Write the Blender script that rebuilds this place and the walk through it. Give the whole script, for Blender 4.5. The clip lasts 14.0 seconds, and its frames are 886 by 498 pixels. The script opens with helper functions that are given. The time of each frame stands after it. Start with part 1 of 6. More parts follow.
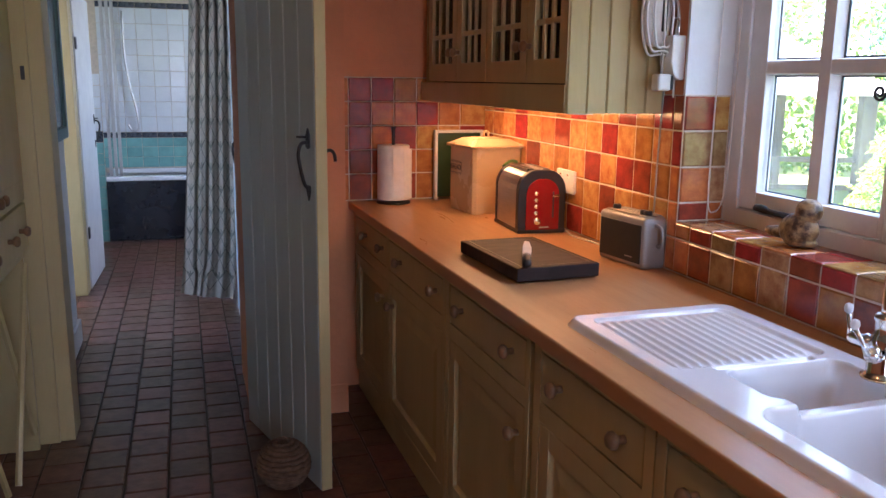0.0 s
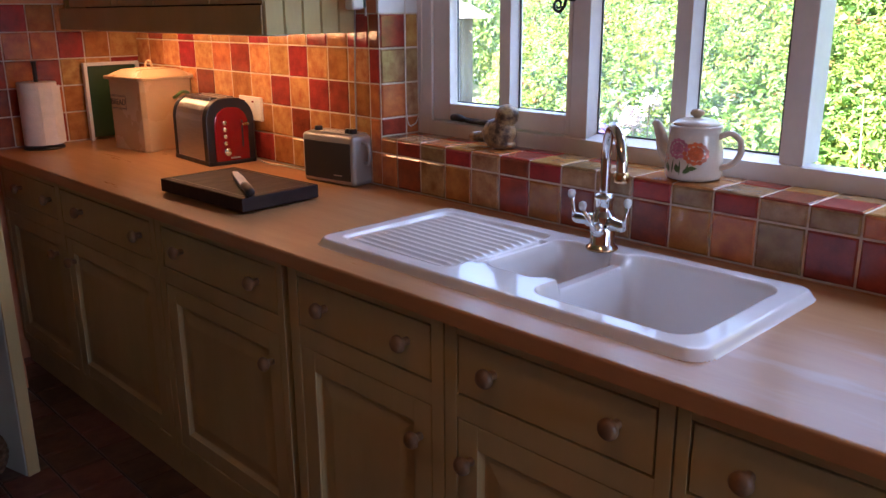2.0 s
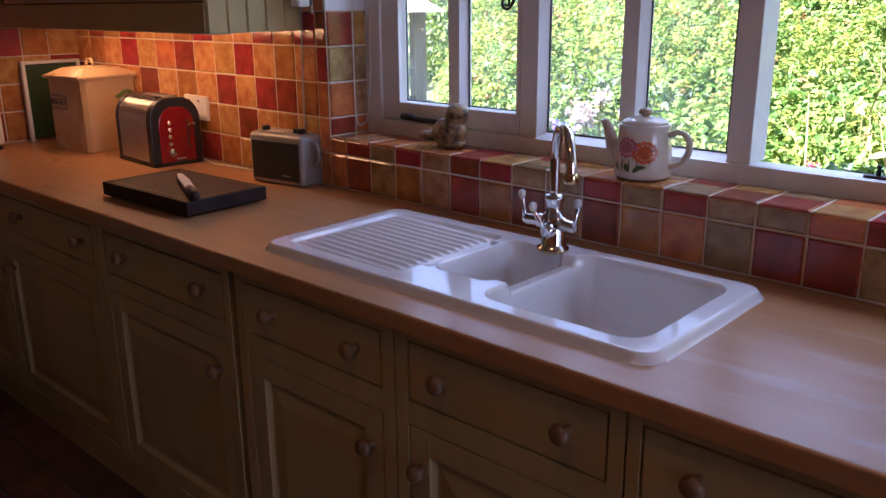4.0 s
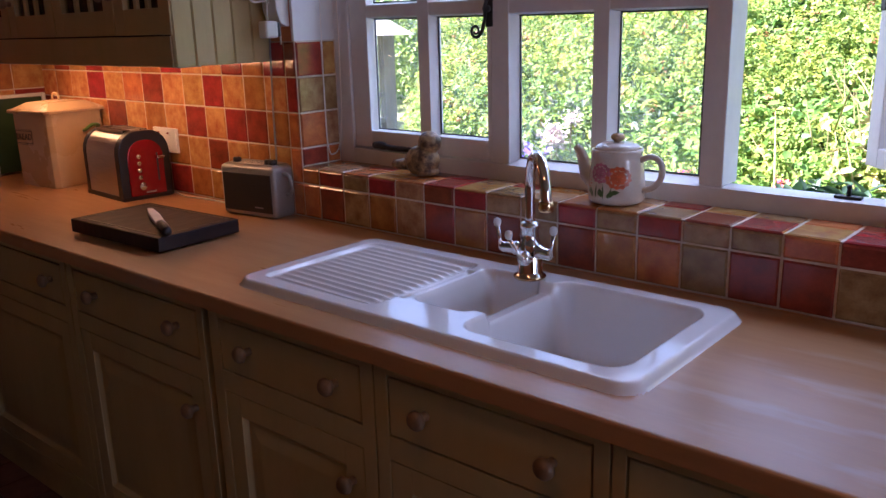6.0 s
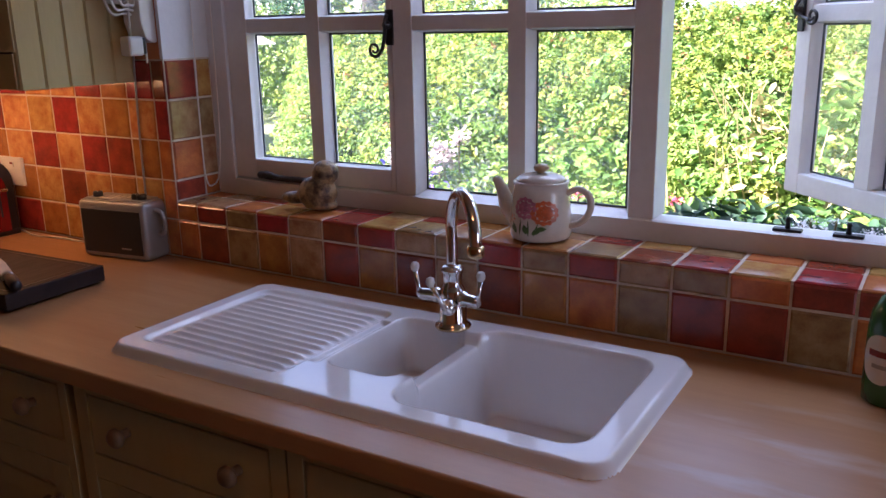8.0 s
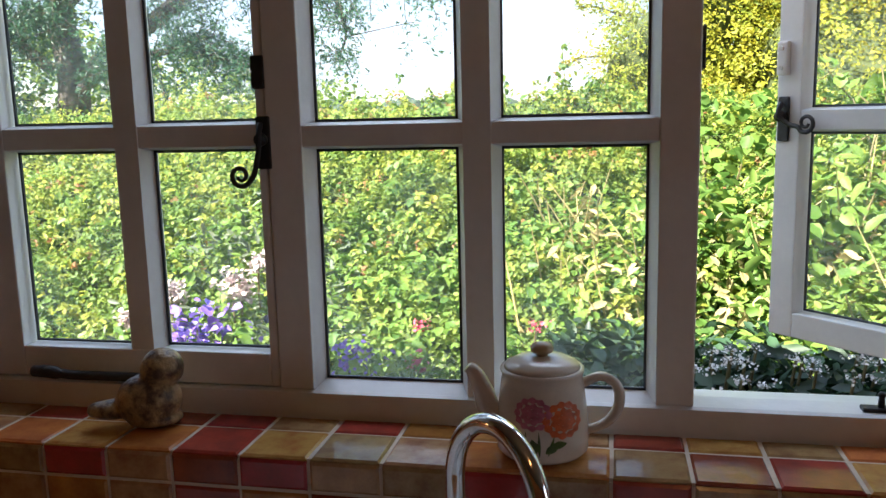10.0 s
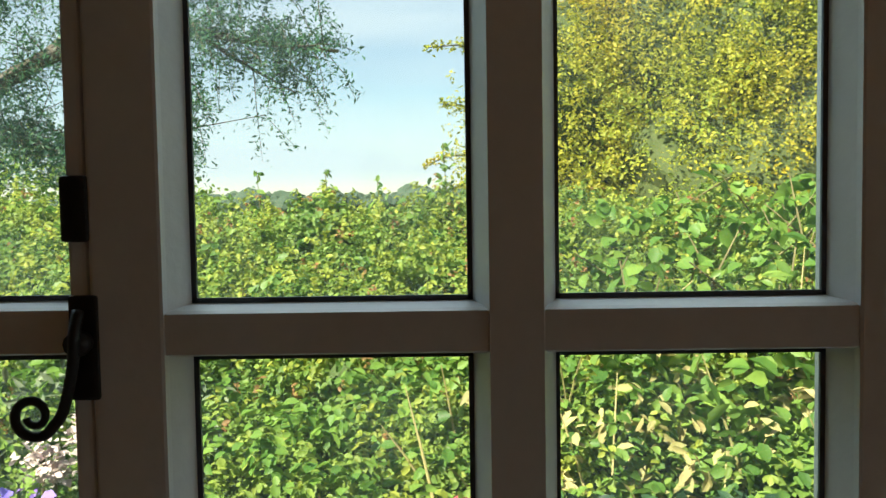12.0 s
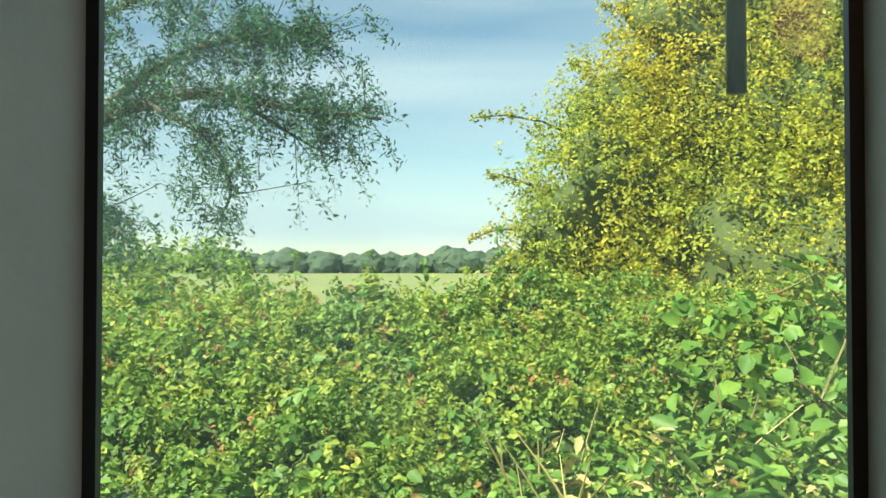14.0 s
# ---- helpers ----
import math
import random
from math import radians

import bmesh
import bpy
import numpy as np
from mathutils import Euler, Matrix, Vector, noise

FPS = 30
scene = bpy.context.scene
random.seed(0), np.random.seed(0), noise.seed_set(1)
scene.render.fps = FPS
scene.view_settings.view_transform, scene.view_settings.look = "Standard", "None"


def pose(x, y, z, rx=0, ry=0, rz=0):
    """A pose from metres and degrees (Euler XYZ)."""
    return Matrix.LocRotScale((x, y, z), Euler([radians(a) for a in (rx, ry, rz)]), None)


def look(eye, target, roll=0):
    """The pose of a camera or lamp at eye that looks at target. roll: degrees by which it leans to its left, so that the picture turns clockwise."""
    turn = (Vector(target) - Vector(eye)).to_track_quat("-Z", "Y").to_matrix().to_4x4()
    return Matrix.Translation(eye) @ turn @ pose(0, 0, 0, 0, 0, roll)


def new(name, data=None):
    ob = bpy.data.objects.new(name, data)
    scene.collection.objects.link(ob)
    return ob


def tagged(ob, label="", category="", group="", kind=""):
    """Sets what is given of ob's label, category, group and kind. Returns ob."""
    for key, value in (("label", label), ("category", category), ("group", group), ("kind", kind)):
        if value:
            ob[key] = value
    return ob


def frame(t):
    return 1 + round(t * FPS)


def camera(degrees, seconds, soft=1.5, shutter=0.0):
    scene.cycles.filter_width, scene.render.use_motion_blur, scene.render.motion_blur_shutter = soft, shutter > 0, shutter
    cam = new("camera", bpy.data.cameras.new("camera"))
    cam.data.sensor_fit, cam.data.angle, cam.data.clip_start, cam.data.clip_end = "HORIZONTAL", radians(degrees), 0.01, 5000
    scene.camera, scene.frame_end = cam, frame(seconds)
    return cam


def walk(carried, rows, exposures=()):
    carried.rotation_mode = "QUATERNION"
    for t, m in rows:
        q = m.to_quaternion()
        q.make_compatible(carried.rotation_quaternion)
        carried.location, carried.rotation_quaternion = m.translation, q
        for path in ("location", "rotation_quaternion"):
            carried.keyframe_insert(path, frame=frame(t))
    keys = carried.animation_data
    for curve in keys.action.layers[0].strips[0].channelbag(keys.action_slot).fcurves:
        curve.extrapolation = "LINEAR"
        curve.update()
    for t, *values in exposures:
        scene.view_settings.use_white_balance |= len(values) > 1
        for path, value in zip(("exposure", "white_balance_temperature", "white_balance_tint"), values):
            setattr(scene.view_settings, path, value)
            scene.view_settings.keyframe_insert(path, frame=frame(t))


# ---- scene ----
cam = camera(56.1, 14.0)
PATH = [
    (0, (0.117, 0.177, 1.457), (0.698, 2.049, 1.059), 0.7),
    (0.5, (0.048, 0.234, 1.455), (0.831, 2.019, 1.008), 0.3),
    (1, (-0.05, 0.296, 1.455), (0.991, 1.938, 0.985), -0.7),
    (1.5, (-0.106, 0.311, 1.446), (1.128, 1.802, 0.941), -0.8),
    (2, (-0.134, 0.309, 1.429), (1.192, 1.701, 0.878), -0.4),
    (2.5, (-0.134, 0.313, 1.425), (1.234, 1.657, 0.857), -0.4),
    (3, (-0.123, 0.315, 1.431), (1.262, 1.641, 0.861), -0.4),
    (5.5, (-0.089, 0.327, 1.453), (1.329, 1.626, 0.904), -1.2),
    (6, (-0.09, 0.334, 1.461), (1.356, 1.613, 0.938), -1.6),
    (6.5, (-0.088, 0.358, 1.466), (1.389, 1.613, 0.972), -1.6),
    (7, (-0.075, 0.381, 1.465), (1.436, 1.598, 0.981), -1.3),
    (7.2, (-0.066, 0.394, 1.466), (1.467, 1.583, 0.98), -1.2),
    (9.3, (0.269, 0.965, 1.515), (2.112, 1.605, 1.073), -1.5),
    (9.5, (0.308, 1.025, 1.513), (2.181, 1.601, 1.112), -1.6),
    (10, (0.457, 1.172, 1.525), (2.39, 1.572, 1.207), -1.4),
    (10.5, (0.602, 1.279, 1.549), (2.575, 1.495, 1.302), -1.3),
    (11, (0.752, 1.379, 1.561), (2.741, 1.448, 1.36), -1.9),
    (11.5, (0.892, 1.427, 1.575), (2.887, 1.441, 1.426), -2.0),
    (12, (1.029, 1.41, 1.594), (3.026, 1.443, 1.487), -0.9),
    (12.5, (1.167, 1.439, 1.629), (3.165, 1.489, 1.538), -0.9),
    (12.75, (1.226, 1.451, 1.651), (3.224, 1.516, 1.583), -1.0),
    (13, (1.281, 1.462, 1.666), (3.279, 1.542, 1.622), -1.1),
    (13.5, (1.376, 1.488, 1.696), (3.373, 1.602, 1.695), -0.5),
    (14, (1.444, 1.501, 1.724), (3.440, 1.619, 1.766), 0.0),
]
walk(cam, [(t, look(eye, target, roll)) for t, eye, target, roll in PATH],
     exposures=((0, 4.4, 5600, 22), (1, 4.2, 5600, 23), (2, 3.85, 5550, 26), (3, 3.45, 5500, 30), (6, 3.3, 5550, 34), (7.2, 3.25, 5700, 32), (9.3, 2.85, 6050, 27), (10, 2.5, 6400, 15), (11, 1.97, 6700, 5), (12, 1.73, 7000, -3), (14, 1.60, 6800, -12)))

# ---- light ----
SUN_TO = Vector((-0.45, 0.50, 0.74)).normalized()
world = bpy.data.worlds.new("sky")
scene.world = world
world.use_nodes = True
wn, wl = world.node_tree.nodes, world.node_tree.links
bg = wn["Background"]
sky = wn.new("ShaderNodeTexSky")
sky.sky_type, sky.sun_disc = "NISHITA", False
sky.sun_elevation = math.asin(SUN_TO.z)
sky.sun_rotation = math.atan2(SUN_TO.x, SUN_TO.y)
sky.dust_density, sky.air_density = 0.1, 1.0
tc = wn.new("ShaderNodeTexCoord")
mp = wn.new("ShaderNodeMapping")
mp.inputs["Scale"].default_value = (1.2, 0.7, 7.0)
cl = wn.new("ShaderNodeTexNoise")
cl.inputs["Scale"].default_value, cl.inputs["Detail"].default_value = 1.7, 7.0
cr = wn.new("ShaderNodeValToRGB")
cr.color_ramp.elements[0].position, cr.color_ramp.elements[1].position = 0.36, 0.66
cr.color_ramp.elements[1].color = (0.85, 0.85, 0.85, 1)
mx = wn.new("ShaderNodeMixRGB")
mx.inputs[2].default_value = (4.6, 5.5, 6.6, 1)
wl.new(tc.outputs["Generated"], mp.inputs["Vector"])
wl.new(mp.outputs["Vector"], cl.inputs["Vector"])
wl.new(cl.outputs["Fac"], cr.inputs["Fac"])
wl.new(cr.outputs["Color"], mx.inputs[0])
wl.new(sky.outputs["Color"], mx.inputs[1])
wl.new(mx.outputs["Color"], bg.inputs["Color"])
bg.inputs["Strength"].default_value = 0.055


def lamp(name, kind, energy, colour, m, **more):
    data = bpy.data.lights.new(name, kind)
    data.energy, data.color = energy, colour
    if kind == "AREA":
        data.shape, data.size, data.size_y = "RECTANGLE", more["size"], more["size_y"]
    if kind == "SUN":
        data.angle = radians(0.5)
    if kind == "POINT":
        data.shadow_soft_size = more["soft"]
    ob = new(name, data)
    ob.matrix_world = m
    return ob


lamp("sun", "SUN", 5.0, (1.0, 0.93, 0.82), look((0, 0, 30), Vector((0, 0, 30)) - SUN_TO))
# area lamps in place of daylight at unseen windows of the house
lamp("hall_daylight", "AREA", 0.85, (0.62, 0.78, 1.0), look((-1.98, 5.5, 1.4), (0.4, 5.4, 1.0)), size=1.0, size_y=1.5)
lamp("bath_daylight", "AREA", 0.95, (0.7, 0.82, 1.0), look((1.28, 7.3, 1.7), (-0.6, 7.6, 1.1)), size=0.8, size_y=0.9)
# added fill from an assumed window behind the camera, lifts the door side
lamp("kitchen_fill_light", "AREA", 1.4, (0.74, 0.86, 1.0), look((0.6, -2.46, 1.45), (0.6, 3.3, 1.25)), size=1.0, size_y=1.1)
# unseen lamp added outside above the window, boosts sky light on the sink
lamp("added_sky_fill", "AREA", 2.5, (0.70, 0.83, 1.0), look((2.35, 1.40, 2.42), (1.15, 1.40, 0.95)), size=1.9, size_y=0.55)
# unseen warm lamp added overhead, and the strip light under the wall cupboard
lamp("added_warm_lamp", "POINT", 0.47, (1.0, 0.46, 0.16), pose(0.25, 0.85, 2.22), soft=0.09)
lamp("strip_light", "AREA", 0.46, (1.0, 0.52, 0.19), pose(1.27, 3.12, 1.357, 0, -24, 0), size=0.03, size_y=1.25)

# ---- materials ----


def mat(name, colour, rough=0.5, metal=0.0, vary=0.12, scale=6.0, bump=0.0, bump_scale=60.0, stretch=(1, 1, 1), second=None, mix=0.5,
        island=0.0, per_object=0.0, coat=0.0, spec=0.5, glow=0.0, through_light=0.0, worn=0.0):
    m = bpy.data.materials.new(name)
    m.use_nodes = True
    n, l = m.node_tree.nodes, m.node_tree.links
    b = n["Principled BSDF"]
    b.inputs["Roughness"].default_value = rough
    b.inputs["Metallic"].default_value = metal
    b.inputs["Coat Weight"].default_value = coat
    b.inputs["Coat Roughness"].default_value = 0.08
    b.inputs["Specular IOR Level"].default_value = spec
    co = n.new("ShaderNodeTexCoord")
    ma = n.new("ShaderNodeMapping")
    ma.inputs["Scale"].default_value = stretch
    l.new(co.outputs["Object"], ma.inputs["Vector"])
    big = n.new("ShaderNodeTexNoise")
    big.inputs["Scale"].default_value, big.inputs["Detail"].default_value, big.inputs["Roughness"].default_value = scale, 6.0, 0.6
    l.new(ma.outputs["Vector"], big.inputs["Vector"])
    fine = n.new("ShaderNodeTexNoise")
    fine.inputs["Scale"].default_value, fine.inputs["Detail"].default_value = scale * 9, 4.0
    l.new(ma.outputs["Vector"], fine.inputs["Vector"])
    if per_object:
        oi = n.new("ShaderNodeObjectInfo")
        ad = n.new("ShaderNodeVectorMath")
        ad.operation = "ADD"
        sc = n.new("ShaderNodeMath")
        sc.operation, sc.inputs[1].default_value = "MULTIPLY", 37.0
        l.new(oi.outputs["Random"], sc.inputs[0])
        l.new(co.outputs["Object"], ad.inputs[0])
        l.new(sc.outputs[0], ad.inputs[1])
        l.new(ad.outputs[0], ma.inputs["Vector"])
    second = second or tuple(max(0.0, c * (1 - 2.2 * vary)) for c in colour)
    base = n.new("ShaderNodeMixRGB")
    base.inputs[1].default_value, base.inputs[2].default_value = (*colour, 1), (*second, 1)
    ramp = n.new("ShaderNodeValToRGB")
    ramp.color_ramp.elements[0].position, ramp.color_ramp.elements[1].position = 0.5 - 0.25 * mix, 0.5 + 0.3 * mix
    l.new(big.outputs["Fac"], ramp.inputs["Fac"])
    l.new(ramp.outputs["Color"], base.inputs[0])
    hs = n.new("ShaderNodeHueSaturation")
    l.new(base.outputs["Color"], hs.inputs["Color"])
    val = n.new("ShaderNodeMapRange")
    val.inputs["To Min"].default_value, val.inputs["To Max"].default_value = 1 - vary, 1 + vary
    l.new(fine.outputs["Fac"], val.inputs["Value"])
    last = val.outputs["Result"]
    if island or per_object:
        rnd = n.new("ShaderNodeObjectInfo") if per_object else n.new("ShaderNodeNewGeometry")
        mr = n.new("ShaderNodeMapRange")
        amount = per_object or island
        mr.inputs["To Min"].default_value, mr.inputs["To Max"].default_value = 1 - amount, 1 + amount
        l.new(rnd.outputs["Random" if per_object else "Random Per Island"], mr.inputs["Value"])
        mu = n.new("ShaderNodeMath")
        mu.operation = "MULTIPLY"
        l.new(last, mu.inputs[0])
        l.new(mr.outputs["Result"], mu.inputs[1])
        last = mu.outputs[0]
        hr = n.new("ShaderNodeMapRange")
        hr.inputs["To Min"].default_value, hr.inputs["To Max"].default_value = 0.5 + 0.06 * amount, 0.5 - 0.06 * amount
        l.new(rnd.outputs["Random" if per_object else "Random Per Island"], hr.inputs["Value"])
        l.new(hr.outputs["Result"], hs.inputs["Hue"])
    l.new(last, hs.inputs["Value"])
    l.new(hs.outputs["Color"], b.inputs["Base Color"])
    rr = n.new("ShaderNodeMapRange")
    rr.inputs["To Min"].default_value, rr.inputs["To Max"].default_value = max(0.02, rough * (0.8 - worn)), min(1, rough * (1.2 + worn))
    l.new(big.outputs["Fac"], rr.inputs["Value"])
    l.new(rr.outputs["Result"], b.inputs["Roughness"])
    if bump:
        bn = n.new("ShaderNodeTexNoise")
        bn.inputs["Scale"].default_value, bn.inputs["Detail"].default_value = bump_scale, 4.0
        l.new(ma.outputs["Vector"], bn.inputs["Vector"])
        bu = n.new("ShaderNodeBump")
        bu.inputs["Strength"].default_value, bu.inputs["Distance"].default_value = bump, 0.01
        l.new(bn.outputs["Fac"], bu.inputs["Height"])
        l.new(bu.outputs["Normal"], b.inputs["Normal"])
    if through_light:
        tr = n.new("ShaderNodeBsdfTranslucent")
        ms = n.new("ShaderNodeMixShader")
        ms.inputs[0].default_value = through_light
        l.new(hs.outputs["Color"], tr.inputs["Color"])
        l.new(b.outputs[0], ms.inputs[1])
        l.new(tr.outputs[0], ms.inputs[2])
        l.new(ms.outputs[0], n["Material Output"].inputs["Surface"])
    if glow:
        b.inputs["Emission Color"].default_value = (*colour, 1)
        b.inputs["Emission Strength"].default_value = glow
    return m


def glass_mat(name, tint=(1, 1, 1), dirt=0.05):
    m = bpy.data.materials.new(name)
    m.use_nodes = True
    n, l = m.node_tree.nodes, m.node_tree.links
    out = n["Material Output"]
    n.remove(n["Principled BSDF"])
    tr, gl, ms = n.new("ShaderNodeBsdfTransparent"), n.new("ShaderNodeBsdfGlossy"), n.new("ShaderNodeMixShader")
    tr.inputs["Color"].default_value = (*tint, 1)
    gl.inputs["Roughness"].default_value = 0.02
    fr, pw, sc = n.new("ShaderNodeLayerWeight"), n.new("ShaderNodeMath"), n.new("ShaderNodeMath")
    pw.operation, pw.inputs[1].default_value = "POWER", 4.0
    sc.operation, sc.inputs[1].default_value, sc.inputs[2].default_value = "MULTIPLY_ADD", 0.6, 0.025
    l.new(fr.outputs["Facing"], pw.inputs[0])
    l.new(pw.outputs[0], sc.inputs[0])
    l.new(sc.outputs[0], ms.inputs[0])
    l.new(tr.outputs[0], ms.inputs[1])
    l.new(gl.outputs[0], ms.inputs[2])
    # smears and dust on the pane, with an even veil that adds haze
    no, rp, df, m2 = n.new("ShaderNodeTexNoise"), n.new("ShaderNodeValToRGB"), n.new("ShaderNodeBsdfTranslucent"), n.new("ShaderNodeMixShader")
    co = n.new("ShaderNodeTexCoord")
    l.new(co.outputs["Object"], no.inputs["Vector"])
    no.inputs["Scale"].default_value, no.inputs["Detail"].default_value = 9.0, 6.0
    rp.color_ramp.elements[0].position, rp.color_ramp.elements[1].position = 0.45, 0.75
    rp.color_ramp.elements[0].color = (0.35 * dirt, 0.35 * dirt, 0.35 * dirt, 1)
    rp.color_ramp.elements[1].color = (dirt, dirt, dirt, 1)
    l.new(no.outputs["Fac"], rp.inputs["Fac"])
    l.new(rp.outputs["Color"], m2.inputs[0])
    l.new(ms.outputs[0], m2.inputs[1])
    l.new(df.outputs[0], m2.inputs[2])
    df.inputs["Color"].default_value = (0.7, 0.75, 0.7, 1)
    l.new(m2.outputs[0], out.inputs["Surface"])
    return m


M = dict(
    plaster=mat("orange_plaster", (0.66, 0.27, 0.12), 0.85, vary=0.05, scale=3, bump=0.12, bump_scale=40),
    white_plaster=mat("white_plaster", (0.74, 0.74, 0.72), 0.85, vary=0.04, scale=3, bump=0.15, bump_scale=35),
    ceiling=mat("ceiling_paint", (0.46, 0.38, 0.27), 0.9, vary=0.04, scale=3, bump=0.1),
    cream=mat("cream_cabinet_paint", (0.54, 0.43, 0.195), 0.42, vary=0.05, scale=5, stretch=(1, 1, 0.25), bump=0.05, bump_scale=90, worn=0.1),
    knob=mat("turned_beech_knob", (0.25, 0.14, 0.065), 0.42, vary=0.15, scale=30),
    # near-black colour that puts shade into cabinet insides and gaps
    shadow_gap=mat("dark_gap_shade", (0.05, 0.04, 0.03), 0.8, vary=0.1),
    worktop=mat("oiled_beech_worktop", (0.47, 0.25, 0.105), 0.30, vary=0.06, scale=5, stretch=(5, 0.5, 5), second=(0.40, 0.200, 0.080), mix=0.9, worn=0.04),
    grout=mat("cream_grout", (0.66, 0.55, 0.42), 0.9, vary=0.08, scale=40, bump=0.2, bump_scale=200),
    tile_red=mat("red_glazed_tile", (0.36, 0.055, 0.03), 0.15, vary=0.16, scale=22, second=(0.17, 0.032, 0.022), mix=0.8, per_object=0.22, bump=0.10, bump_scale=25, worn=0.2),
    tile_orange=mat("orange_glazed_tile", (0.55, 0.22, 0.055), 0.15, vary=0.14, scale=20, second=(0.29, 0.085, 0.028), mix=0.8, per_object=0.2, bump=0.10, bump_scale=25, worn=0.2),
    tile_ochre=mat("ochre_mottled_tile", (0.60, 0.34, 0.10), 0.15, vary=0.14, scale=26, second=(0.37, 0.12, 0.035), mix=0.7, per_object=0.18, bump=0.12, bump_scale=30, worn=0.2),
    tile_cream=mat("cream_mottled_tile", (0.43, 0.28, 0.125), 0.15, vary=0.16, scale=26, second=(0.20, 0.085, 0.035), mix=0.8, per_object=0.2, bump=0.12, bump_scale=30, worn=0.2),
    sink=mat("white_fireclay_glaze", (0.80, 0.80, 0.80), 0.10, vary=0.02, scale=4, coat=0.4),
    chrome=mat("chrome", (0.80, 0.79, 0.77), 0.07, metal=1.0, vary=0.03),
    brass=mat("worn_brass_edge", (0.70, 0.52, 0.28), 0.18, metal=1.0, vary=0.08),
    steel=mat("brushed_steel", (0.56, 0.54, 0.52), 0.30, metal=1.0, vary=0.06, scale=30, stretch=(1, 1, 12)),
    black=mat("black_plastic", (0.015, 0.015, 0.016), 0.35, vary=0.1),
    iron=mat("black_wrought_iron", (0.018, 0.018, 0.02), 0.45, vary=0.2, scale=40, bump=0.25, bump_scale=120),
    window_paint=mat("white_window_paint", (0.76, 0.76, 0.75), 0.38, vary=0.04, scale=8, bump=0.06, bump_scale=80),
    putty=mat("dark_glazing_seal", (0.05, 0.06, 0.08), 0.5, vary=0.1),
    glass=glass_mat("window_glass", dirt=0.10),
    red_gloss=mat("red_lacquer", (0.24, 0.008, 0.010), 0.15, vary=0.08, coat=0.5),
    enamel=mat("cream_enamel", (0.54, 0.37, 0.19), 0.28, vary=0.04, scale=4, worn=0.15),
    dark_print=mat("dark_brown_print", (0.06, 0.04, 0.03), 0.5),
    green_enamel=mat("green_enamel", (0.10, 0.20, 0.05), 0.3),
    paper=mat("white_kitchen_paper", (0.80, 0.74, 0.66), 0.95, vary=0.04, scale=30, bump=0.25, bump_scale=150),
    door_paint=mat("pale_sage_door_paint", (0.46, 0.52, 0.48), 0.42, vary=0.05, scale=4, stretch=(1, 1, 0.2), bump=0.06, bump_scale=60),
    blue_paint=mat("pale_blue_door_paint", (0.48, 0.57, 0.60), 0.45, vary=0.05, scale=4),
    quarry=mat("quarry_tile", (0.17, 0.075, 0.045), 0.35, vary=0.15, scale=16, per_object=0.3, bump=0.15, bump_scale=30, worn=0.3),
    quarry_joined=mat("quarry_tile_far", (0.17, 0.075, 0.045), 0.35, vary=0.15, scale=16, island=0.3, bump=0.15, bump_scale=30, worn=0.3),
    floor_joint=mat("dark_floor_joint", (0.10, 0.085, 0.07), 0.9, vary=0.15, scale=30),
    teal=mat("dark_teal_paint", (0.03, 0.10, 0.10), 0.35, vary=0.1),
    bath_white=mat("white_bath_tile", (0.76, 0.77, 0.78), 0.12, vary=0.03, scale=5, per_object=0.03),
    bath_green=mat("sea_green_bath_tile", (0.25, 0.50, 0.45), 0.14, vary=0.08, scale=12, per_object=0.12),
    bath_border=mat("dark_border_tile", (0.10, 0.11, 0.13), 0.2, vary=0.4, scale=60),
    enamel_white=mat("white_bath_enamel", (0.82, 0.83, 0.84), 0.12, vary=0.02),
    navy=mat("black_bath_panel", (0.012, 0.014, 0.020), 0.25, vary=0.1),
    white_plastic=mat("white_plastic", (0.72, 0.70, 0.66), 0.4, vary=0.03),
    grey_plastic=mat("grey_radio_case", (0.028, 0.027, 0.025), 0.5, vary=0.06, bump=0.05, bump_scale=300),
    silver=mat("silver_grey_plastic", (0.36, 0.34, 0.31), 0.35, metal=0.3, vary=0.05),
    dark_wood=mat("dark_stained_board", (0.026, 0.014, 0.012), 0.55, vary=0.2, scale=12, stretch=(1, 6, 1), spec=0.3),
)

# pale scrubbed streaks and painted sky sheen on the worktop beside the sink
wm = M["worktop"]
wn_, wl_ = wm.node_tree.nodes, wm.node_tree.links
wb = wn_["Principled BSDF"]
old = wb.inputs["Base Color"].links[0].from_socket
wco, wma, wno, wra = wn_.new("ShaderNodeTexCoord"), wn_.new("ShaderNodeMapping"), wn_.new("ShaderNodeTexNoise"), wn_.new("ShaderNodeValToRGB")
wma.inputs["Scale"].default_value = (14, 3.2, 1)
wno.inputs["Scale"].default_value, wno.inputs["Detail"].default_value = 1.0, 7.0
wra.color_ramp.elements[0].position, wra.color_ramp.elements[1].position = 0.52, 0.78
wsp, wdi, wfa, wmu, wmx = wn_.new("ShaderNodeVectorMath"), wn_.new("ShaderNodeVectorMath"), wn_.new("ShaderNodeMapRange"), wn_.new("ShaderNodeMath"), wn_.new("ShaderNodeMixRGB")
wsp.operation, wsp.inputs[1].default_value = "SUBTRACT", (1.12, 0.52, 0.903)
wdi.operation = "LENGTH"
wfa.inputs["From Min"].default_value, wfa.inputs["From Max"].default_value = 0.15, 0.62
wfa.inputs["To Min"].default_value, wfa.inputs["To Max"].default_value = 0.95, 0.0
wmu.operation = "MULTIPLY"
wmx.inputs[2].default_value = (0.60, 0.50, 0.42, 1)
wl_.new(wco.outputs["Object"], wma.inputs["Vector"])
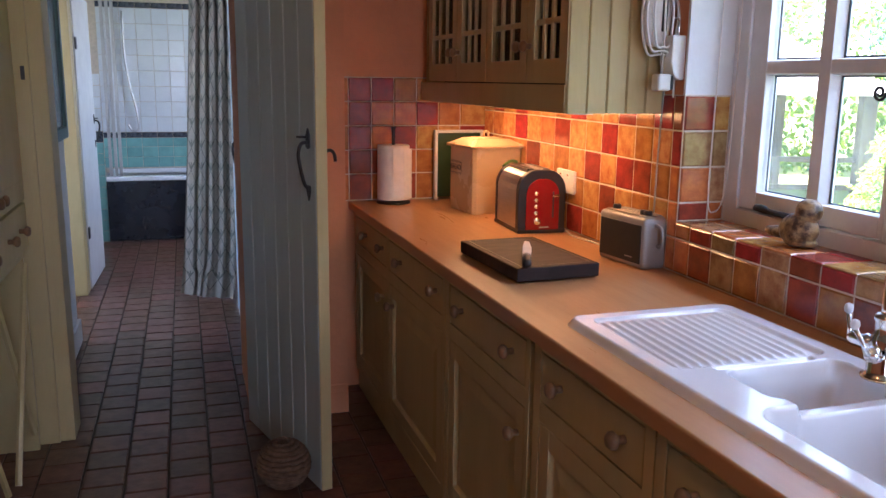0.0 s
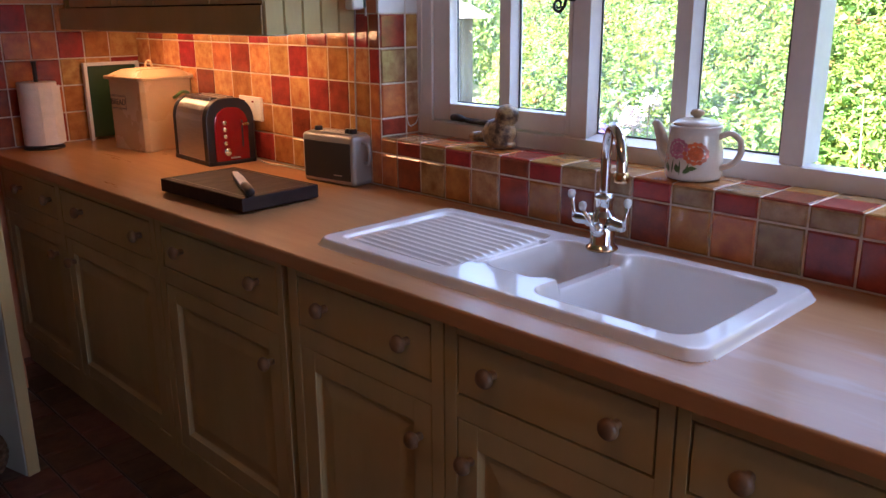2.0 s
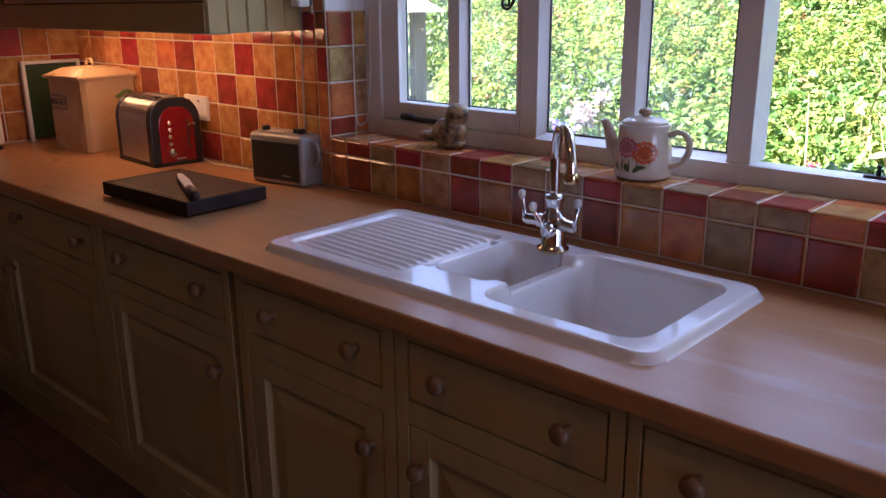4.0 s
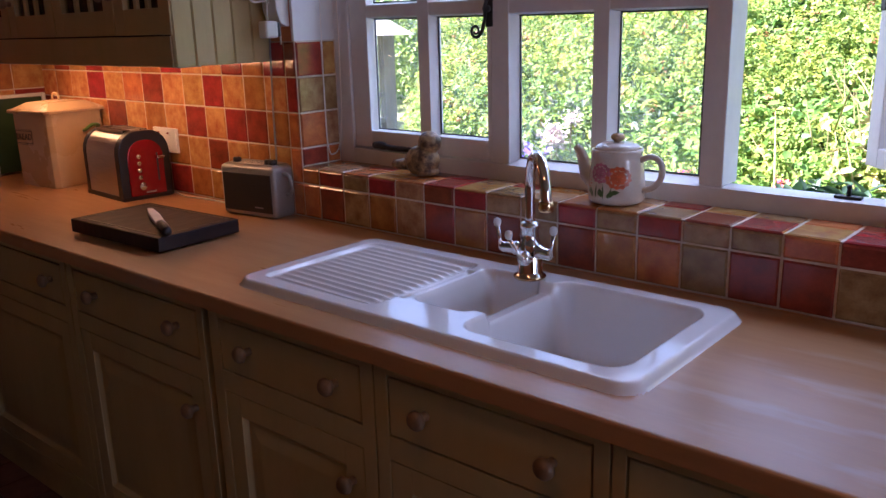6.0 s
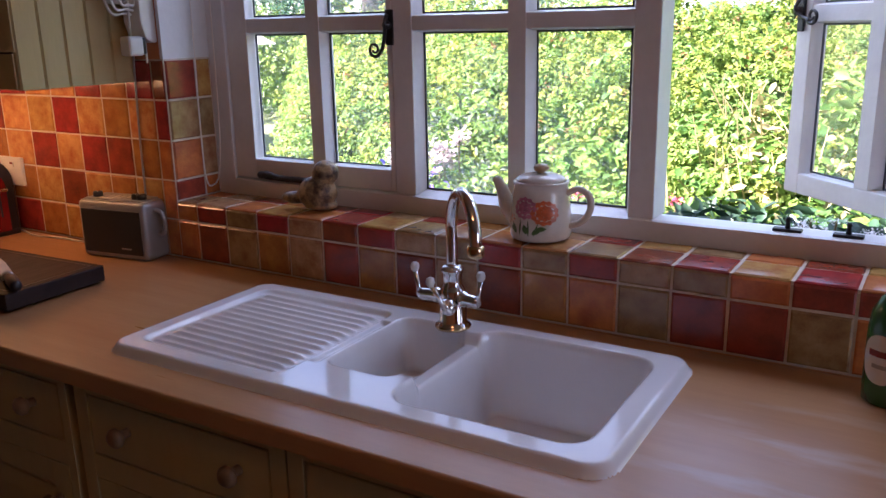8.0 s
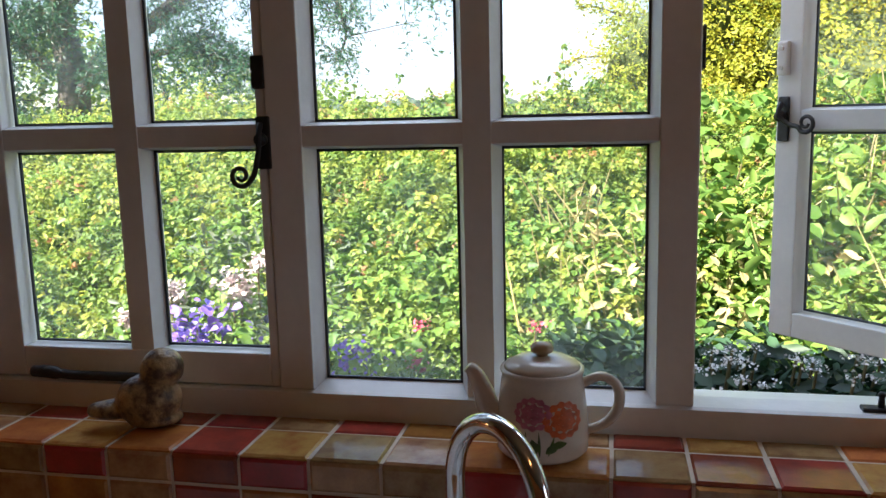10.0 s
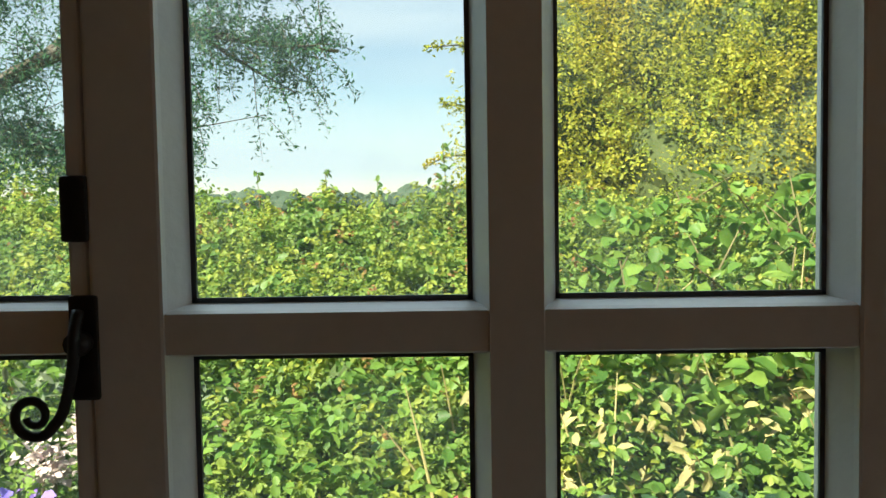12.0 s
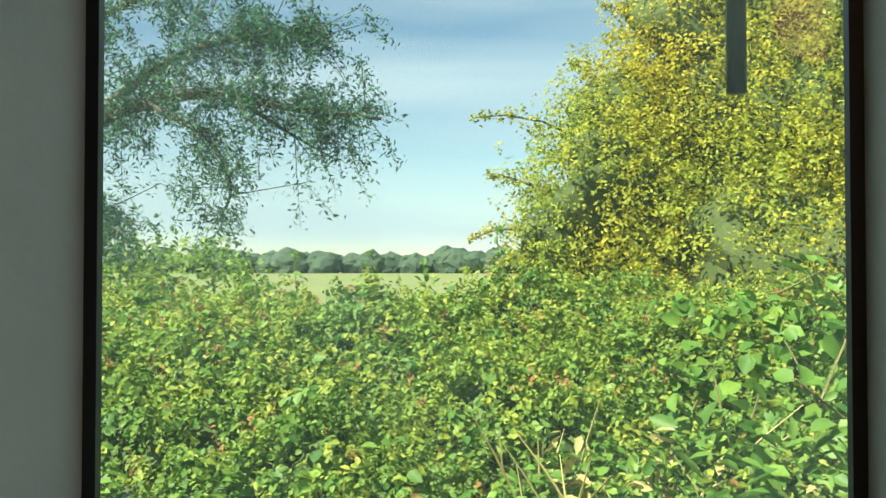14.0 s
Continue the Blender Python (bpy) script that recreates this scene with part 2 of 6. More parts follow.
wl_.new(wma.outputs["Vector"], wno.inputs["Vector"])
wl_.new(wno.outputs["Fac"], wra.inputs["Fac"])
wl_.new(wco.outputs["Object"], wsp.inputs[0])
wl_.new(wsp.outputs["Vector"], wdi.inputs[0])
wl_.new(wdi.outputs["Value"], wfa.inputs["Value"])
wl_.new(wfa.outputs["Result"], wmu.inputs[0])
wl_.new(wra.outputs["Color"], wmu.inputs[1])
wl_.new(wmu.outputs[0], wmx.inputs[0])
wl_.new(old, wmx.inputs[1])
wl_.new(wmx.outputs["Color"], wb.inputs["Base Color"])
M["glass_dark"] = glass_mat("cabinet_glass", (0.75, 0.75, 0.72), 0.02)

# ---- mesh helpers ----


def mesh_object(name, bm, material, parent=None, smooth=False):
    me = bpy.data.meshes.new(name)
    bmesh.ops.recalc_face_normals(bm, faces=bm.faces)
    bm.to_mesh(me)
    bm.free()
    if smooth:
        me.polygons.foreach_set("use_smooth", [True] * len(me.polygons))
    me.materials.append(material)
    ob = new(name, me)
    ob.parent = parent
    return ob


def part(name, bm, material, parent, label="", smooth=False):
    ob = mesh_object(name, bm, material, parent, smooth)
    if label:
        ob["label"] = label
    return ob


def thing(name, place, label, category, turn=0.0, group="", kind=""):
    ob = new(name)
    ob.empty_display_size = 0.05
    ob.matrix_world = pose(*place, 0, 0, turn)
    return tagged(ob, label, category, group, kind)


def setting(name, bm, material, label="", category=""):
    return tagged(mesh_object(name, bm, material), label, category, "", "structure")


def box(x0, x1, y0, y1, z0, z1, bevel=0.0, bm=None, segments=2):
    bm = bm or bmesh.new()
    b2 = bmesh.new()
    bmesh.ops.create_cube(b2, size=1)
    for v in b2.verts:
        v.co = ((x0 + x1) / 2 + v.co.x * (x1 - x0), (y0 + y1) / 2 + v.co.y * (y1 - y0), (z0 + z1) / 2 + v.co.z * (z1 - z0))
    if bevel:
        bmesh.ops.bevel(b2, geom=b2.edges[:], offset=bevel, segments=segments, profile=0.6, affect="EDGES")
    return join(bm, b2)


def join(bm, b2):
    me = bpy.data.meshes.new("tmp")
    b2.to_mesh(me)
    b2.free()
    bm.from_mesh(me)
    bpy.data.meshes.remove(me)
    return bm


def prism(outline, low, high, axis="z", bm=None, bevel=0.0):
    """An outline of pairs, drawn out along an axis: z takes (x, y), y takes (x, z), x takes (y, z)."""
    b2 = bmesh.new()
    put = {"z": lambda a, b, c: (a, b, c), "y": lambda a, b, c: (a, c, b), "x": lambda a, b, c: (c, a, b)}[axis]
    lo = [b2.verts.new(put(a, b, low)) for a, b in outline]
    hi = [b2.verts.new(put(a, b, high)) for a, b in outline]
    b2.faces.new(lo)
    b2.faces.new(hi)
    for i in range(len(lo)):
        j = (i + 1) % len(lo)
        b2.faces.new((lo[i], lo[j], hi[j], hi[i]))
    if bevel:
        bmesh.ops.recalc_face_normals(b2, faces=b2.faces)
        bmesh.ops.bevel(b2, geom=b2.edges[:], offset=bevel, segments=2, profile=0.6, affect="EDGES")
    return join(bm or bmesh.new(), b2)


def lathe(profile, steps=32, centre=(0, 0, 0), axis="z", bm=None):
    """A profile of (radius, height), turned round an axis."""
    bm = bm or bmesh.new()
    put = {"z": lambda a, b, h: (a, b, h), "x": lambda a, b, h: (h, a, b), "y": lambda a, b, h: (a, h, b)}[axis]
    rings = []
    for r, h in profile:
        ring = []
        for i in range(steps):
            t = 2 * math.pi * i / steps
            ring.append(bm.verts.new(Vector(centre) + Vector(put(r * math.cos(t), r * math.sin(t), h))))
        rings.append(ring)
    for a, b in zip(rings, rings[1:]):
        for i in range(steps):
            bm.faces.new((a[i], a[(i + 1) % steps], b[(i + 1) % steps], b[i]))
    bm.faces.new(rings[0])
    bm.faces.new(rings[-1])
    return bm


def tube(points, radius, sides=8, bm=None):
    """A round bar along points; radius may be a number or one for each point."""
    bm = bm or bmesh.new()
    pts = [Vector(p) for p in points]
    radii = radius if isinstance(radius, (list, tuple)) else [radius] * len(pts)
    up = Vector((0.13, 0.31, 0.94))
    rings = []
    for i, p in enumerate(pts):
        d = (pts[min(i + 1, len(pts) - 1)] - pts[max(i - 1, 0)]).normalized()
        a = d.cross(up)
        if a.length < 0.1:
            a = d.cross(Vector((1, 0, 0)))
        a.normalize()
        b = d.cross(a)
        up = a.cross(d)
        rings.append([bm.verts.new(p + radii[i] * (math.cos(t) * a + math.sin(t) * b)) for t in (2 * math.pi * k / sides for k in range(sides))])
    for r, s in zip(rings, rings[1:]):
        for k in range(sides):
            bm.faces.new((r[k], r[(k + 1) % sides], s[(k + 1) % sides], s[k]))
    bm.faces.new(rings[0])
    bm.faces.new(rings[-1])
    return bm


def smooth_path(points, n=8):
    """A Catmull-Rom line through the points."""
    p = [Vector(q) for q in points]
    p = [2 * p[0] - p[1]] + p + [2 * p[-1] - p[-2]]
    out = []
    for i in range(1, len(p) - 2):
        for k in range(n):
            t = k / n
            out.append(0.5 * ((2 * p[i]) + (p[i + 1] - p[i - 1]) * t + (2 * p[i - 1] - 5 * p[i] + 4 * p[i + 1] - p[i + 2]) * t * t + (3 * p[i] - p[i - 1] - 3 * p[i + 1] + p[i + 2]) * t ** 3))
    out.append(p[-2])
    return out


TILE_MESHES = {}


def tile_mesh(w, h, t, material, slope=0.004):
    """One glazed tile, w by h, standing on the plane u-v, its face t proud, with softened edges."""
    key = (round(w, 3), round(h, 3), t, material.name)
    if key not in TILE_MESHES:
        s = slope
        v = [(0, 0, 0), (w, 0, 0), (w, h, 0), (0, h, 0), (0, 0, t * 0.55), (w, 0, t * 0.55), (w, h, t * 0.55), (0, h, t * 0.55), (s, s, t), (w - s, s, t), (w - s, h - s, t), (s, h - s, t)]
        f = [(0, 1, 5, 4), (1, 2, 6, 5), (2, 3, 7, 6), (3, 0, 4, 7), (4, 5, 9, 8), (5, 6, 10, 9), (6, 7, 11, 10), (7, 4, 8, 11), (8, 9, 10, 11)]
        me = bpy.data.meshes.new("tile")
        me.from_pydata(v, [], f)
        me.materials.append(material)
        TILE_MESHES[key] = me
    return TILE_MESHES[key]


def lay_tile(parent, m, w, h, t, material, name="tile"):
    ob = new(name, tile_mesh(w, h, t, material))
    ob.parent = parent
    ob.matrix_basis = m
    return ob


# ---- the house ----
WT = 0.903           # worktop
TW = 1.49            # glazed face of the tiled wall
WALL = 1.4965
R0, R1 = 0.47, 2.285  # the window's reveals
SILL = 1.056
HEAD = 1.95
OUT = 1.74
TOP = 2.30
END = 3.955

wall = box(WALL, OUT, R1 + 0.006, 4.3, -0.4, 2.335)
box(WALL, OUT, -2.6, R0 - 0.004, -0.4, 2.6, bm=wall)
box(WALL, OUT, R0 - 0.004, R1 + 0.006, -0.4, SILL - 0.012, bm=wall)
box(WALL, OUT, R0 - 0.004, R1 + 0.006, HEAD, 2.335, bm=wall)
wall_east = setting("wall_east", wall, M["plaster"], "orange plastered kitchen wall with a deep window opening", "wall")
lining = box(WALL - 0.004, 1.648, R1 + 0.001, R1 + 0.012, 1.424, HEAD - 0.002)
box(WALL + 0.001, 1.648, R0 - 0.012, R0 + 0.0, SILL + 0.001, HEAD - 0.002, bm=lining)
box(WALL + 0.001, 1.648, R0, R1, HEAD - 0.006, HEAD + 0.004, bm=lining)
setting("window_reveal", lining, M["white_plaster"], "white plastered sides of the window recess", "wall")
b = box(0.76, WALL, END + 0.006, 4.3, 0, TOP)
setting("wall_north", b, M["plaster"], "orange plastered end wall behind the counter", "wall")
b = box(0.34, 0.76, 3.655, 4.3, 0, TOP)
setting("wall_pier", b, M["plaster"], "orange plastered wall beside the hall doorway", "wall")
b = box(-0.43, 0.34, 3.66, 3.80, 2.06, TOP)
box(-2.5, -0.43, 3.66, 3.80, 0, TOP, bm=b)
setting("wall_north_west", b, M["plaster"], "orange plastered wall round the hall doorway", "wall")
setting("wall_west", box(-2.6, -2.5, -2.6, 3.8, 0, TOP), M["plaster"], "orange plastered kitchen wall", "wall")
b = box(-2.5, 0.1, -2.6, -2.5, 0, TOP)
box(1.1, WALL, -2.6, -2.5, 0, TOP, bm=b)
box(0.1, 1.1, -2.6, -2.5, 0, 0.85, bm=b)
box(0.1, 1.1, -2.6, -2.5, 2.05, TOP, bm=b)
setting("wall_south", b, M["plaster"], "unseen orange plastered kitchen wall with an assumed window opening", "wall")
setting("ceiling", box(-2.6, WALL - 0.001, -2.6, 9.4, TOP, TOP + 0.03), M["ceiling"], "aged cream plaster ceiling", "ceiling")
# unseen slab added overhead, eaves sized to shade the ground by the window
setting("roof", box(-3.0, 1.84, -3.2, 10.0, 2.34, 2.48), M["floor_joint"], "unseen roof slab added to shade the ground outside", "roof")
floor = setting("floor", box(-2.6, WALL, -2.6, 9.4, -0.12, -0.008), M["floor_joint"], "quarry tiled floor with dark joints", "floor")

# hall and bathroom
setting("hall_wall_east", box(0.46, 0.56, 4.3, 6.15, 0, TOP), M["white_plaster"], "white plastered hall wall", "wall")
setting("hall_wall_west", box(-0.60, -0.50, 3.80, 5.02, 0, TOP), M["white_plaster"], "white hall wall lit by daylight", "wall")
setting("hall_side_wall", box(-2.1, -0.60, 3.80, 3.9, 0, TOP), M["white_plaster"], "plain wall of the side passage", "wall")
setting("passage_wall", box(-2.1, -0.65, 6.12, 6.22, 0, TOP), M["white_plaster"], "plain wall of the side passage", "wall")
b = box(-2.1, -2.0, 3.8, 4.95, 0, TOP)
box(-2.1, -2.0, 6.05, 6.2, 0, TOP, bm=b)
box(-2.1, -2.0, 4.95, 6.05, 2.2, TOP, bm=b)
box(-2.1, -2.0, 4.95, 6.05, 0, 0.6, bm=b)
setting("passage_end_wall", b, M["white_plaster"], "plain wall with a window opening", "wall")
setting("bath_wall_north", box(-1.2, 1.4, 8.72, 8.82, 0, TOP), M["white_plaster"], "bathroom wall", "wall")
setting("bath_wall_west", box(-0.80, -0.71, 6.22, 8.72, 0, TOP), M["white_plaster"], "bathroom wall", "wall")
b = box(1.3, 1.4, 6.15, 6.85, 0, TOP)
box(1.3, 1.4, 7.75, 8.72, 0, TOP, bm=b)
box(1.3, 1.4, 6.85, 7.75, 0, 1.2, bm=b)
box(1.3, 1.4, 6.85, 7.75, 2.15, TOP, bm=b)
setting("bath_wall_east", b, M["white_plaster"], "bathroom wall with a window opening", "wall")
setting("bath_wall_south", box(0.56, 1.4, 6.05, 6.15, 0, TOP), M["white_plaster"], "bathroom wall", "wall")

# door linings of the hall doorway
b = box(-0.435, -0.365, 3.64, 3.81, 0, 2.06, 0.006)
box(-0.50, -0.42, 3.625, 3.66, 0, 2.12, 0.006, bm=b)
setting("door_frame", b, M["cream"], "cream painted post of the hall doorway", "door frame")
setting("trim", box(-0.365, 0.34, 3.64, 3.81, 2.02, 2.06, 0.004), M["cream"], "cream painted head of the hall doorway", "door frame")
b = box(-0.66, -0.555, 6.08, 6.24, 0, 2.06, 0.006)
setting("bathroom_door_frame", b, M["cream"], "grey-cream painted frame of the bathroom door", "door frame")
b = prism([(0, 0), (0.016, 0), (0.016, 0.095), (0.010, 0.11), (0.006, 0.125), (0, 0.13)], 0, 0.42, "y")
ob = setting("baseboard", b, M["plaster"], "painted skirting board on the wall pier", "skirting board")
ob.matrix_world = pose(0.76, 3.655, 0, 0, 0, 90) @ pose(-0.016, 0, 0)
ob.matrix_world = Matrix(((0, 1, 0, 0.34), (-1, 0, 0, 3.655), (0, 0, 1, 0), (0, 0, 0, 1)))
b = box(-0.50, -0.482, 3.81, 5.035, 0, 0.13, 0.004)
setting("hall_baseboard", b, M["white_plaster"], "white skirting board in the hall", "skirting board")

# ---- window_1: three lights, the left one closed, the right one open ----
WX, GX = 1.65, 1.68
frame_parts = thing("window_1", (0, 0, 0), "white painted cottage window with three leaded-bar lights and one casement open", "window", kind="structure")


def bar_y(y0, y1, z0, z1, flare=0.012, x0=WX, x1=GX, back=1.71):
    """An upright bar: flat face to the room, sides splayed towards the glass."""
    return prism([(x0, y0), (x0, y1), (x0 + 0.005, y1 + 0.002), (x1, y1 + flare), (min(1.690, back), y1 + flare), (back, y1 + 0.001), (back, y0 - 0.001), (min(1.690, back), y0 - flare), (x1, y0 - flare), (x0 + 0.005, y0 - 0.002)], z0, z1, "z")


def bar_z(z0, z1, y0, y1, flare=0.005, x0=WX, x1=GX, back=1.71):
    return prism([(x0, z0), (x0, z1), (x0 + 0.005, z1 + 0.002), (x1, z1 + flare), (min(1.690, back), z1 + flare), (back, z1 + 0.001), (back, z0 - 0.001), (min(1.690, back), z0 - flare), (x1, z0 - flare), (x0 + 0.005, z0 - 0.002)], y0, y1, "y")


Z0, ZB0, ZB1, Z1 = 1.101, 1.483, 1.514, 1.892
MU1, MU2 = (1.632, 1.688), (1.056, 1.110)
part("jamb", box(1.645, 1.735, 2.222, R1, 1.05, HEAD, 0.003), M["window_paint"], frame_parts)
part("jamb", box(1.645, 1.735, R0, 0.530, 1.05, HEAD, 0.003), M["window_paint"], frame_parts)
part("window_head", box(1.646, 1.734, 0.530, 2.222, Z1 + 0.002, HEAD, 0.003), M["window_paint"], frame_parts)
part("window_sill", prism([(1.645, 1.04), (1.645, 1.098), (1.652, 1.101), (1.70, 1.101), (1.78, 1.085), (1.78, 1.04)], 0.530, 2.222, "y"), M["window_paint"], frame_parts)
part("mullion", box(WX, 1.698, *MU1, Z0, Z1, 0.003), M["window_paint"], frame_parts)
part("mullion", box(WX, 1.73, *MU2, Z0, Z1, 0.003), M["window_paint"], frame_parts)
part("glazing_bar", bar_y(1.345, 1.386, Z0, Z1), M["window_paint"], frame_parts)
part("cross_bar", bar_z(ZB0, ZB1, 1.110, 1.632, x0=WX + 0.0015, x1=GX + 0.0015, back=1.707), M["window_paint"], frame_parts)
# splayed beads round the fixed light
for y0, y1, s in ((1.620, 1.632, 1), (1.110, 1.122, -1)):
    o = [(WX + 0.003, y1), (WX + 0.006, y1 - 0.001), (GX, y0), (1.690, y0), (1.697, y1 - 0.001), (1.697, y1)] if s > 0 else [(WX + 0.003, y0), (1.697, y0), (1.697, y0 + 0.001), (1.690, y1), (GX, y1), (WX + 0.006, y0 + 0.001)]
    part("bead", prism(o, Z0, Z1, "z"), M["window_paint"], frame_parts)
part("bead", prism([(WX + 0.003, Z0), (GX, Z0 + 0.012), (1.690, Z0 + 0.012), (1.70, Z0 + 0.001), (1.70, Z0)], 1.110, 1.632, "y"), M["window_paint"], frame_parts)
part("bead", prism([(WX + 0.003, Z1), (1.70, Z1), (1.70, Z1 - 0.001), (1.690, Z1 - 0.012), (GX, Z1 - 0.012)], 1.110, 1.632, "y"), M["window_paint"], frame_parts)


def pane(parent, y0, y1, z0, z1, x=GX + 0.004, seal=0.004):
    """A pane with a dark seal round its edge."""
    ob = part("pane", box(x, x + 0.004, y0, y1, z0, z1), M["glass"], parent, "clear glass pane, slightly smeared")
    ob.visible_shadow = False
    b = bmesh.new()
    for a in ((y0, y0 + seal, z0, z1), (y1 - seal, y1, z0, z1), (y0, y1, z0, z0 + seal), (y0, y1, z1 - seal, z1)):
        box(x - 0.004, x - 0.0005, *a, bm=b)
    part("seal", b, M["putty"], ob, "dark glazing seal")


for y0, y1 in ((1.122, 1.334), (1.398, 1.620)):
    pane(frame_parts, y0, y1, Z0 + 0.012, ZB0 - 0.005)
    pane(frame_parts, y0, y1, ZB1 + 0.005, Z1 - 0.012)


def casement(parent, width, left, right, low, high):
    """A casement leaf with its hinge edge at y 0, running to y = width; x 0 is its room face."""
    top, bottom = Z1 - 0.002, Z0 + 0.003
    p = lambda y0, y1, z0, z1: box(0, 0.042, y0, y1, z0, z1, 0.003)
    part("stile", p(0, left, bottom, top), M["window_paint"], parent)
    part("stile", p(width - right, width, bottom, top), M["window_paint"], parent)
    part("rail", p(left, width - right, bottom, low), M["window_paint"], parent)
    part("rail", p(left, width - right, high, top), M["window_paint"], parent)
    mid = (left + width - right) / 2
    sh = lambda bm: bmesh.ops.translate(bm, verts=bm.verts, vec=(-WX, 0, 0)) and bm or bm
    part("glazing_bar", sh(bar_y(mid - 0.020, mid + 0.020, low, high, back=1.688)), M["window_paint"], parent)
    part("cross_bar", sh(bar_z(ZB0 + 0.002, ZB1 + 0.004, left, width - right, x0=WX + 0.0015, x1=GX + 0.0015, back=1.6865)), M["window_paint"], parent)
    for y0, y1 in ((left + 0.006, mid - 0.032), (mid + 0.032, width - right - 0.006)):
        for z0, z1 in ((low + 0.002, ZB0 - 0.003), (ZB1 + 0.009, high - 0.002)):
            pane(parent, y0, y1, z0, z1, x=0.030)


def monkey_tail(parent, side, m, curl=(0.036, -0.054)):
    """A wrought iron catch with a curled tail, its plate at the origin; curl: where the tail's scroll lies, outwards and up."""
    holder = part("catch_plate", box(-0.006, 0, -0.011, 0.011, -0.045, 0.035, 0.003), M["iron"], parent, "black wrought iron catch plate")
    holder.matrix_basis = m
    cy, cz = curl
    pts = [(-0.012, 0, 0.024), (-0.020, 0, 0.006), (-0.017, side * cy * 0.10, cz * 0.35), (-0.014, side * cy * 0.36, cz * 0.85 - 0.004)]
    for k in range(15):
        a = math.pi * (0.12 + 0.20 * k)
        r = 0.0175 * (1 - k / 20)
        pts.append((-0.014, side * (cy - r * math.cos(a)), cz - r * math.sin(a)))
    part("curled_tail", tube(smooth_path(pts, 4), [0.0048 - 0.00003 * i for i in range(4 * (len(pts) - 1) + 1)], 8), M["iron"], holder, "curled black iron tail", True)
    part("pivot", lathe([(0.009, -0.020), (0.010, -0.014), (0.008, -0.004)], 12, axis="x"), M["iron"], holder, "", True)


left_leaf = thing("casement_window", (1.652, 1.690, 0), "closed white casement with four panes and black iron catch", "window", kind="structure")
casement(left_leaf, 0.530, 0.014, 0.072, 1.157, 1.845)
monkey_tail(left_leaf, 1, pose(-0.001, 0.002, 1.495, 0, 0, 0))
part("latch_plate", box(-0.008, 0, -0.004, 0.016, 1.57, 1.62, 0.003), M["iron"], left_leaf, "black latch plate")
b = tube(smooth_path([(-0.016, 0.43, 1.118), (-0.022, 0.40, 1.120), (-0.016, 0.36, 1.114), (-0.012, 0.29, 1.113), (-0.012, 0.20, 1.113)], 5), [0.010] * 4 + [0.011] * 4 + [0.008] * 13, 8)
part("stay_bar", b, M["iron"], left_leaf, "black iron window stay", True)

right_leaf = thing("casement_window", (1.722, 0.532, 0), "white casement standing open into the garden", "window", turn=-45.5, kind="structure")
casement(right_leaf, 0.500, 0.045, 0.048, 1.150, 1.845)
monkey_tail(right_leaf, -1, pose(-0.001, 0.482, 1.508), (0.052, -0.012))
part("latch_plate", box(-0.012, 0, 0.474, 0.496, 1.58, 1.64, 0.004), M["white_plastic"], right_leaf, "white latch plate with two screws")
for z in (1.593, 1.627):
    part("screw", lathe([(0.004, -0.016), (0.004, -0.011)], 10, (0, 0.485, z), "x"), M["steel"], right_leaf)
for y in (0.802, 0.697):
    pin = thing("stay_pin", (1.668, y, 1.101), "black iron stay pin on the window sill", "window stay", group="stay pins")
    part("base_plate", box(-0.010, 0.010, -0.026, 0.026, 0, 0.006, 0.002), M["iron"], pin)
    part("pin", lathe([(0.005, 0.006), (0.004, 0.020), (0.006, 0.024), (0.003, 0.028)], 10), M["iron"], pin, "", True)
b = box(1.700, 1.729, 1.046, 1.056, 1.58, 1.64, 0.002)
tagged(mesh_object("catch_keep", b, M["iron"]), "black iron catch keep on the window mullion", "window catch")

# ---- ground and distance ----
ground = setting("ground", box(OUT, 900, -600, 700, -0.6, -0.25), mat("meadow", (0.19, 0.20, 0.07), 0.95, vary=0.15, scale=0.15, second=(0.12, 0.16, 0.05), mix=0.8), "meadow and garden ground reaching to the horizon", "ground")
b = box(-900, OUT, -600, 700, -0.62, -0.27)
setting("ground_behind", b, M["floor_joint"], "plain ground under and behind the house", "ground")

# ---- kitchen units: the run leans a little away from the tiled wall ----
RUN = pose(0.920, 0, 0, 0, 0, 0.945)


def knob(parent, y, z, r=0.019):
    pr = [(0.009, 0.002), (0.009, -0.006), (0.008, -0.012), (0.013, -0.017), (r, -0.023), (r * 0.98, -0.030), (r * 0.7, -0.036), (0.004, -0.038)]
    return part("knob", lathe(pr, 20, (0, y, z), "x"), M["knob"], parent, "turned wooden knob", True)


def drawer_front(parent, y0, y1, z0, z1, knobs):
    d = part("drawer_front", box(0.001, 0.022, y0 + 0.004, y1 - 0.004, z0 + 0.004, z1 - 0.004, 0.0025), M["cream"], parent, "cream painted drawer front")
    for y in knobs:
        knob(d, y, (z0 + z1) / 2 + 0.008)


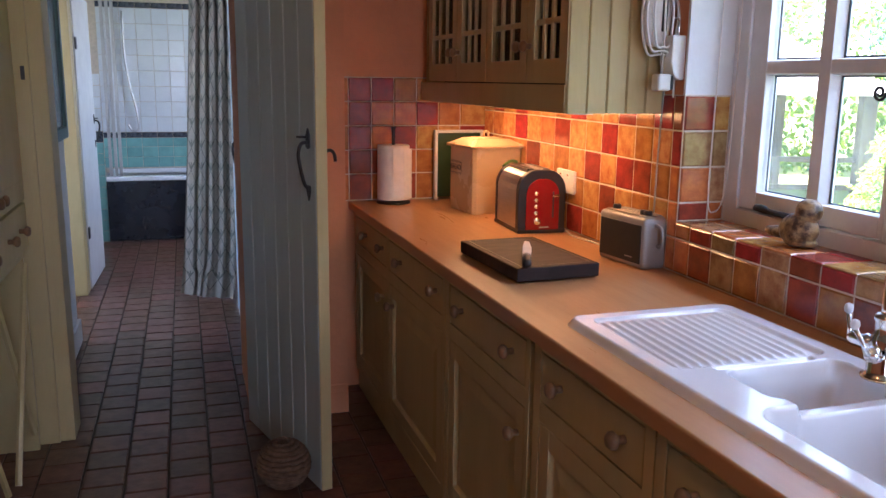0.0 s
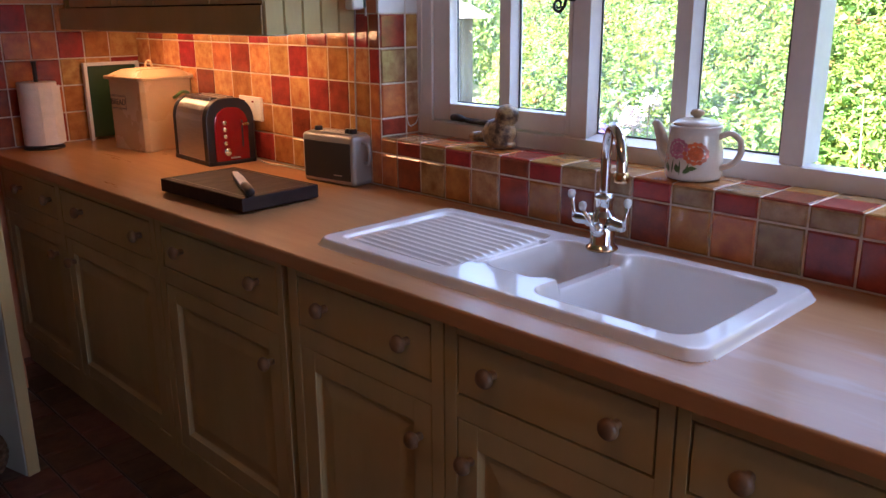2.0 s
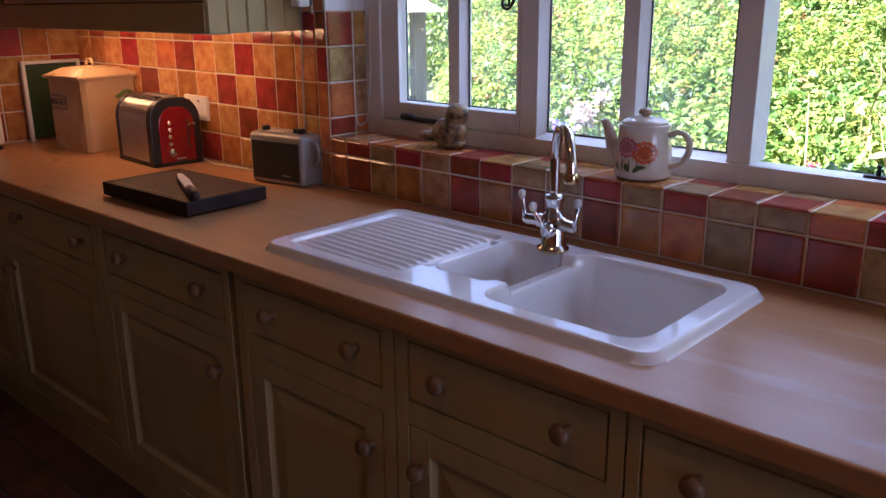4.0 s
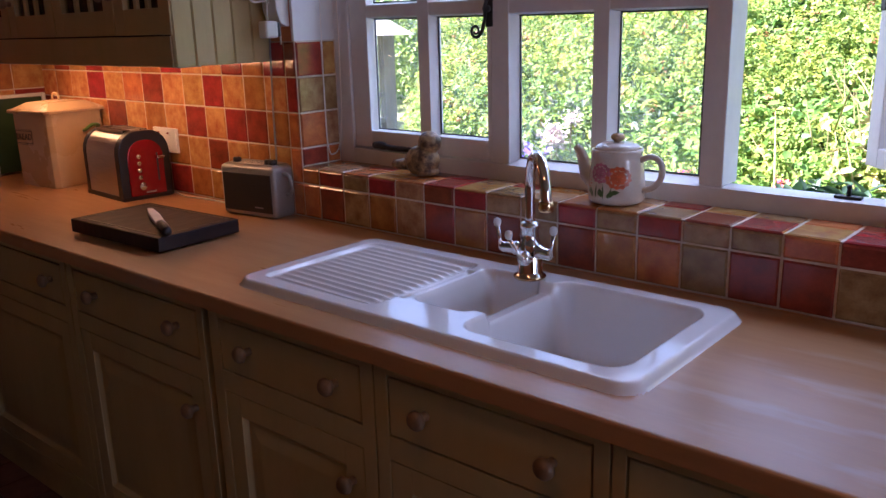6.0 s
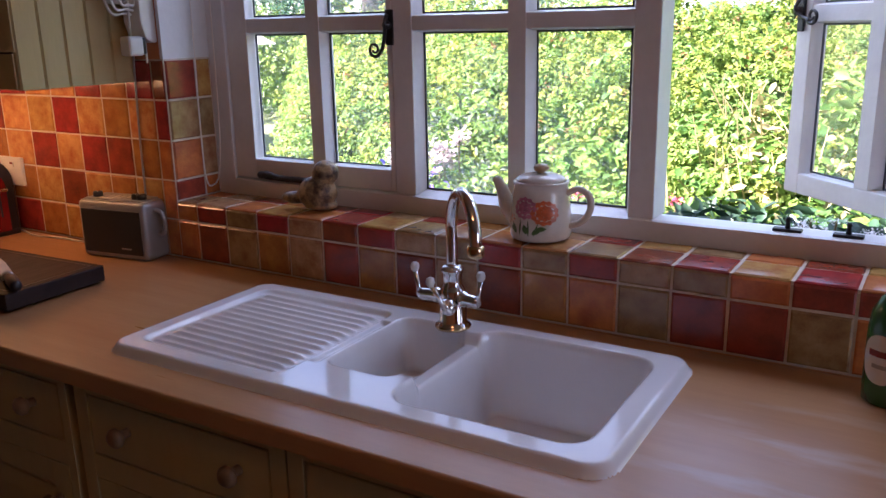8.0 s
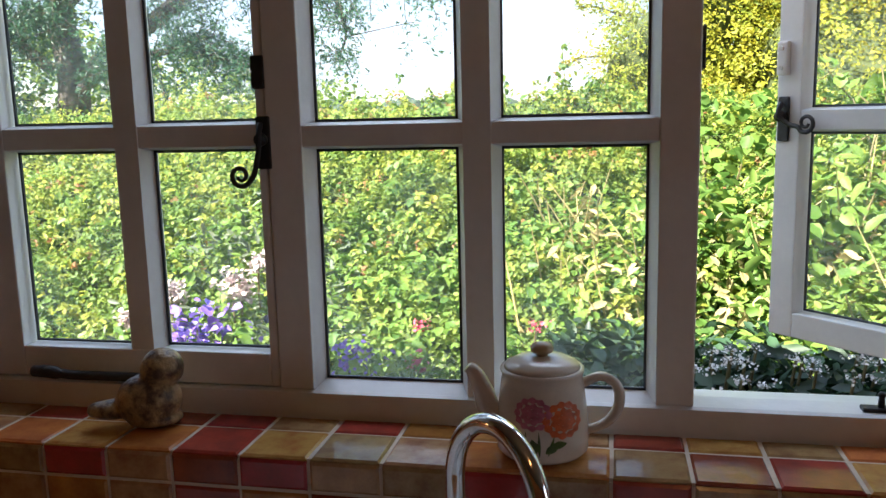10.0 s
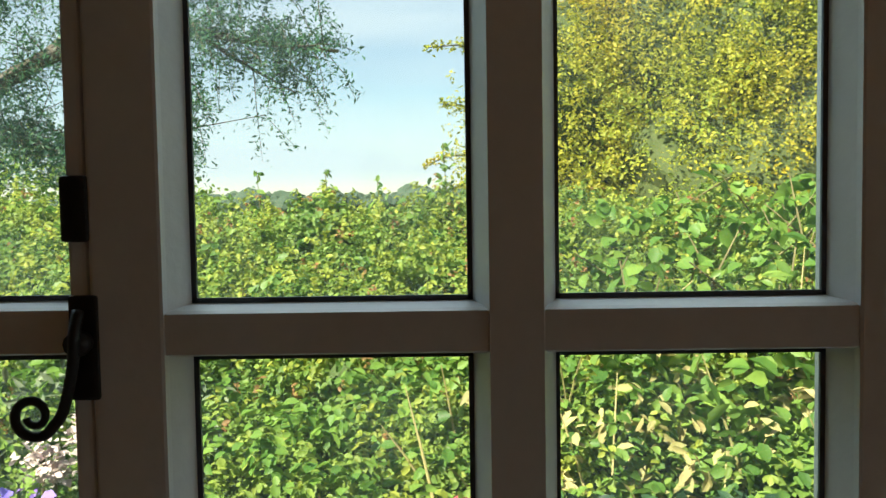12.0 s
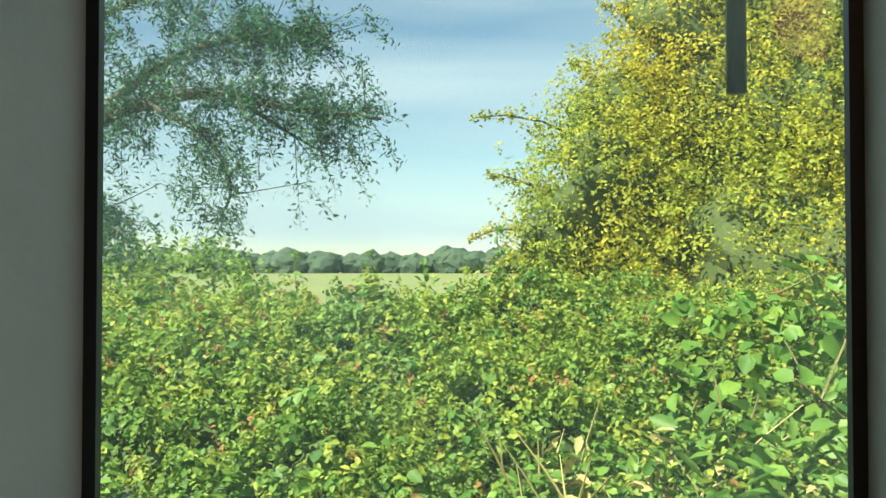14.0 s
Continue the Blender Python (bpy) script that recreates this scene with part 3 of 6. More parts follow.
def panel_door(parent, y0, y1, z0, z1, knob_y, knob_z, x=0.0, stile=0.052):
    """A framed door with a fielded panel."""
    y0, y1, z0, z1 = y0 + 0.003, y1 - 0.003, z0 + 0.003, z1 - 0.003
    a0, a1, c0, c1 = y0 + stile, y1 - stile, z0 + stile, z1 - stile
    b = bmesh.new()
    rings = []
    for inset, depth in ((0, 0.004), (0.006, 0.010), (0.010, 0.013), (0.018, 0.013), (0.050, 0.007), (0.056, 0.0065)):
        rings.append([b.verts.new((x + depth, yy, zz)) for yy, zz in ((a0 + inset, c0 + inset), (a1 - inset, c0 + inset), (a1 - inset, c1 - inset), (a0 + inset, c1 - inset))])
    for r, s in zip(rings, rings[1:]):
        for i in range(4):
            b.faces.new((r[i], r[(i + 1) % 4], s[(i + 1) % 4], s[i]))
    b.faces.new(rings[-1])
    d = part("door", b, M["cream"], parent, "cream painted door with a fielded panel")
    for ya, yb in ((y0, y0 + stile), (y1 - stile, y1)):
        part("stile", box(x + 0.001, x + 0.022, ya, yb, z0, z1, 0.002), M["cream"], d)
    for za, zb in ((z0, z0 + stile), (z1 - stile, z1)):
        part("rail", box(x + 0.0014, x + 0.022, y0 + stile, y1 - stile, za, zb, 0.002), M["cream"], d)
    if knob_y is not None:
        knob(d, knob_y, knob_z)


def base_unit(y0, y1, cells, label):
    """A floor unit from y0 to y1; cells: (drawer from, to, its knobs, door's knob)."""
    u = thing("base_cabinet", (0, 0, 0), label, "cabinet", group="base cabinets")
    u.matrix_world = RUN
    top = 0.867
    b = box(0.024, 0.55, y0 + 0.002, y0 + 0.018, 0.0, 0.70)
    box(0.024, 0.55, y1 - 0.018, y1 - 0.002, 0.0, 0.70, bm=b)
    box(0.024, 0.55, y0 + 0.018, y1 - 0.018, 0.10, 0.116, bm=b)
    box(0.535, 0.55, y0 + 0.018, y1 - 0.018, 0.116, 0.70, bm=b)
    part("carcass", b, M["shadow_gap"], u, "inside of the cabinet, coloured dark for shade")
    b = bmesh.new()
    edges = [y0 + 0.001] + [v for c in cells for v in (c[0], c[1])] + [y1 - 0.001]
    for i in range(0, len(edges), 2):
        box(0.0, 0.024, edges[i], edges[i + 1], 0.10, top, 0.0012, bm=b)
    for c in cells:
        for z0, z1 in ((0.840, top), (0.667, 0.716), (0.10, 0.135)):
            box(0.0004, 0.023, c[0], c[1], z0, z1, 0.0012, bm=b)
    part("face_frame", b, M["cream"], u, "cream painted face frame")
    part("plinth", box(0.012, 0.03, y0 + 0.001, y1 - 0.001, 0.0, 0.099, 0.002), M["cream"], u, "cream painted plinth")
    for c in cells:
        drawer_front(u, c[0], c[1], 0.716, 0.840, c[2])
        panel_door(u, c[0], c[1], 0.135, 0.667, c[3], 0.585)
    return u


base_unit(2.592, 3.935, [(2.625, 3.310, (2.690, 3.125), 3.245), (3.352, 3.905, (3.405, 3.700), 3.400)], "cream painted two-bay base cabinet with wooden knobs")
base_unit(1.940, 2.590, [(1.965, 2.555, (2.050, 2.435), 2.005)], "cream painted base cabinet beside a dark gap")
base_unit(1.392, 1.916, [(1.427, 1.880, (1.498, 1.772), 1.462)], "cream painted base cabinet below the sink drainer")
base_unit(0.892, 1.390, [(0.921, 1.357, (0.994, 1.262), 1.318)], "cream painted base cabinet below the sink bowl")
base_unit(0.10, 0.890, [(0.15, 0.866, (0.27, 0.770), 0.81)], "cream painted base cabinet beside the sink")

# panel added inside the gap, its dark colour stands in for shade
gap = part("gap_filler", box(0.035, 0.050, 1.9165, 1.9395, 0.0, 0.867), M["shadow_gap"], bpy.data.objects["base_cabinet.001"], "dark panel added in the gap in place of its shade")
# worktop with a cut-out for the sink
b = bmesh.new()
fx = lambda y: 0.893 - 0.0165 * y
xs = lambda y: (fx(y), 0.970, 1.378, TW - 0.004)
ys = (0.05, 0.905, 1.860, END + 0.003)
top = [[b.verts.new((x, y, WT)) for x in xs(y)] for y in ys]
low = [[b.verts.new((x, y, WT - 0.035)) for x in xs(y)] for y in ys]
for j in range(3):
    for i in range(3):
        if (i, j) != (1, 1):
            b.faces.new((top[j][i], top[j][i + 1], top[j + 1][i + 1], top[j + 1][i]))
            b.faces.new((low[j][i], low[j + 1][i], low[j + 1][i + 1], low[j][i + 1]))
for j in range(3):
    for i in (0, 3):
        b.faces.new((top[j][i], top[j + 1][i], low[j + 1][i], low[j][i]))
for i in range(3):
    for j in (0, 3):
        b.faces.new((top[j][i], top[j][i + 1], low[j][i + 1], low[j][i]))
for (j, i), (k, l_) in (((1, 1), (1, 2)), ((1, 2), (2, 2)), ((2, 2), (2, 1)), ((2, 1), (1, 1))):
    b.faces.new((top[j][i], top[k][l_], low[k][l_], low[j][i]))
bmesh.ops.recalc_face_normals(b, faces=b.faces)
sharp = [e for e in b.edges if len(e.link_faces) == 2 and e.calc_face_angle() > 1.0 and all(abs(v.co.x - fx(v.co.y)) < 1e-4 for v in e.verts) and all(v.co.z > 0.88 for v in e.verts)]
bmesh.ops.bevel(b, geom=sharp, offset=0.006, segments=3, profile=0.5, affect="EDGES")
tagged(mesh_object("worktop", b, M["worktop"]), "oiled beech worktop, scrubbed pale and painted with sheen beside the sink", "worktop")

# ---- sink: one glazed casting with a ribbed drainer, half bowl and main bowl ----
def sstep(a, c, v):
    t = np.clip((v - a) / (c - a), 0, 1)
    return t * t * (3 - 2 * t)


def rounded(u, v, u0, u1, v0, v1, r):
    """Distance inside a rounded rectangle (positive inside)."""
    qu, qv = np.abs(u - (u0 + u1) / 2) - (u1 - u0) / 2 + r, np.abs(v - (v0 + v1) / 2) - (v1 - v0) / 2 + r
    return r - np.hypot(np.maximum(qu, 0), np.maximum(qv, 0)) - np.minimum(np.maximum(qu, qv), 0)


SL, SW = 1.016, 0.462   # u from the right end to the drainer's end, v from front to back
nu, nv = 300, 150
u, v = np.meshgrid(np.linspace(0, SL, nu), np.linspace(0, SW, nv), indexing="ij")
edge = rounded(u, v, 0, SL, 0, SW, 0.048)
height = 0.0175 * sstep(0.0, 0.018, edge) - 0.004
inner = rounded(u, v, 0.056, 0.398, 0.052, 0.414, 0.05)
height -= 0.165 * sstep(0.0, 0.026, inner) + 0.012 * sstep(0.03, 0.16, inner)
height -= 0.012 * np.exp(-((np.hypot(u - 0.215, v - 0.25)) / 0.03) ** 2)
half = rounded(u, v, 0.422, 0.580, 0.125, 0.400, 0.035)
height -= 0.105 * sstep(0.0, 0.022, half)
notch = rounded(u, v, 0.360, 0.460, 0.145, 0.385, 0.03)
height -= 0.024 * sstep(0.0, 0.016, notch) * (1 - sstep(0.0, 0.02, inner)) * (1 - sstep(0.0, 0.02, half))
drain = rounded(u, v, 0.606, 0.968, 0.048, 0.412, 0.03)
well = sstep(0.0, 0.014, drain)
height -= well * (0.006 + 0.006 * sstep(0.97, 0.60, u))
ridge = 0.5 + 0.5 * np.cos((v - 0.07) / 0.0255 * 2 * np.pi)
run_in = sstep(0.622, 0.650, u) * sstep(0.950, 0.925, u) * sstep(0.062, 0.075, v) * sstep(0.395, 0.385, v)
height += 0.0065 * run_in * ridge ** 1.5
lip = rounded(u, v, 0.582, 0.611, 0.12, 0.36, 0.01)
height -= 0.010 * sstep(0, 0.01, lip)
verts = np.stack([v, u, height], -1).reshape(-1, 3)
idx = np.arange(nu * nv).reshape(nu, nv)
faces = np.stack([idx[:-1, :-1], idx[:-1, 1:], idx[1:, 1:], idx[1:, :-1]], -1).reshape(-1, 4)
keep = (edge.reshape(-1)[faces] > -0.0005).all(1)
me = bpy.data.meshes.new("sink_basin")
me.from_pydata(verts.tolist(), [], faces[keep].tolist())
me.polygons.foreach_set("use_smooth", [True] * len(me.polygons))
me.materials.append(M["sink"])
sink = thing("kitchen_sink", (0.956, 0.881, WT + 0.0035), "white glazed ceramic sink with ribbed drainer and half bowl", "sink", turn=0.8)
ob = new("basin", me)
ob.parent = sink
part("waste", lathe([(0.034, -0.1795), (0.036, -0.177), (0.028, -0.177), (0.024, -0.181), (0.004, -0.182)], 24, (0.25, 0.215, 0)), M["chrome"], sink, "chrome waste", True)

# ---- mixer tap ----
tap = thing("mixer_tap", (1.340, 1.347, WT + 0.0165), "chrome bridge mixer tap with porcelain-tipped levers", "tap")
part("column", lathe([(0.034, 0), (0.034, 0.006), (0.030, 0.010), (0.027, 0.016), (0.026, 0.070), (0.024, 0.080), (0.019, 0.088), (0.019, 0.110), (0.022, 0.114), (0.022, 0.120), (0.016, 0.126)], 28), M["chrome"], tap, "", True)
part("base_ring", lathe([(0.0345, 0.001), (0.036, 0.004), (0.0345, 0.007)], 28), M["brass"], tap, "brass coloured base ring", True)
o = Vector((-0.098, -0.108, 0))
pts = [(0, 0, 0.12), (0, 0, 0.19)] + [Vector((0, 0, 0.197)) + o * (0.5 - 0.5 * math.cos(a)) + Vector((0, 0, 0.082 * math.sin(a))) for a in np.linspace(0.15, math.pi, 12)] + [o + Vector((0, 0, 0.185))]
part("spout", tube(smooth_path(pts, 5), 0.0115, 16), M["chrome"], tap, "curved swan-neck spout", True)
part("spout_tip", lathe([(0.0135, 0.20), (0.0155, 0.196), (0.0155, 0.184), (0.0145, 0.180), (0.012, 0.178)], 20, o), M["brass"], tap, "brass coloured spout tip", True)
for side, turn in ((1, 60), (-1, -60)):
    d = Vector((-0.42 * side * 0 - 0.25, side * 0.97, 0)).normalized()
    arm = part("valve_arm", tube([d * 0.015 + Vector((0, 0, 0.062)), d * 0.034 + Vector((0, 0, 0.064)), d * 0.040 + Vector((0, 0, 0.064)), d * 0.062 + Vector((0, 0, 0.064)), d * 0.070 + Vector((0, 0, 0.064))], [0.013, 0.016, 0.012, 0.012, 0.008], 14), M["chrome"], tap, "", True)
    a = d * 0.066 + Vector((0, 0, 0.062))
    tipv = d * 0.076 + Vector((0, 0, 0.112))
    part("lever", tube([a, a.lerp(tipv, 0.35), tipv], [0.008, 0.0045, 0.005], 10), M["chrome"], arm, "slim chrome lever", True)
    part("lever_tip", lathe([(0.003, -0.010), (0.007, -0.007), (0.0088, 0), (0.0075, 0.007), (0.003, 0.010)], 16, tipv + Vector((0, 0, 0.006))), M["white_plastic"], arm, "white porcelain lever tip", True)
part("valve_nose", tube([(-0.015, -0.004, 0.05), (-0.034, -0.009, 0.052), (-0.046, -0.012, 0.052)], [0.016, 0.017, 0.010], 14), M["chrome"], tap, "", True)
a, c = Vector((-0.044, -0.011, 0.052)), Vector((-0.060, 0.012, 0.100))
part("lever", tube([a, a.lerp(c, 0.4), c], [0.008, 0.0045, 0.005], 10), M["chrome"], tap, "slim chrome lever", True)
part("lever_tip", lathe([(0.003, -0.010), (0.007, -0.007), (0.0088, 0), (0.0075, 0.007), (0.003, 0.010)], 16, c + Vector((0, 0, 0.006))), M["white_plastic"], tap, "white porcelain lever tip", True)

# ---- wall cupboard ----
UX, U0, U1, UZ = 1.172, 2.398, 3.945, 1.366
cup = thing("wall_cupboard", (0, 0, 0), "cream painted wall cupboard with small leaded panes and wooden knobs", "cabinet")
b = box(UX + 0.0262, WALL - 0.001, U0 + 0.0145, U0 + 0.03, UZ, 2.12)
box(UX + 0.024, WALL - 0.001, U1 - 0.02, U1, UZ, 2.12, bm=b)
box(UX + 0.024, WALL - 0.001, U0 + 0.03, U1 - 0.02, UZ + 0.05, UZ + 0.066, bm=b)
box(UX + 0.024, WALL - 0.001, U0 + 0.03, U1 - 0.02, 2.10, 2.12, bm=b)
box(WALL - 0.02, WALL - 0.001, U0 + 0.03, U1 - 0.02, UZ + 0.066, 2.10, bm=b)
part("carcass", b, M["cream"], cup, "cream painted carcass")
part("pelmet", box(UX, UX + 0.026, U0 + 0.0145, U1, UZ, UZ + 0.082, 0.002), M["cream"], cup, "plain pelmet rail below the doors")
part("cornice", prism([(UX - 0.03, 2.16), (UX - 0.03, 2.14), (UX, 2.10), (UX + 0.022, 2.10), (UX + 0.022, 2.16)], U0, U1, "y"), M["cream"], cup)
for k in range(5):
    w = (WALL - UX - 0.004) / 5
    x0 = UX + 0.002 + k * w
    part("board", prism([(x0 + 0.004, U0), (x0 + w - 0.004, U0), (x0 + w - 0.0005, U0 + 0.006), (x0 + w - 0.0005, U0 + 0.014), (x0 + 0.0005, U0 + 0.014), (x0 + 0.0005, U0 + 0.006)], UZ, 2.12, "z"), M["cream"], cup, "tongue and groove end board")
bounds = (2.400, 2.702, 3.082, 3.425, 3.83)
for k in range(4):
    y0, y1 = bounds[k] + 0.003, bounds[k + 1] - 0.003
    z0, z1, s = UZ + 0.086, 2.098, 0.055
    a0, a1 = y0 + s, y1 - s
    d = part("door", box(UX + 0.014, UX + 0.017, a0, a1, z0 + 0.072, z1 - s), M["glass_dark"], cup, "glazed cupboard door")
    for ya, yb in ((y0, a0), (a1, y1)):
        part("stile", box(UX, UX + 0.022, ya, yb, z0, z1, 0.002), M["cream"], d)
    for za, zb in ((z0, z0 + 0.072), (z1 - s, z1)):
        part("rail", box(UX + 0.0004, UX + 0.022, a0, a1, za, zb, 0.002), M["cream"], d)
    for j in (1, 2):
        yy = a0 + (a1 - a0) * j / 3
        part("glazing_bar", box(UX + 0.003, UX + 0.0135, yy - 0.009, yy + 0.009, z0 + 0.072, z1 - s, 0.002), M["cream"], d)
    for zz in (1.635, 1.80, 1.96):
        part("glazing_bar", box(UX + 0.004, UX + 0.013, a0, a1, zz - 0.009, zz + 0.009, 0.002), M["cream"], d)
    yk = y1 - 0.027 if k % 2 == 0 else y0 + 0.027
    kn = knob(d, 0, 0, 0.018)
    kn.matrix_basis = pose(UX, yk, 1.565)
# flat sheet, coloured dark so the cupboard's inside looks shaded
part("backing", box(UX + 0.10, UX + 0.104, U0 + 0.04, U1 - 0.03, UZ + 0.07, 2.09), M["shadow_gap"], cup, "dark sheet behind the glass in place of the shaded inside")
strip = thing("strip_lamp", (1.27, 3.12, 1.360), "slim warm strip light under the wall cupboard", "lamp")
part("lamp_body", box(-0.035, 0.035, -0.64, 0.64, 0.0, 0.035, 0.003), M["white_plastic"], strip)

# ---- glazed wall tiles ----
P = 0.1045
G = 0.0045
TILES = {"r": M["tile_red"], "o": M["tile_orange"], "y": M["tile_ochre"], "c": M["tile_cream"]}
rng = random.Random(7)


def bed(name, b, label):
    return tagged(mesh_object(name, b, M["grout"]), label, "wall tiles", "", "structure")


east_bed = bed("tile_splashback", box(WALL - 0.0052, WALL + 0.004, R1, END + 0.006, WT + 0.001, 1.424), "red, orange and ochre glazed wall tiles above the worktop")
TO_EAST = lambda y, z: Matrix(((0, 0, -1, WALL - 0.0015), (-1, 0, 0, y), (0, 1, 0, z), (0, 0, 0, 1)))
cols = [R1, 2.335, 2.440, 2.547, 2.660, 2.772, 2.892, 3.022, 3.157, 3.292, 3.430, 3.565, 3.700, 3.833, END]
rows = [WT + 0.003, 1.0075, 1.112, 1.2165, 1.321, 1.4225]
known = {4: "rroryyroyyryry", 3: "ryoyryyroyryoy", 2: "oorryryoyryoyr", 1: "oyoyryooryoyoy", 0: "ooyoyoryoyoyoy"}
for r in range(5):
    for k in range(len(cols) - 1):
        y0, y1 = cols[k] + G / 2, cols[k + 1] - G / 2
        if y1 - y0 < 0.012:
            continue
        wob = pose(0, 0, rng.uniform(0, 0.0006), 0, rng.uniform(-0.35, 0.35), rng.uniform(-0.4, 0.4))
        lay_tile(east_bed, TO_EAST(y1, rows[r] + G / 2) @ wob, y1 - y0, rows[r + 1] - rows[r] - G, 0.0065, TILES[known[r][k % len(known[r])]])

up_bed = bed("tile_upstand", box(WALL - 0.0052, WALL + 0.004, 0.05, R1, WT + 0.001, SILL - 0.006), "red and tan glazed tiles between worktop and window sill")
joints = [R1 + 0.002, 2.2125, 2.108, 2.0035, 1.899, 1.7945, 1.690, 1.585, 1.4805, 1.376, 1.2735, 1.1715, 1.069, 0.966, 0.863, 0.7595, 0.656, 0.5525, 0.449, 0.3455, 0.242, 0.1385, 0.05]
full = "orcocrorcroocrrcorcoro"
cut = "orcrcrrccrcrccorrocroc"
for k in range(len(joints) - 1):
    y1, y0 = joints[k] - G / 2, joints[k + 1] + G / 2
    for z0, z1, row in ((WT + 0.003, 1.008, full), (1.008, SILL - 0.001, cut)):
        wob = pose(0, 0, rng.uniform(0, 0.0006), 0, rng.uniform(-0.3, 0.3), rng.uniform(-0.4, 0.4))
        lay_tile(up_bed, TO_EAST(y1, z0 + G / 2) @ wob, y1 - y0, z1 - z0 - G, 0.0065, TILES[row[k]])

sill_bed = bed("tile_sill", box(WALL - 0.002, 1.646, R0, R1, SILL - 0.014, SILL - 0.0005), "red and tan glazed tiles on the window sill")
front = "ccoyoryccoycrryrocrocy"
back = "ocryrrcroycrycorycroyc"
for k in range(len(joints) - 1):
    y1, y0 = min(joints[k], R1) - G / 2, max(joints[k + 1], R0) + G / 2
    if y1 - y0 < 0.02:
        continue
    for x0, x1, row in ((WALL - 0.006, 1.590, front), (1.590, 1.646, back)):
        m = Matrix(((0, 1, 0, x0 + G / 2), (-1, 0, 0, y1), (0, 0, 1, SILL - 0.0045), (0, 0, 0, 1))) @ pose(0, 0, 0, rng.uniform(-0.4, 0.4), rng.uniform(-0.4, 0.4), rng.uniform(-0.3, 0.3))
        lay_tile(sill_bed, m, y1 - y0, x1 - x0 - G, 0.0065, TILES[row[k]])

niche_bed = bed("tile_reveal", box(WALL, 1.644, R1 - 0.002, R1 + 0.006, SILL, 1.424), "mottled cream and red glazed tiles on the window reveal")
for z0, z1, a, c in ((SILL + 0.002, 1.112, "r", "o"), (1.112, 1.2165, "o", "c"), (1.2165, 1.321, "c", "c"), (1.321, 1.4225, "r", "y")):
    for x0, x1, col in ((WALL - 0.004, 1.592, a), (1.592, 1.644, c)):
        m = Matrix(((1, 0, 0, x0 + G / 2), (0, 0, -1, R1 + 0.002), (0, 1, 0, z0 + G / 2), (0, 0, 0, 1)))
        lay_tile(niche_bed, m, x1 - x0 - G, z1 - z0 - G, 0.0065, TILES[col])

north_bed = bed("tile_end_wall", box(0.766, WALL - 0.003, END + 0.0002, END + 0.0075, WT + 0.001, 1.468), "red and orange glazed tiles on the end wall")
xsn = [0.766, 0.832, 0.938, 1.044, 1.152, 1.259, 1.366, WALL - 0.003]
zsn = [WT + 0.003, 1.028, 1.138, 1.248, 1.358, 1.466]
look_n = ["ororoyo", "orrooro", "ororyyr", "orooroy", "orroyro"]
for r in range(5):
    for k in range(7):
        m = Matrix(((1, 0, 0, xsn[k] + G / 2), (0, 0, -1, END + 0.004), (0, 1, 0, zsn[r] + G / 2), (0, 0, 0, 1)))
        lay_tile(north_bed, m, xsn[k + 1] - xsn[k] - G, zsn[r + 1] - zsn[r] - G, 0.0065, TILES[look_n[r][k]])

# ---- floor tiles: those by the counter singly, the rest joined ----
S = 0.152
far_verts, far_faces = [], []
for i in range(-17, 10):
    for j in range(-17, 62):
        x0, y0 = i * S, j * S + (S / 2 if i % 2 else 0)
        if x0 + S > WALL - 0.01 or y0 + S > 8.7 or (y0 < 2.0 and x0 > 0.8):
            continue
        if -0.45 < x0 < 0.75 and 2.3 < y0 < 5.0:
            lay_tile(floor, pose(x0 + 0.004, y0 + 0.004, -0.009, 0, rng.uniform(-0.25, 0.25), rng.uniform(-0.3, 0.3)), S - 0.008, S - 0.008, 0.009, M["quarry"])
        else:
            n0 = len(far_verts)
            z = rng.uniform(-0.001, 0.0)
            far_verts += [(x0 + 0.004, y0 + 0.004, z), (x0 + S - 0.004, y0 + 0.004, z), (x0 + S - 0.004, y0 + S - 0.004, z), (x0 + 0.004, y0 + S - 0.004, z)]
            far_verts += [(a, c, -0.0085) for a, c, _ in far_verts[n0:n0 + 4]]
            far_faces += [tuple(n0 + q for q in f) for f in ((0, 1, 2, 3), (4, 5, 1, 0), (5, 6, 2, 1), (6, 7, 3, 2), (7, 4, 0, 3))]
me = bpy.data.meshes.new("floor_tiles")
me.from_pydata(far_verts, [], far_faces)
me.materials.append(M["quarry_joined"])
ob = new("floor_tiles", me)
ob.parent = floor
tagged(ob, "quarry tiles of the farther floor", "", "", "stuff")

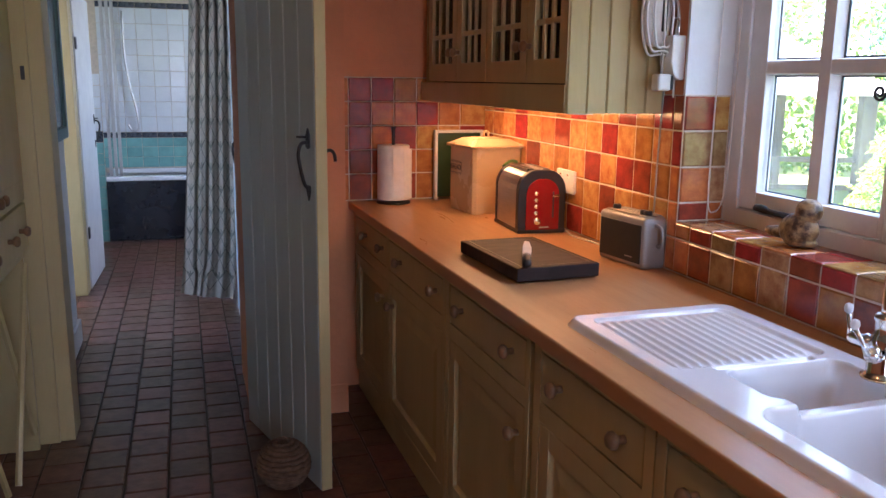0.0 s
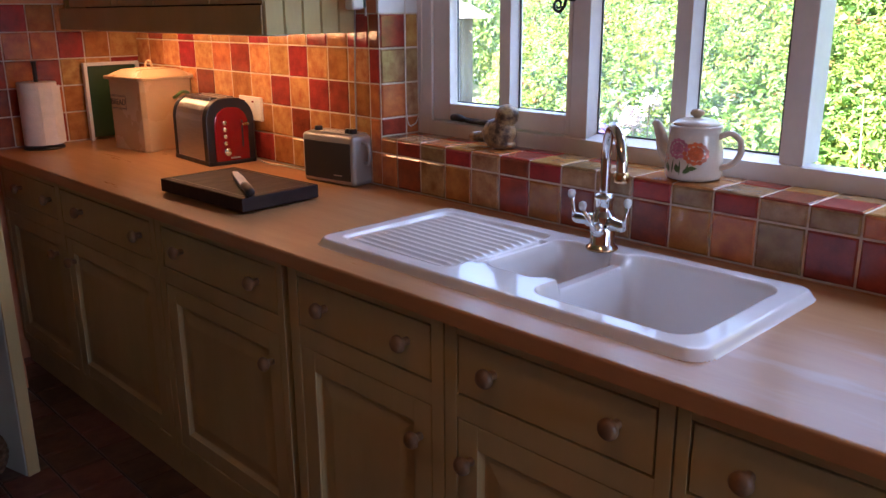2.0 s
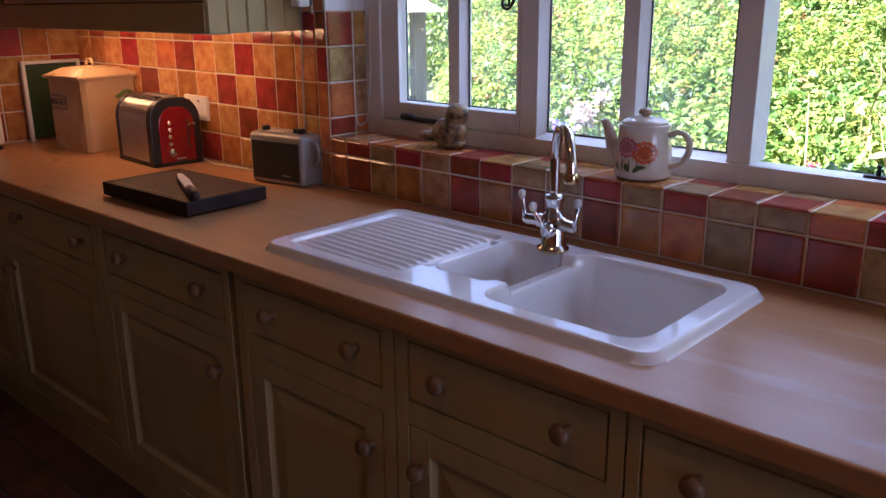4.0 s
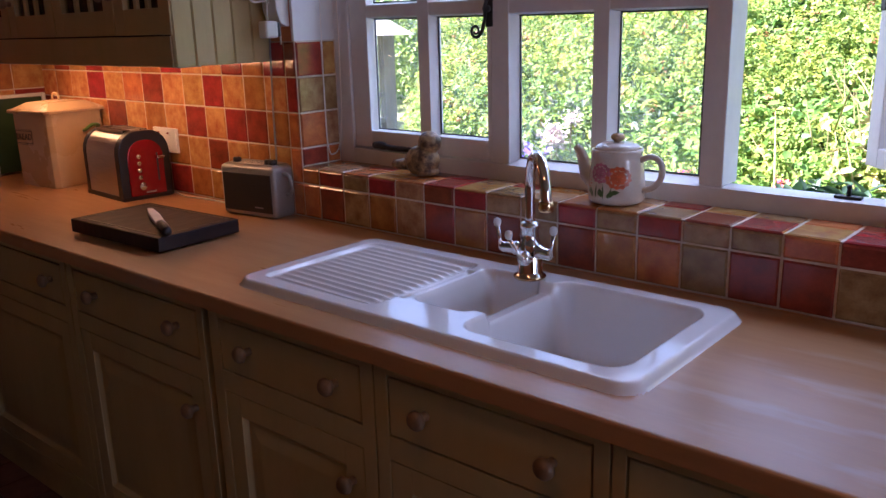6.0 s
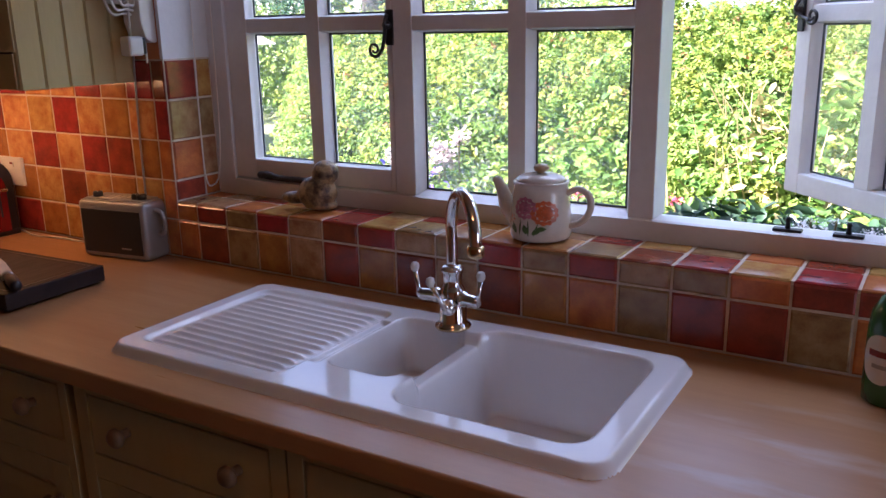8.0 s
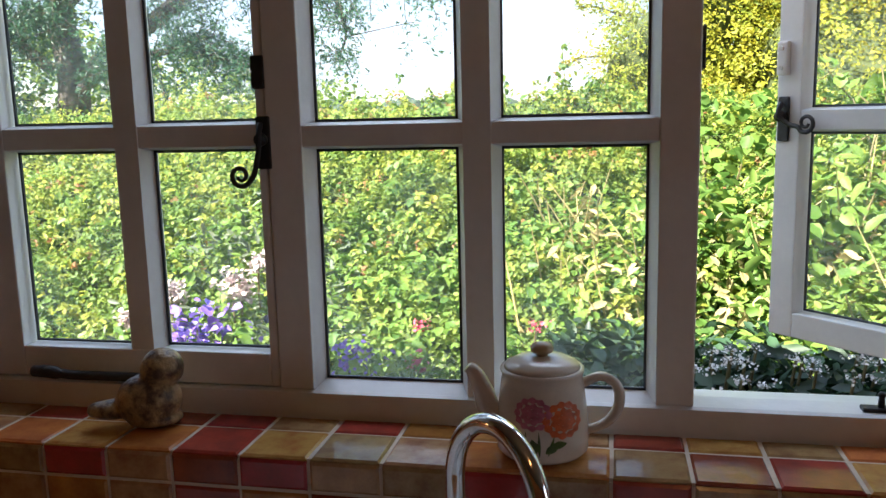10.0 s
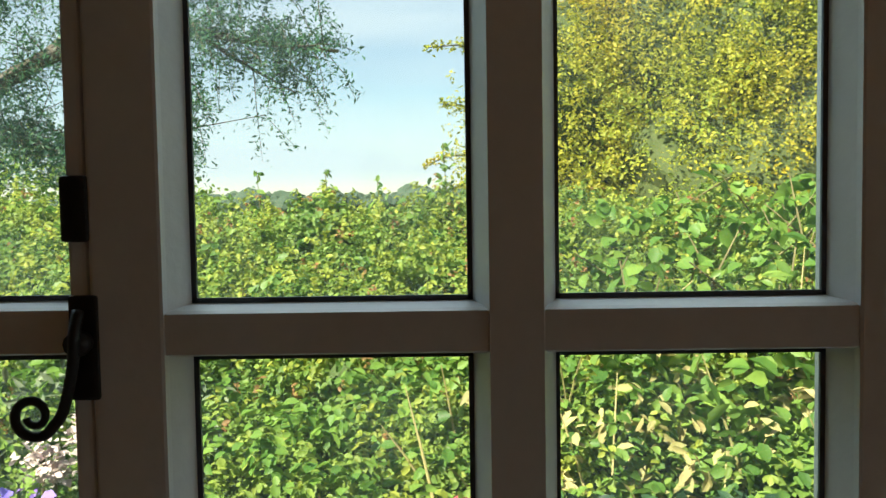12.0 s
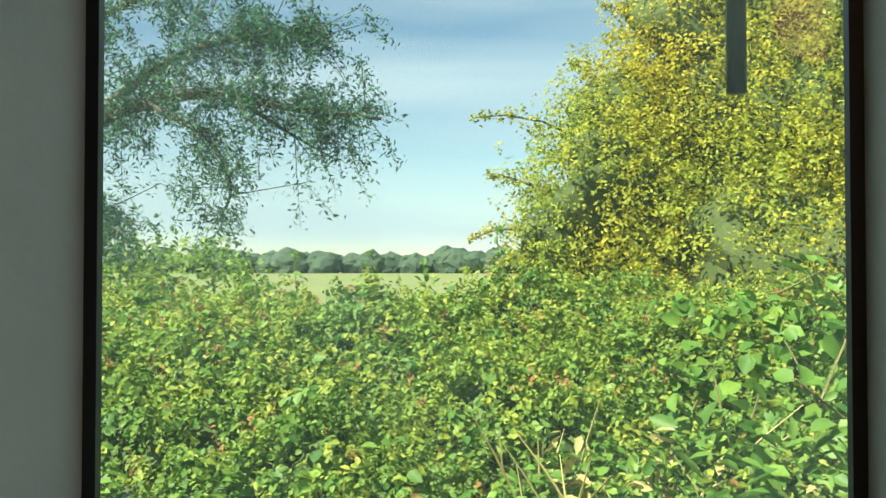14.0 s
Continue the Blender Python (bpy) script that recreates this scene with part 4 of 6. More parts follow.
# ---- garden ----
LEAF = dict(
    hedge=mat("hedge_leaf", (0.250, 0.335, 0.062), 0.5, vary=0.15, scale=2.6, island=0.3, second=(0.130, 0.250, 0.058), mix=0.55, through_light=0.5, spec=0.3),
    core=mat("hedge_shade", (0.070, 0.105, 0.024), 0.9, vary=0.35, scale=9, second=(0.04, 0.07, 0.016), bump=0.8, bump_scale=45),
    fresh=mat("fresh_shoot_leaf", (0.330, 0.380, 0.072), 0.5, vary=0.12, scale=3, island=0.3, second=(0.270, 0.340, 0.050), through_light=0.5, spec=0.3),
    tip=mat("reddish_tip_leaf", (0.340, 0.190, 0.070), 0.55, vary=0.15, scale=4, island=0.3, through_light=0.4, spec=0.3),
    vine=mat("climber_leaf", (0.170, 0.300, 0.055), 0.5, vary=0.12, scale=9, island=0.3, second=(0.110, 0.220, 0.040), mix=0.6, through_light=0.45, spec=0.3),
    straw=mat("dry_yellow_stalk", (0.420, 0.370, 0.150), 0.7, vary=0.15, scale=5, island=0.25, through_light=0.25),
    broad=mat("broad_leaf", (0.180, 0.300, 0.055), 0.5, vary=0.15, scale=3, island=0.4, second=(0.085, 0.185, 0.040), through_light=0.45, spec=0.4),
    bush=mat("golden_bush_leaf", (0.470, 0.410, 0.034), 0.5, vary=0.15, scale=0.9, island=0.35, second=(0.240, 0.330, 0.048), mix=0.6, through_light=0.5, spec=0.3),
    willow=mat("willow_leaf", (0.060, 0.155, 0.085), 0.45, vary=0.15, scale=1.5, island=0.4, through_light=0.4, spec=0.4),
    far=mat("far_wood", (0.045, 0.075, 0.045), 0.9, vary=0.3, scale=0.3, second=(0.03, 0.055, 0.035)),
    silver=mat("silver_grey_leaf", (0.16, 0.21, 0.12), 0.6, vary=0.15, scale=3, island=0.4, through_light=0.2),
    dark=mat("shaded_leaf", (0.030, 0.075, 0.034), 0.5, vary=0.2, scale=4, island=0.4, through_light=0.2),
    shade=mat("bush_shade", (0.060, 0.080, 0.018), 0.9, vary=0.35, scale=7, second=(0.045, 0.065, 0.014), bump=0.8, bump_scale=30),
    stem=mat("pale_stem", (0.20, 0.17, 0.07), 0.7, vary=0.2),
    bark=mat("grey_bark", (0.10, 0.085, 0.065), 0.9, vary=0.3, scale=8, bump=0.5, bump_scale=30),
    white=mat("white_petal", (0.80, 0.78, 0.76), 0.6, vary=0.05, island=0.1, through_light=0.2),
    pink=mat("pink_petal", (0.70, 0.12, 0.20), 0.6, vary=0.1, island=0.3, through_light=0.2),
    blush=mat("blush_petal", (0.66, 0.55, 0.53), 0.6, vary=0.1, island=0.2, through_light=0.2),
    purple=mat("violet_petal", (0.25, 0.16, 0.62), 0.6, vary=0.1, island=0.3, through_light=0.2),
)
gen = np.random.default_rng(5)


def leaves(name, at, size, material, long=1.7, up=0.6, parent=None, label="", kind="stuff", out=None, simple=False):
    """Many small folded leaves at the places given, each turned its own way, in one mesh; simple: two triangles a leaf."""
    n = len(at)
    size = size * gen.uniform(0.6, 1.35, n)[:, None]
    nrm = gen.normal(size=(n, 3))
    nrm /= np.linalg.norm(nrm, axis=1)[:, None]
    nrm[:, 2] = np.abs(nrm[:, 2])
    nrm += np.array((0, 0, up)) if out is None else out * up
    nrm /= np.linalg.norm(nrm, axis=1)[:, None]
    d = gen.normal(size=(n, 3))
    d -= (d * nrm).sum(1)[:, None] * nrm
    d /= np.linalg.norm(d, axis=1)[:, None]
    s = np.cross(nrm, d)
    fold = nrm * size * 0.16
    v = np.empty((n, 6, 3))
    v[:, 0] = at - d * size * long * 0.5
    v[:, 1] = at + s * size * 0.44 + fold - d * size * long * 0.22
    v[:, 2] = at + s * size * 0.40 + fold + d * size * long * 0.16
    v[:, 3] = at + d * size * long * 0.5 - fold * 0.7
    v[:, 4] = at - s * size * 0.40 + fold + d * size * long * 0.16
    v[:, 5] = at - s * size * 0.44 + fold - d * size * long * 0.22
    cuts = ([0, 1, 2], [0, 2, 3])
    if simple:
        v[:, 1] += d * size * long * 0.22
        v[:, 5] += d * size * long * 0.22
        v = v[:, (0, 1, 3, 5)]
    else:
        cuts = ([0, 1, 2], [0, 2, 3], [0, 3, 4], [0, 4, 5])
    q, w = v.shape[1], len(cuts)
    base = q * np.arange(n)[:, None]
    f = np.concatenate([base + np.array([t]) for t in cuts], 1).reshape(-1, 3)
    me = bpy.data.meshes.new(name)
    me.vertices.add(q * n)
    me.vertices.foreach_set("co", v.reshape(-1))
    me.loops.add(3 * w * n)
    me.loops.foreach_set("vertex_index", f.reshape(-1).astype(np.int32))
    me.polygons.add(w * n)
    me.polygons.foreach_set("loop_start", (3 * np.arange(w * n)).astype(np.int32))
    me.update(calc_edges=True)
    me.materials.append(material)
    ob = new(name, me)
    ob.parent = parent
    return tagged(ob, label, "" if parent else "plants", "", kind)


def bumps(x, y, f, seed=0.0):
    return (np.sin(x * f + 1.3 + seed) * np.sin(y * f * 0.9 + 0.7 * seed) + 0.6 * np.sin(x * f * 2.3 + y * f * 1.7 + seed) + 0.4 * np.sin(y * f * 4.1 - x * f * 3.3 + 2 * seed)) / 2


def ease(a, c, v):
    t = np.clip((v - a) / (c - a), 0, 1)
    return t * t * (3 - 2 * t)


def hedge_top(x, y):
    rise = np.interp(x, (3.0, 3.5, 4.2, 5.0, 5.8, 6.6), (0.55, 0.92, 1.21, 1.45, 1.55, 1.38))
    return rise + 0.11 * bumps(x, y, 2.1) + 0.15 * bumps(x, y, 5.3, 2) + 0.075 * bumps(x, y, 13.0, 4) - 0.03 + 0.02 * bumps(x, y, 31.0, 1) - 1.5 * ease(0, 0.9, y - (1.05 + 0.78 * (x - 0.3)))


def field_of_leaves(n, x0, x1, y0, y1, top, thick):
    x, y = gen.uniform(x0, x1, n), gen.uniform(y0, y1, n)
    z = top(x, y) - thick * gen.uniform(0, 1, n) ** 1.6 + 0.05 * (gen.uniform(0, 1, n) ** 6) * 3
    return np.stack([x, y, z], 1)


# A closed shell below the leaves; its dark green paints shade into the gaps.
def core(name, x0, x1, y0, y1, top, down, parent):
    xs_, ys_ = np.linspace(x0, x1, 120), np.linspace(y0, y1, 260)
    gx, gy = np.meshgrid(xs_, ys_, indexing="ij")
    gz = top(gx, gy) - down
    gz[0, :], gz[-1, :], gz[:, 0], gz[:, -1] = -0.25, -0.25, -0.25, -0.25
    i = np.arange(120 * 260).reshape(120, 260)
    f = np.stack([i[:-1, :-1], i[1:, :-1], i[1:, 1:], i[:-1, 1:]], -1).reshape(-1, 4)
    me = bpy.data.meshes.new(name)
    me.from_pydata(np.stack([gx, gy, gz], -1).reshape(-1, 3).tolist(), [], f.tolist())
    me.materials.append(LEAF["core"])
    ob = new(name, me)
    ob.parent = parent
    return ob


def sprays(c, axis, k, length, spread):
    """Shoots at the places c that grow along axis, each with k leaves round it; gives the leaves' places and the way they face."""
    m = len(c)
    axis = axis / np.linalg.norm(axis, axis=1)[:, None]
    t = gen.uniform(0, 1, (m, k, 1)) ** 0.8
    r = gen.normal(size=(m, k, 3))
    r -= (r * axis[:, None]).sum(2, keepdims=True) * axis[:, None]
    r /= np.linalg.norm(r, axis=2, keepdims=True)
    ln = (length * gen.uniform(0.5, 1.4, m))[:, None, None]
    p = c[:, None] + axis[:, None] * ln * (t - 0.35) + r * spread * (1.15 - 0.75 * t) * gen.uniform(0.4, 1.2, (m, k, 1))
    return p.reshape(-1, 3), (axis[:, None] * (0.35 + t) + r * 0.8).reshape(-1, 3)


def shoots_on(n, x0, x1, y0, y1, top, deep, lean=0.45):
    """Places on a leafy surface and the ways in which shoots leave it."""
    x, y = gen.uniform(x0, x1, n), gen.uniform(y0, y1, n)
    e = 0.03
    nx, ny = (top(x - e, y) - top(x + e, y)) / (2 * e), (top(x, y - e) - top(x, y + e)) / (2 * e)
    up = np.stack([nx, ny, np.ones(n) * 1.25], 1)
    up /= np.linalg.norm(up, axis=1)[:, None]
    z = top(x, y) - deep * gen.uniform(0, 1, n) ** 1.4
    return np.stack([x, y, z], 1), up + gen.normal(size=(n, 3)) * lean


hedge = thing("hedge", (0, 0, 0), "thick overgrown mixed hedge in full sun", "hedge", kind="stuff")
# this first piece is the dark shell, no modelled twigs
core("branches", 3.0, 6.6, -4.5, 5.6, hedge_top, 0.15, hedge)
p, d = sprays(*shoots_on(25000, 2.95, 6.5, -2.4, 5.2, hedge_top, 0.10), 10, 0.085, 0.034)
leaves("foliage", p, 0.0165, LEAF["hedge"], 1.45, 1.3, hedge, out=d)
p, d = sprays(*shoots_on(2600, 3.2, 6.4, -2.2, 5.0, lambda x, y: hedge_top(x, y) + 0.035, 0.03, 0.3), 12, 0.15, 0.030)
leaves("sprigs", p, 0.0175, LEAF["fresh"], 1.6, 1.2, hedge, out=d)
p, d = sprays(*shoots_on(1500, 3.2, 6.4, -2.2, 5.0, lambda x, y: hedge_top(x, y) + 0.01, 0.05), 5, 0.07, 0.045)
leaves("bramble_leaves", p, 0.036, LEAF["broad"], 1.25, 1.3, hedge, out=d)
p, d = sprays(*shoots_on(420, 3.4, 6.4, -1.0, 4.5, lambda x, y: hedge_top(x, y) + 0.05, 0.03), 7, 0.09, 0.020)
leaves("reddish_tips", p, 0.014, LEAF["tip"], 1.7, 1.0, hedge, out=d)


def vine_top(x, y):
    return hedge_top(x, y) + 0.10 + 0.10 * bumps(x, y, 3.1, 6) + 0.10 * ease(1.0, -0.3, y)


vine = thing("broad_leaved_climber", (0, 0, 0), "climber with large pale green leaves scrambling over the hedge", "climber")
c, a = shoots_on(230, 3.5, 5.3, -1.5, 0.85, vine_top, 0.16, 0.25)
p, d = sprays(c, a, 5, 0.14, 0.075)
leaves("large_leaves", p, 0.066, LEAF["vine"], 1.15, 1.6, vine, kind="", out=d)
stems = bmesh.new()
for q, w in zip(c[:120], a[:120]):
    tube([Vector(q) - 0.25 * Vector(w), Vector(q), Vector(q) + 0.10 * Vector(w)], [0.005, 0.004, 0.003], 5, bm=stems)
part("climbing_stems", stems, LEAF["stem"], vine, "thin pale stems")

for x, y, h in ((6.0, 2.57, 0.42), (6.0, 2.16, 0.34), (5.9, 1.84, 0.28), (5.95, 1.92, 0.20), (6.1, 2.75, 0.22), (5.7, 3.25, 0.16), (5.6, 1.45, 0.26)):
    z = float(hedge_top(x, y))
    st = thing("wild_plant", (x, y, z - 0.15), "thin leafy stem above the hedge", "plant", group="wild plants")
    part("stalk", tube(smooth_path([(0, 0, 0), (0.02, 0.01, h * 0.5), (0.0, 0.03, h + 0.15)], 4), [0.005] * 5 + [0.0025] * 4, 5), LEAF["stem"], st)
    pts = np.array([(gen.normal() * (0.012 + 0.05 * (1 - t)), 0.025 + gen.normal() * (0.012 + 0.05 * (1 - t)), 0.1 + t * (h + 0.05)) for t in gen.uniform(0, 1, 34)])
    leaves("leaf_sprays", pts, 0.026, LEAF["broad"], 1.8, 0.2, st, kind="")


def broad_top(x, y):
    return np.interp(x, (2.0, 2.4, 2.9, 3.6, 4.2), (0.25, 0.50, 0.74, 0.98, 1.10)) + 0.11 * bumps(x, y, 4.0, 1) + 0.04 * bumps(x, y, 11, 3) + 0.10 * np.clip(0.9 - y, 0, 1.5) - 0.45 * ease(0, 0.8, y - 2.7)


bed_plants = thing("garden_bed", (0, 0, 0), "broad-leaved plants and brambles below the window", "plants", kind="stuff")
core("bed_shade_core", 2.0, 4.4, -3.0, 6.0, broad_top, 0.15, bed_plants)
leaves("broad_leaves", field_of_leaves(17000, 2.05, 4.2, -2.0, 1.0, broad_top, 0.26), 0.038, LEAF["broad"], 1.35, 0.8, bed_plants)
p, d = sprays(*shoots_on(9000, 2.05, 4.2, -0.6, 5.0, lambda x, y: broad_top(x, y) - 0.03, 0.16), 9, 0.10, 0.036)
leaves("small_leaves", p, 0.0175, LEAF["hedge"], 1.6, 1.2, bed_plants, out=d)
p, d = sprays(*shoots_on(900, 2.3, 4.0, 0.6, 4.2, lambda x, y: broad_top(x, y) + 0.03, 0.06), 6, 0.10, 0.05)
leaves("rose_leaves", p, 0.030, LEAF["vine"], 1.4, 1.2, bed_plants, out=d)
straw = bmesh.new()
for k in range(90):
    x, y = gen.uniform(3.1, 4.1), gen.uniform(-0.4, 1.5)
    q = Vector((x, y, float(broad_top(x, y)) - 0.08))
    w = Vector((gen.normal() * 0.35, gen.normal() * 0.45, 1.0)) * gen.uniform(0.12, 0.36)
    tube([q, q + w * 0.55, q + w + Vector((0, 0, -0.02))], [0.004, 0.0035, 0.0015], 4, bm=straw)
part("dry_stalks", straw, LEAF["straw"], bed_plants, "pale dry stalks among the leaves")
p, d = sprays(*shoots_on(130, 3.1, 4.0, 0.2, 1.35, lambda x, y: broad_top(x, y) + 0.04, 0.10, 0.5), 5, 0.16, 0.035)
leaves("yellowing_leaves", p, 0.024, LEAF["straw"], 2.4, 0.8, bed_plants, out=d)
leaves("grey_leaves", field_of_leaves(3500, 2.7, 3.8, 2.1, 4.6, lambda x, y: broad_top(x, y) + 0.03, 0.16), 0.016, LEAF["silver"], 3.0, 0.2, bed_plants)
tall = []
for k in range(55):
    x, y = gen.uniform(3.2, 4.2), gen.uniform(-1.6, 0.95)
    z = float(broad_top(x, y))
    for j in range(14):
        t = gen.uniform(0, 1)
        tall.append((x + gen.normal() * 0.05, y + gen.normal() * 0.05, z + 0.22 * t))
leaves("upright_leaves", np.array(tall), 0.042, LEAF["broad"], 1.9, 0.2, bed_plants)


def bloom(x, y, z, r, material, label, n=110, spread=(0.62, 0.62, 0.5)):
    fl = thing("flower_cluster", (x, y, z), label, "flowers", group="garden flowers")
    p = gen.normal(size=(n, 3)) * np.array(spread) * r * 0.5
    leaves("petals", p, r * 0.24, material, 1.15, 0.5, fl, kind="stuff")
    part("flower_stem", tube([(0, 0, -0.25), (0.01, 0.01, -0.1), (0, 0, 0)], 0.004, 5), LEAF["stem"], fl)


for x, y, z, r in ((3.10, 2.47, 0.97, 0.085), (3.12, 2.38, 1.03, 0.065), (3.08, 2.43, 0.93, 0.07), (3.10, 2.71, 0.94, 0.06), (3.27, 2.8, 0.87, 0.08), (3.7, 3.34, 0.71, 0.1), (3.2, 2.95, 0.79, 0.08), (4.11, 3.7, 0.72, 0.08)):
    bloom(x, y, z, r, LEAF["blush"], "pale pink and white rose cluster in the garden bed")
for x, y, z, r in ((2.99, 2.54, 0.82, 0.15), (2.96, 2.59, 0.81, 0.08), (2.82, 2.21, 0.8, 0.07), (3.57, 3.32, 0.63, 0.07), (2.79, 1.93, 0.82, 0.07), (2.68, 1.91, 0.73, 0.06), (2.89, 2.47, 0.77, 0.05)):
    bloom(x, y, z, r, LEAF["purple"], "violet flower spike in the garden bed", 75, (1, 1, 0.8))
for x, y, z, r in ((2.79, 1.75, 0.79, 0.07), (2.92, 2.57, 0.77, 0.05), (3.01, 1.78, 0.85, 0.055), (3.06, 1.41, 0.85, 0.05), (3.11, 2.96, 0.7, 0.045)):
    bloom(x, y, z, r, LEAF["pink"], "bright pink rose in the garden bed", 40)
for k in range(40):
    x, y = gen.uniform(2.28, 2.72), gen.uniform(0.15, 1.05)
    bloom(x, y, gen.uniform(0.88, 0.94), 0.030, LEAF["white"], "small white flower head below the open window", 26, (1, 1, 0.4))
# leaf colour darkened to stand in for shade under the open casement
low_plant = thing("white_flower_plant", (2.45, 0.6, -0.25), "low plant with white flower heads, leaves darkened for shade below the window", "plant")
p = np.stack([gen.uniform(-0.38, 0.62, 8000), gen.uniform(-0.95, 0.75, 8000), gen.uniform(0.65, 1.13, 8000)], 1)
leaves("foliage", p, 0.034, LEAF["dark"], 2.2, 0.5, low_plant, kind="")


def blob_points(n, blobs):
    """Places in the skins of several lumpy balls."""
    out, nrm = [], []
    w = np.array([r * r for *_, r in blobs])
    for (x, y, z, r), m in zip(blobs, (n * w / w.sum()).astype(int)):
        d = gen.normal(size=(m, 3))
        d /= np.linalg.norm(d, axis=1)[:, None]
        lump = 1 + 0.16 * np.sin(d[:, 0] * 7 + x) * np.sin(d[:, 1] * 8 + y) + 0.10 * np.sin(d[:, 2] * 15 + d[:, 0] * 13 + r)
        rad = r * lump * (1 - 0.30 * gen.uniform(0, 1, m) ** 2) + r * 0.10 * gen.normal(size=m) * (gen.uniform(0, 1, m) > 0.8)
        out.append(np.array((x, y, z)) + d * rad[:, None])
        nrm.append(d)
    return np.concatenate(out), np.concatenate(nrm)


def limbs(base, ends, r0):
    b = bmesh.new()
    for e in ends:
        base_v, e = Vector(base), Vector(e)
        mid = base_v.lerp(e, 0.5) + Vector((0, 0, 0.15 * (e - base_v).length))
        pts = smooth_path([base_v, mid, e], 6)
        tube(pts, [r0 * (1 - 0.85 * i / len(pts)) for i in range(len(pts))], 7, bm=b)
    return b


bush = thing("golden_bush", (9.4, -2.6, -0.25), "large golden-green hawthorn bush in sunlight", "bush")
blobs = [(0, 0, 2.0, 2.1), (0.2, 1.7, 2.5, 1.25), (0.2, 0.4, 3.2, 1.4), (-0.6, 1.6, 1.7, 1.5), (0.3, 2.5, 1.6, 1.15), (0.3, 1.5, 3.4, 1.4), (0, -1.5, 3.2, 1.9), (0.5, 0.5, 4.6, 1.5), (-1.0, -1.2, 1.6, 1.6), (0.2, -3.0, 2.4, 2.0), (-0.4, 3.05, 2.45, 0.80), (0.3, 2.55, 3.05, 0.85), (0.3, 2.1, 3.75, 0.85), (0.3, 1.5, 4.6, 0.95), (-0.2, 3.1, 1.75, 0.75), (-0.3, -0.6, 4.2, 1.5), (-0.3, 3.4, 2.15, 0.55), (-0.3, 3.15, 2.85, 0.65), (0.0, 2.85, 3.45, 0.65), (0.1, 2.3, 4.3, 0.65)]
c, d = blob_points(34000, blobs)
ok = c[:, 2] > 0.0
c, d = c[ok], d[ok]
p, d = sprays(c, d + np.array((0, 0, 0.35)) + gen.normal(size=c.shape) * 0.35, 11, 0.24, 0.080)
leaves("crown", p, 0.027, LEAF["bush"], 1.5, 1.0, bush, kind="", out=d, simple=True)
# lumps under the leaves, their dark colour stands in for inner shade
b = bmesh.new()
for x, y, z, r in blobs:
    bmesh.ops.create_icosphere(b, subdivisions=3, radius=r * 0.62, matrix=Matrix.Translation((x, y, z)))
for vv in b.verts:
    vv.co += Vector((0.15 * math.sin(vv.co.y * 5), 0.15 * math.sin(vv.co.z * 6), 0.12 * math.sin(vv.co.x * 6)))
part("inner_mass", b, LEAF["shade"], bush, "inside of the bush, coloured dark for shade")
part("trunk", limbs((0, 0, 0), [(0, 0, 2.5), (-0.5, 1.6, 2), (0.2, 2.6, 2.6), (0.2, -1.5, 3.2), (0.4, 0.4, 4.2)], 0.12), LEAF["bark"], bush, "grey stems")
tw, bare = [], bmesh.new()
for s0, s1, bow in (((-0.3, 3.3, 3.15), (-0.4, 4.28, 3.33), 0.10), ((-0.3, 3.5, 2.55), (-0.4, 4.15, 2.80), 0.08), ((-0.2, 3.5, 2.2), (-0.4, 4.30, 2.22), 0.12), ((0, 3.3, 2.0), (-0.1, 4.05, 2.0), 0.12), ((0.1, 2.9, 3.6), (0.1, 3.35, 3.95), 0.05), ((0.1, 2.4, 4.2), (0.1, 3.05, 4.5), 0.05), ((-0.3, 3.4, 1.9), (-0.3, 4.0, 1.75), 0.1)):
    at = lambda t: np.array(s0) * (1 - t) + np.array(s1) * t + np.array((0, 0, bow * math.sin(math.pi * t)))
    tube([at(0), at(0.35), at(0.7), at(1)], [0.014, 0.011, 0.008, 0.004], 5, bm=bare)
    for j in range(300):
        t = gen.uniform(0, 1)
        tw.append(at(t) + gen.normal(size=3) * 0.075 * (1.25 - t))
part("outer_branches", bare, LEAF["bark"], bush, "thin arching branches")
leaves("outer_sprays", np.array(tw), 0.024, LEAF["bush"], 1.6, 0.4, bush, kind="")

